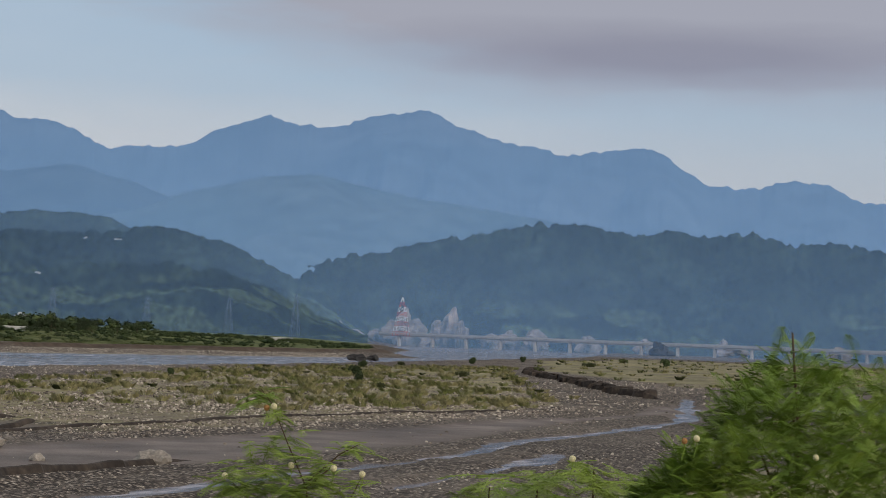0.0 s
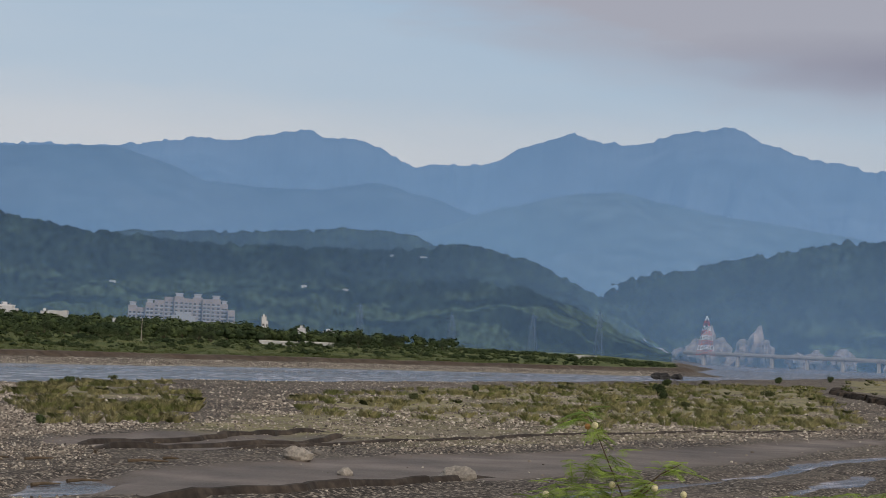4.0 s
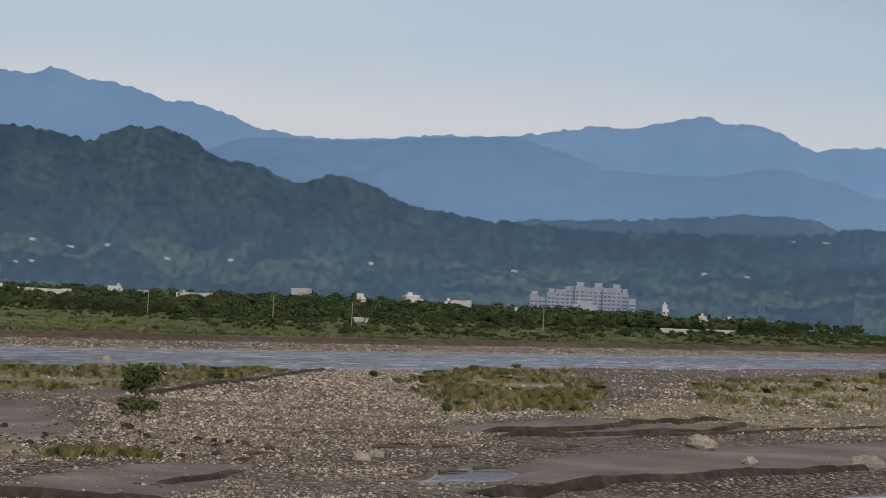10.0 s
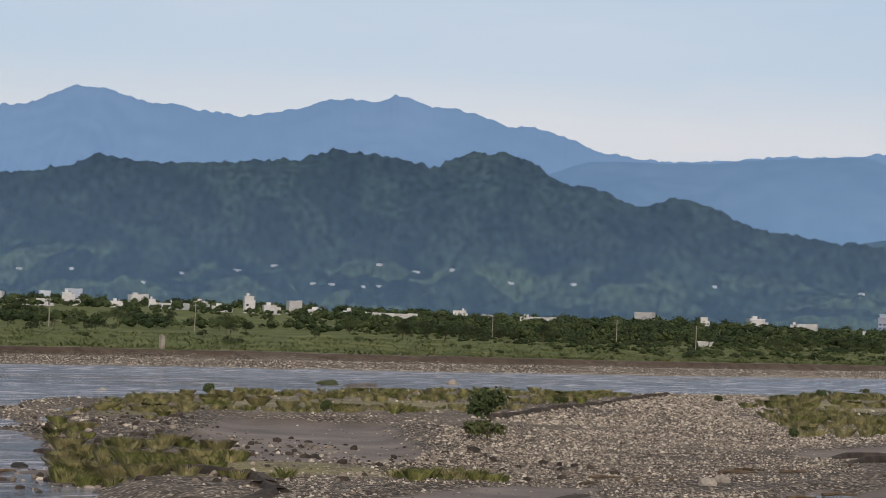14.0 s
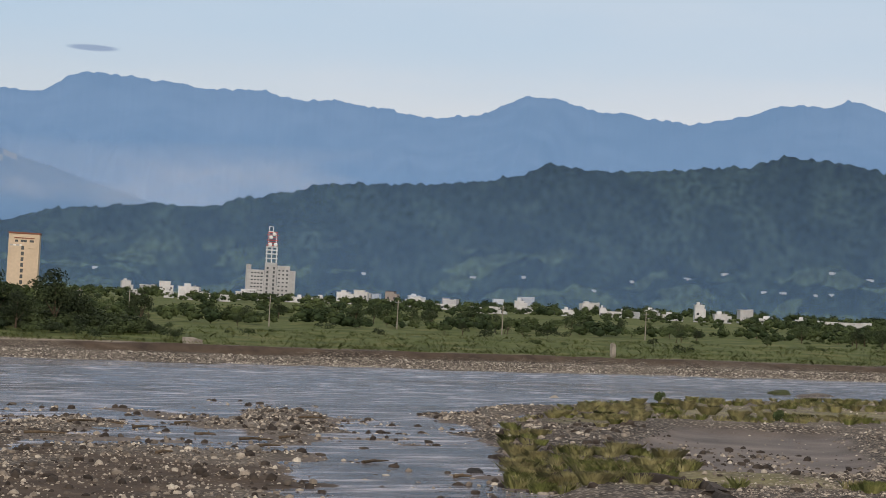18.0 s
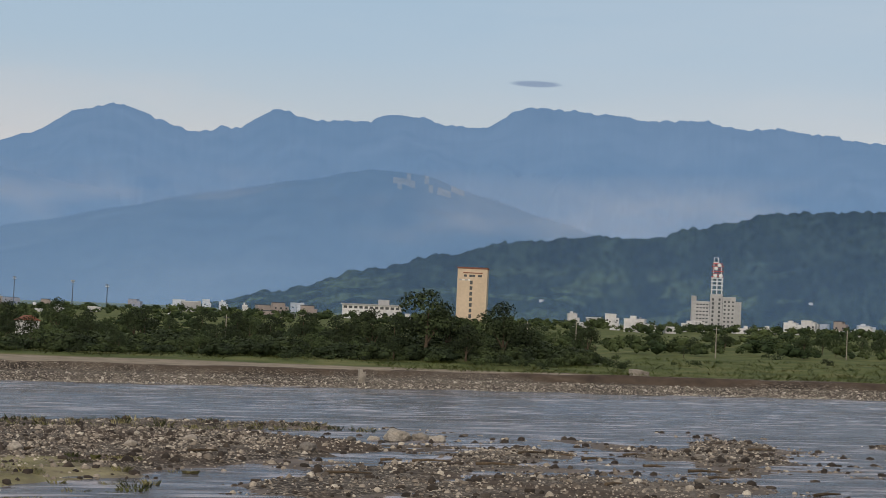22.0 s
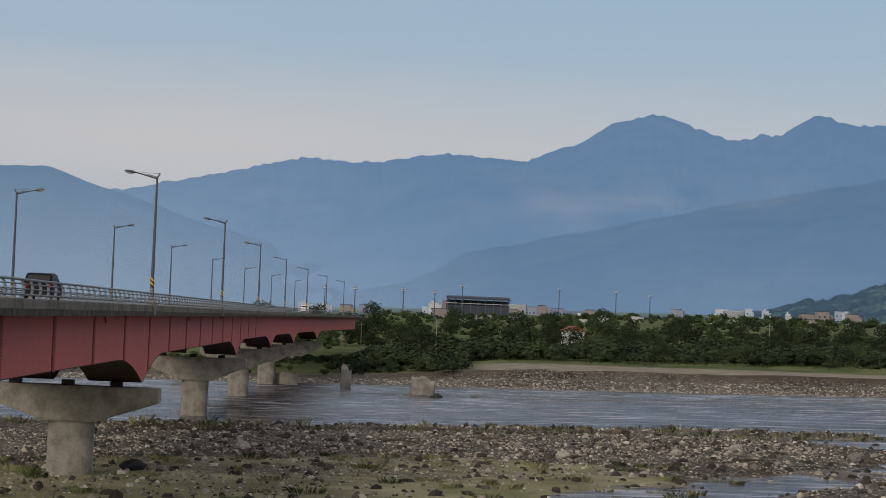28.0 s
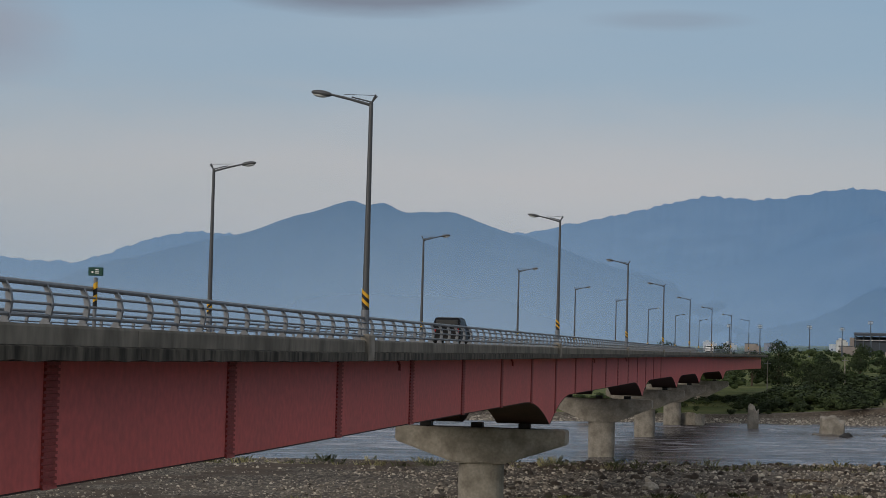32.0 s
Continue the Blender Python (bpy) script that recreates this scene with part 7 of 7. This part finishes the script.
# the rest of the grass, joined
groups = {"reed": [], "reed_green": [], "bush_dark": [], "terrace_grass": []}
for poly, n, mix in ((GRASS_A, 900, ("reed", "reed", "reed_green")), (GRASS_B, 210, ("reed", "reed", "reed_green")), (GRASS_C, 340, ("reed", "reed", "reed_green")), (GRASS_E, 420, ("reed_green", "reed", "bush_dark")), (GRASS_F, 190, ("reed_green", "reed", "bush_dark")), (GRASS_D, 170, ("reed", "reed_green"))):
    pts = np.array(scatter_in(poly, n, rng))
    zs = land(pts[:, 0], pts[:, 1])[0]
    for (x, y), z in zip(pts, zs):
        far_off = max(1.0, math.hypot(x, y) / 260)
        V, F = tuft_blades(rng, int(110 / far_off ** 0.5) + 20, rng.uniform(0.5, 1.0) * (0.7 if poly is GRASS_F else 1.0 if poly in (GRASS_C, GRASS_D) else 1.35), rng.uniform(0.8, 1.7) * (1.0 if poly in (GRASS_C, GRASS_D) else 1.4))
        groups[mix[rng.integers(len(mix))]].append((V + np.array([x, y, z]), F))
# the terrace's long grass and the strip along the near shore
xs = rng.uniform(-40, 900, 5200)
ys = far_shore(xs) + 20 + 90 * rng.random(5200) ** 1.4
okk = (xs > 130) | (ys > far_shore(xs) + 45)
zs = land(xs, ys)[0]
for x, y, z in zip(xs[okk], ys[okk], zs[okk]):
    V, F = tuft_blades(rng, 9, rng.uniform(0.5, 1.2), 2.4)
    V[:, :2] *= 1.7
    groups["terrace_grass" if rng.random() < 0.75 else "bush_dark"].append((V + np.array([x, y, z]), F))
xs = rng.uniform(-90, 70, 260)
ys = 252 + 0.12 * xs + rng.normal(size=260) * 3.0
zs = land(xs, ys)[0]
for x, y, z in zip(xs, ys, zs):
    V, F = tuft_blades(rng, 26, rng.uniform(0.4, 1.1), 1.3)
    groups["reed" if rng.random() < 0.5 else "bush_dark"].append((V + np.array([x, y, z]), F))
for key, items in groups.items():
    off, VV, FF = 0, [], []
    for V, F in items:
        VV.append(V)
        FF.append(F + off)
        off += len(V)
    tagged(new("grass", fast_mesh("grass", np.concatenate(VV), np.concatenate(FF), M[key])), {"reed": "straw-coloured river grass on the gravel bars", "reed_green": "green long grass on bars and banks", "bush_dark": "dark weeds among the grass", "terrace_grass": "long green grass on the far terrace"}[key], "grass", kind="stuff")

# single shrubs on the bars
BUSHES = [make_shrub(2.2, 1.1, 1000, M["leaf_mid"], 31, "upright green bush on the gravel bar", "bush", "bushes on the gravel bars", 0.13), make_shrub(1.5, 1.3, 700, M["bush_dark"], 32, "round dark green bush on the gravel bar", "bush", "bushes on the gravel bars", 0.12)]
for k, x, y, s in ((0, 168, 187, 1.9), (1, 147, 164, 1.5), (0, 164, 213, 0.8), (1, 286, 258, 0.9), (1, 366, 289, 0.9), (0, 320, 262, 0.9), (1, 410, 175, 1.1), (0, 455, 200, 1.2), (0, 520, 230, 1.3), (1, 505, 250, 1.1), (0, 640, 280, 1.4), (1, 720, 300, 1.4), (0, 200, 168, 0.7), (1, 230, 240, 0.8), (0, 180, 262, 0.8), (1, 700, 240, 1.5), (0, 820, 310, 1.6), (1, 880, 280, 1.7), (0, 940, 330, 1.6), (1, 560, 215, 1.2), (0, 1000, 280, 2.0), (1, 1100, 330, 2.0), (0, 430, 235, 1.0), (1, 350, 205, 0.9)):
    place(BUSHES[k], x, y, s)
for proto in BUSHES:
    for o in (*proto.children_recursive, proto):
        bpy.data.objects.remove(o)


# ---- stones ----
def stone_material(name, ramp_stops):
    m = mat(name, (0.2, 0.18, 0.16), 0.9, grain=5, grain_amt=0.25, bump=0.03)
    t = m.node_tree
    g = t.nodes.new("ShaderNodeNewGeometry")
    r = t.nodes.new("ShaderNodeValToRGB")
    r.color_ramp.elements[0].color, r.color_ramp.elements[1].color = (*ramp_stops[0], 1), (*ramp_stops[-1], 1)
    for i, c in enumerate(ramp_stops[1:-1]):
        r.color_ramp.elements.new((i + 1) / (len(ramp_stops) - 1)).color = (*c, 1)
    t.links.new(g.outputs["Random Per Island"], r.inputs[0])
    for n in t.nodes:
        if n.type == "MIX" and n.blend_type == "MULTIPLY":
            t.links.new(r.outputs[0], n.inputs[6])
    return m


M["cobbles"] = stone_material("cobbles", [(0.055, 0.047, 0.040), (0.165, 0.141, 0.116), (0.265, 0.23, 0.188), (0.37, 0.325, 0.266), (0.60, 0.55, 0.46)])
M["bank_stones"] = stone_material("bank_stones", [(0.15, 0.135, 0.112), (0.27, 0.243, 0.20), (0.38, 0.345, 0.29), (0.55, 0.51, 0.45)])
RING = [k * math.tau / 5 for k in range(5)]
DOME = np.array([(0, 0, 1.0)] + [(0.80 * math.cos(a), 0.80 * math.sin(a), 0.55) for a in RING] + [(0.98 * math.cos(a + 0.63), 0.98 * math.sin(a + 0.63), -0.35) for a in RING])
DOME_FACES = np.array([(0, 1 + k, 1 + (k + 1) % 5) for k in range(5)] + [(1 + k, 6 + k, 1 + (k + 1) % 5) for k in range(5)] + [(1 + (k + 1) % 5, 6 + k, 6 + (k + 1) % 5) for k in range(5)])


def stones(name, x, y, size, material, label, rng, sink=0.25):
    n = len(x)
    z = land(x, y)[0]
    keep = z > water_level(x) - 0.18
    x, y, z, size = x[keep], y[keep], z[keep], size[keep]
    n = len(x)
    P = DOME[None] * (1 + 0.18 * rng.normal(size=(n, 11, 1)))
    P = P * np.stack([rng.uniform(0.8, 1.35, n), rng.uniform(0.7, 1.1, n), rng.uniform(0.5, 0.95, n)], -1)[:, None]
    a = rng.uniform(0, math.tau, n)
    c, s = np.cos(a)[:, None], np.sin(a)[:, None]
    P = np.stack([P[..., 0] * c - P[..., 1] * s, P[..., 0] * s + P[..., 1] * c, P[..., 2]], -1) * size[:, None, None]
    P = P + np.stack([x, y, z + size * sink], -1)[:, None]
    F = (DOME_FACES[None] + 11 * np.arange(n)[:, None, None]).reshape(-1, 3)
    return tagged(new(name, fast_mesh(name, P.reshape(-1, 3), F, material)), label, "stones", kind="stuff")


def sizes(n, rng, lo, hi, p=3.0):
    return lo + (hi - lo) * rng.random(n) ** p


rng = np.random.default_rng(15)
# cobbles over the bars, thickest on the old channel and the stony banks
bx, by = [], []
for poly, n in ((FAN, 40000), (BAR_MAIN[:9] + [(520, 90)] + BAR_MAIN[14:], 20000), (BARS[3][0], 12000), ([(-40, 118), (-40, 246), (44, 248), (46, 190), (12, 120)], 9000), (GRASS_G + [], 9000), ([(262, 178), (330, 222), (470, 262), (560, 240), (470, 165), (400, 122), (335, 114)], 9000), ([(84, 88), (76, 108), (98, 126), (140, 124), (120, 106), (112, 93), (98, 89)], 5000), (BARS[1][0], 2600), (BARS[0][0], 1400), (BARS[2][0], 900), (BARS[5][0], 900), (BARS[6][0], 900), (BARS[4][0], 1500), (BARS[7][0], 2600), ([(95, 124), (160, 205), (170, 200), (150, 165), (118, 132)], 2600)):
    P = np.array(poly, float)
    m = 0
    while m < n:
        x, y = rng.uniform(P[:, 0].min() - 4, min(P[:, 0].max(), 620) + 4, 4000), rng.uniform(P[:, 1].min() - 4, P[:, 1].max() + 4, 4000)
        k = (inside(poly, x, y) > -4) & (fbm(x / 12, y / 12, 3, 71) > rng.uniform(0.2, 0.65, 4000))
        bx.append(x[k])
        by.append(y[k])
        m += k.sum()
bx, by = np.concatenate(bx), np.concatenate(by)
_, g_, s_, e_ = land(bx, by)
kk = rng.random(len(bx)) > np.maximum(s_ * 0.93, g_ * 0.45)
bx, by = bx[kk], by[kk]
stones("cobble_field", bx, by, sizes(len(bx), rng, 0.06, 0.21, 3.0) * np.clip(np.hypot(bx, by) / 230, 0.75, 1.5), M["cobbles"], "grey and pale river cobbles on the bars", rng)
x = rng.uniform(-60, 1000, 24000)
y = far_shore(x) + rng.uniform(-1, 13, 24000)
stones("bank_stones", x, y, sizes(24000, rng, 0.10, 0.34, 3.0), M["bank_stones"], "pale ochre stones along the far waterline", rng)
x = rng.uniform(-30, 130, 7000)
y = rng.uniform(125, 275, 7000)
stones("shoal_stones", x, y, sizes(7000, rng, 0.10, 0.40, 3.5), M["cobbles"], "wet dark stones in the shallows", rng, 0.15)


x = rng.uniform(-30, 135, 3500)
y = rng.uniform(125, 275, 3500)
stones("river_debris", x, y, sizes(3500, rng, 0.12, 0.55, 3.0), M["earth_dark"], "dark sodden clods and debris on the shoals", rng, 0.1)


def boulder(name, x, y, size, material, label, seed, flat=0.7, dz=0.0, rough=0.35):
    bm = bmesh.new()
    bmesh.ops.create_icosphere(bm, subdivisions=3, radius=1.0)
    s = Vector((seed * 3.1, seed * 1.7, seed))
    for v in bm.verts:
        v.co *= 1 + rough * noise.noise(v.co * 1.1 + s) + rough * 0.5 * noise.noise(v.co * 2.7 + s)
        v.co.z *= flat
    bmesh.ops.scale(bm, vec=size, verts=bm.verts)
    me = bpy.data.meshes.new(name)
    bm.to_mesh(me)
    bm.free()
    me.materials.append(material)
    ob = tagged(new(name, me), label, "rock", "boulders in the riverbed")
    ob.matrix_basis = pose(x, y, gz(x, y) + size[2] * 0.25 + dz, 0, 0, seed * 47)
    return ob


for i, (x, y, s, m) in enumerate(((67, 239, 1.5, "stone_pale"), (69.5, 238, 1.0, "stone_pale"), (71, 236, 0.8, "stone_pale"), (64.5, 240, 0.7, "stone_pale"), (172, 113, 1.25, "stone_pale"), (164, 91, 1.4, "stone_pale"), (116, 142, 0.75, "stone_pale"), (32, 209, 0.6, "stone_pale"), (49, 207, 0.8, "stone_grey"), (86, 151, 0.6, "rock_dark"), (184, 298, 0.8, "stone_pale"), (298, 344, 1.3, "stone_pale"), (130, 118, 0.7, "stone_pale"), (134, 120, 0.6, "stone_pale"), (40, 222, 0.6, "stone_pale"), (58, 225, 0.5, "stone_grey"), (20, 200, 0.7, "stone_pale"), (15, 375, 1.2, "rock_dark"), (22, 382, 0.8, "stone_grey"), (-17, 172, 0.9, "rock_dark"), (-10, 205, 0.7, "stone_pale"), (-6, 190, 0.6, "stone_grey"), (75, 170, 0.6, "stone_grey"), (90, 205, 0.6, "stone_grey"), (160, 100, 0.6, "stone_pale"), (180, 116, 0.5, "stone_grey"))):
    boulder("boulder", x, y, (s * 1.2, s, s), M[m], "pale rounded boulder in the riverbed" if "pale" in m else "dark wet boulder in the riverbed", i + 1)
boulder("river_rock", 258, 335, (3.6, 2.0, 1.2), M["bush_dark"], "low weed-grown rock shoal in the river", 40, 0.8)
boulder("river_rock", 880, 388, (3.6, 2.6, 2.6), M["rock_dark"], "jagged dark rock standing in the river", 41, 0.8, 0.4, 0.9)
boulder("river_rock", 905, 391, (2.2, 2.2, 2.0), M["rock_dark"], "small dark rock beside a larger one", 42, 1.0, 0.5, 0.6)
boulder("rock_island", 2030, 574, (12, 8, 9.5), M["rock_dark"], "steep dark rock outcrop by the far bridge", 43, 1.0, 2.0, 0.55)
boulder("rock_island", 2085, 582, (9, 6, 4), M["rock_dark"], "low dark rock beside the outcrop", 44, 1.0, 1.0, 0.5)

# driftwood on the bars
for k in range(34):
    b = rnd.choice(((60, 165, 30, 25), (95, 205, 20, 25), (30, 215, 30, 25), (170, 138, 25, 10), (140, 118, 25, 10), (67, 205, 12, 14)))
    x, y = b[0] + rnd.uniform(-1, 1) * b[2], b[1] + rnd.uniform(-1, 1) * b[3]
    L = rnd.uniform(1.2, 4.2)
    bm = tube(bmesh.new(), [(-L / 2, 0, 0.05), (-L * 0.1, rnd.uniform(-0.2, 0.2), 0.14), (L / 2, rnd.uniform(-0.3, 0.3), 0.10)], [0.16, 0.13, 0.06], 7)
    tube(bm, [(0, 0, 0.12), (L * 0.2, 0.5, 0.35)], [0.07, 0.03], 5)
    me = bpy.data.meshes.new("driftwood_log")
    bm.to_mesh(me)
    bm.free()
    me.materials.append(M["driftwood"])
    ob = tagged(new("driftwood_log", me), "dark wet driftwood log on the gravel", "driftwood", "driftwood on the bars")
    ob.matrix_basis = pose(x, y, max(gz(x, y), FALL * x) + 0.05, 0, 0, rnd.uniform(-40, 40))


# ---- the bushes beside the camera ----
def frond(rng, length, pinnae, leaflets):
    """A feathery twice-divided leaf along +x, drooping at the tip; returns leaflet quads and its ribs."""
    V, F, ribs = [], [], []
    for i in range(pinnae):
        f = 0.18 + 0.82 * i / (pinnae - 1)
        cx, cz = length * f, -0.22 * length * f * f
        pl = length * 0.42 * math.sin(math.pi * (0.22 + 0.7 * f)) + 0.01
        for sd in (-1, 1):
            ang = radians(62 - 22 * f)
            d = np.array([math.cos(ang), sd * math.sin(ang), -0.18])
            ribs.append(((cx, 0, cz), tuple(np.array([cx, 0, cz]) + d * pl)))
            side = np.array([-d[1], d[0], 0.0])
            side /= np.linalg.norm(side)
            for j in range(leaflets):
                g = (j + 0.6) / leaflets
                p = np.array([cx, 0, cz - 0.10 * pl * g * g]) + d * pl * g
                w = 0.012 * (1.15 - 0.5 * g)
                for s2 in (-1, 1):
                    dirn = side * s2 * 0.9 + d * 0.35 + np.array([0, 0, rng.normal() * 0.25])
                    q = p + dirn * w
                    tdir = d * 0.0028
                    k = len(V)
                    V += [p - tdir, (p + q) / 2 - tdir * 1.6 + [0, 0, 0.001], q, (p + q) / 2 + tdir * 1.6]
                    F.append((k, k + 1, k + 2, k + 3))
    return np.array(V), np.array(F), ribs


rngf = np.random.default_rng(4)
FRONDS = [frond(rngf, L, 8, 6) for L in (0.19, 0.23, 0.16)]


def feathery_bush(name, label, at, sprays, flowers, stems, material, seed, thick=0.012):
    """sprays: (x, y, z, yaw, pitch, size) of leaves; flowers: (x, y, z, brown); stems: lines of points. Places from the bush's foot."""
    t = thing(name, at, label, "bush")
    for line in stems:
        part("stem", tube(bmesh.new(), line, [thick * (1.2 - 0.9 * i / (len(line) - 1)) for i in range(len(line))], 6), M["stalk"], t)
    VV, FF, off = [], [], 0
    rib = bmesh.new()
    for i, (x, y, z, yaw, pitch, s) in enumerate(sprays):
        V, F, ribs = FRONDS[i % 3]
        m = np.array(pose(x, y, z, 0, pitch, yaw) @ Matrix.Diagonal((s, s, s, 1)))
        W = V @ m[:3, :3].T + m[:3, 3]
        VV.append(W)
        FF.append(F + off)
        off += len(W)
        L = (0.19, 0.23, 0.16)[i % 3]
        pts = [Vector((L * f, 0, -0.22 * L * f * f)) for f in (0, 0.4, 0.75, 1)]
        mm = pose(x, y, z, 0, pitch, yaw) @ Matrix.Diagonal((s, s, s, 1))
        tube(rib, [mm @ p for p in pts], [0.002, 0.0018, 0.0013, 0.0008], 4)
    part("leaves", fast_mesh("leaves", np.concatenate(VV), np.concatenate(FF), material), None, t)
    tagged(part("leaf_stalk", rib, M["leaf_near"], t), "thin green leaf stalks", kind="stuff")
    for x, y, z, brown in flowers:
        bm = bmesh.new()
        bmesh.ops.create_icosphere(bm, subdivisions=3, radius=0.011 if brown else 0.0125)
        for v in bm.verts:
            v.co *= 1 + 0.10 * noise.noise(v.co * 900)
        bmesh.ops.translate(bm, vec=(x, y, z), verts=bm.verts)
        part("flower_head", bm, M["flower_brown"] if brown else M["flower"], t, "brown withered flower ball" if brown else "cream round flower ball")
        part("flower_stalk", tube(bmesh.new(), [(x, y, z), (x + 0.005, y, z - 0.03), (x, y + 0.01, z - 0.07)], 0.0018, 5), M["leaf_near"], t)
    return t


def near(b, el, r):
    """A place at a bearing, a rise and a distance from where the camera turns."""
    x, y = polar(b, r + REACH)
    return Vector((x, y, EYE + r * math.tan(radians(el))))


rb = random.Random(8)
# the large bush: its crown stands up in domes
foot = Vector((*polar(78.2, 9.6), 0))
foot.z = gz(foot.x, foot.y)
crown = [(77.3, -0.35, 9.0, 0.22), (78.6, -0.95, 9.2, 0.28), (76.4, -1.35, 8.8, 0.20), (79.8, -1.3, 9.4, 0.30), (75.2, -2.6, 8.5, 0.16), (77.2, -1.8, 8.6, 0.28), (78.8, -2.2, 8.6, 0.30), (80.4, -2.0, 9.0, 0.32), (76.4, -2.9, 8.4, 0.22), (78.0, -3.4, 8.4, 0.28), (79.8, -3.4, 8.6, 0.30), (74.7, -3.2, 8.4, 0.15), (73.9, -3.8, 8.5, 0.15), (81.4, -1.2, 9.4, 0.32)]
sprays = []
for b, el, r, s in crown:
    c = near(b, el, r)
    for k in range(280):
        d = Vector((rb.gauss(0, 1), rb.gauss(0, 1), abs(rb.gauss(0, 0.8)) - 0.15)).normalized()
        p = c + d * s * rb.uniform(0.55, 1.0) - foot
        yaw = math.degrees(math.atan2(d.y, d.x)) + rb.uniform(-110, 110)
        sprays.append((p.x, p.y, p.z, yaw, -40 * d.z + rb.uniform(-45, 40), rb.uniform(0.28, 0.52)))
tipp = near(77.25, 1.35, 9.0) - foot
for k in range(5):
    sprays.append((tipp.x, tipp.y, tipp.z - 0.04 - 0.05 * k, 60 + 130 * k, -20, 0.28 + 0.06 * k))
flowers = [(*(near(b, el, r) - foot), br) for b, el, r, br in ((74.63, -1.63, 8.0, 1), (74.93, -1.55, 8.0, 0), (76.9, -1.0, 8.7, 0), (79.0, -1.1, 8.8, 0), (77.9, -1.9, 8.3, 0))]
mid = near(77.6, -2.6, 9.0) - foot
stems = [[(0, 0, -0.1), tuple(mid * 0.6), tuple(mid), tuple(tipp)]] + [[(0.03 * k, 0, -0.1), tuple(mid * 0.7), tuple(near(b, el, r) - foot)] for k, (b, el, r, s) in enumerate(crown[:8])]
feathery_bush("feathery_bush", "dense bright green feathery-leaved bush with cream flower balls", foot, sprays, flowers, stems, M["leaf_near"], 1, 0.014)

# the thin sprig with pale flower balls
foot = Vector((*polar(65.6, 8.6), 0))
foot.z = gz(foot.x, foot.y)
P = lambda b, el, r=8.0: near(b, el, r) - foot
spine = [Vector((0, 0, -0.1)), P(65.5, -5.5), P(65.2, -3.3), P(64.7, -2.2), P(64.25, -1.15), P(63.95, -0.75)]
stems = [[tuple(p) for p in spine], [tuple(P(65.2, -3.3)), tuple(P(65.7, -2.85)), tuple(P(65.9, -2.65))], [tuple(P(65.5, -5.0)), tuple(P(66.4, -3.4)), tuple(P(66.6, -2.9))], [tuple(P(65.5, -5.2)), tuple(P(63.8, -3.7)), tuple(P(63.2, -3.1))], [tuple(P(65.2, -3.2)), tuple(P(66.0, -2.4)), tuple(P(66.5, -2.1))]]
sprays = []
for b, el, n in ((64.1, -0.95, 9), (64.3, -1.4, 5), (65.0, -2.4, 8), (66.2, -2.2, 8), (65.6, -2.7, 8), (63.4, -2.8, 8), (64.4, -2.9, 9), (66.4, -3.2, 5), (65.0, -3.4, 20), (63.2, -3.2, 12), (64.0, -2.3, 8), (64.7, -1.9, 6), (63.6, -3.5, 14), (66.2, -3.6, 14), (65.6, -3.1, 12), (64.3, -3.3, 14)):
    for k in range(2 * n):
        p = P(b + rb.uniform(-0.3, 0.3), el + rb.uniform(-0.18, 0.18), rb.uniform(7.85, 8.15))
        sprays.append((p.x, p.y, p.z, rb.uniform(0, 360), rb.uniform(-25, 25), rb.uniform(0.3, 0.52)))
flowers = [(*P(b, el, 7.9), 0) for b, el in ((64.3, -1.21), (65.87, -2.78), (66.59, -2.9), (64.8, -2.75), (63.16, -3.09))] + [(*P(64.12, -1.25, 7.92), 1)]
feathery_bush("feathery_bush", "thin young sprig with feathery leaves and cream flower balls", foot, sprays, flowers, stems, M["leaf_near"], 2, 0.004)

# low leaves along the foot of the view between the two
foot = Vector((*polar(71.0, 9.0), 0))
foot.z = gz(foot.x, foot.y)
sprays = []
for b, el, n in ((69.2, -3.3, 14), (70.2, -2.95, 18), (71.2, -2.75, 20), (72.2, -2.45, 20), (72.7, -2.9, 18), (71.4, -3.4, 18), (70.2, -3.6, 14)):
    for k in range(n):
        p = near(b + rb.uniform(-0.5, 0.5), el + rb.uniform(-0.2, 0.2), rb.uniform(7.8, 8.4)) - foot
        sprays.append((p.x, p.y, p.z, rb.uniform(0, 360), rb.uniform(-15, 25), rb.uniform(0.5, 0.8)))
flowers = [(*(near(71.85, -2.24, 7.9) - foot), 0)]
stems = [[(0, 0, -0.1), tuple(near(b, -3.6, 8.1) - foot), tuple(near(b, el, 8.0) - foot)] for b, el in ((69.8, -3.1), (71.0, -2.8), (72.4, -2.5))]
feathery_bush("feathery_bush", "low green feathery bush at the edge of the bank", foot, sprays, flowers, stems, M["leaf_near"], 3, 0.008)
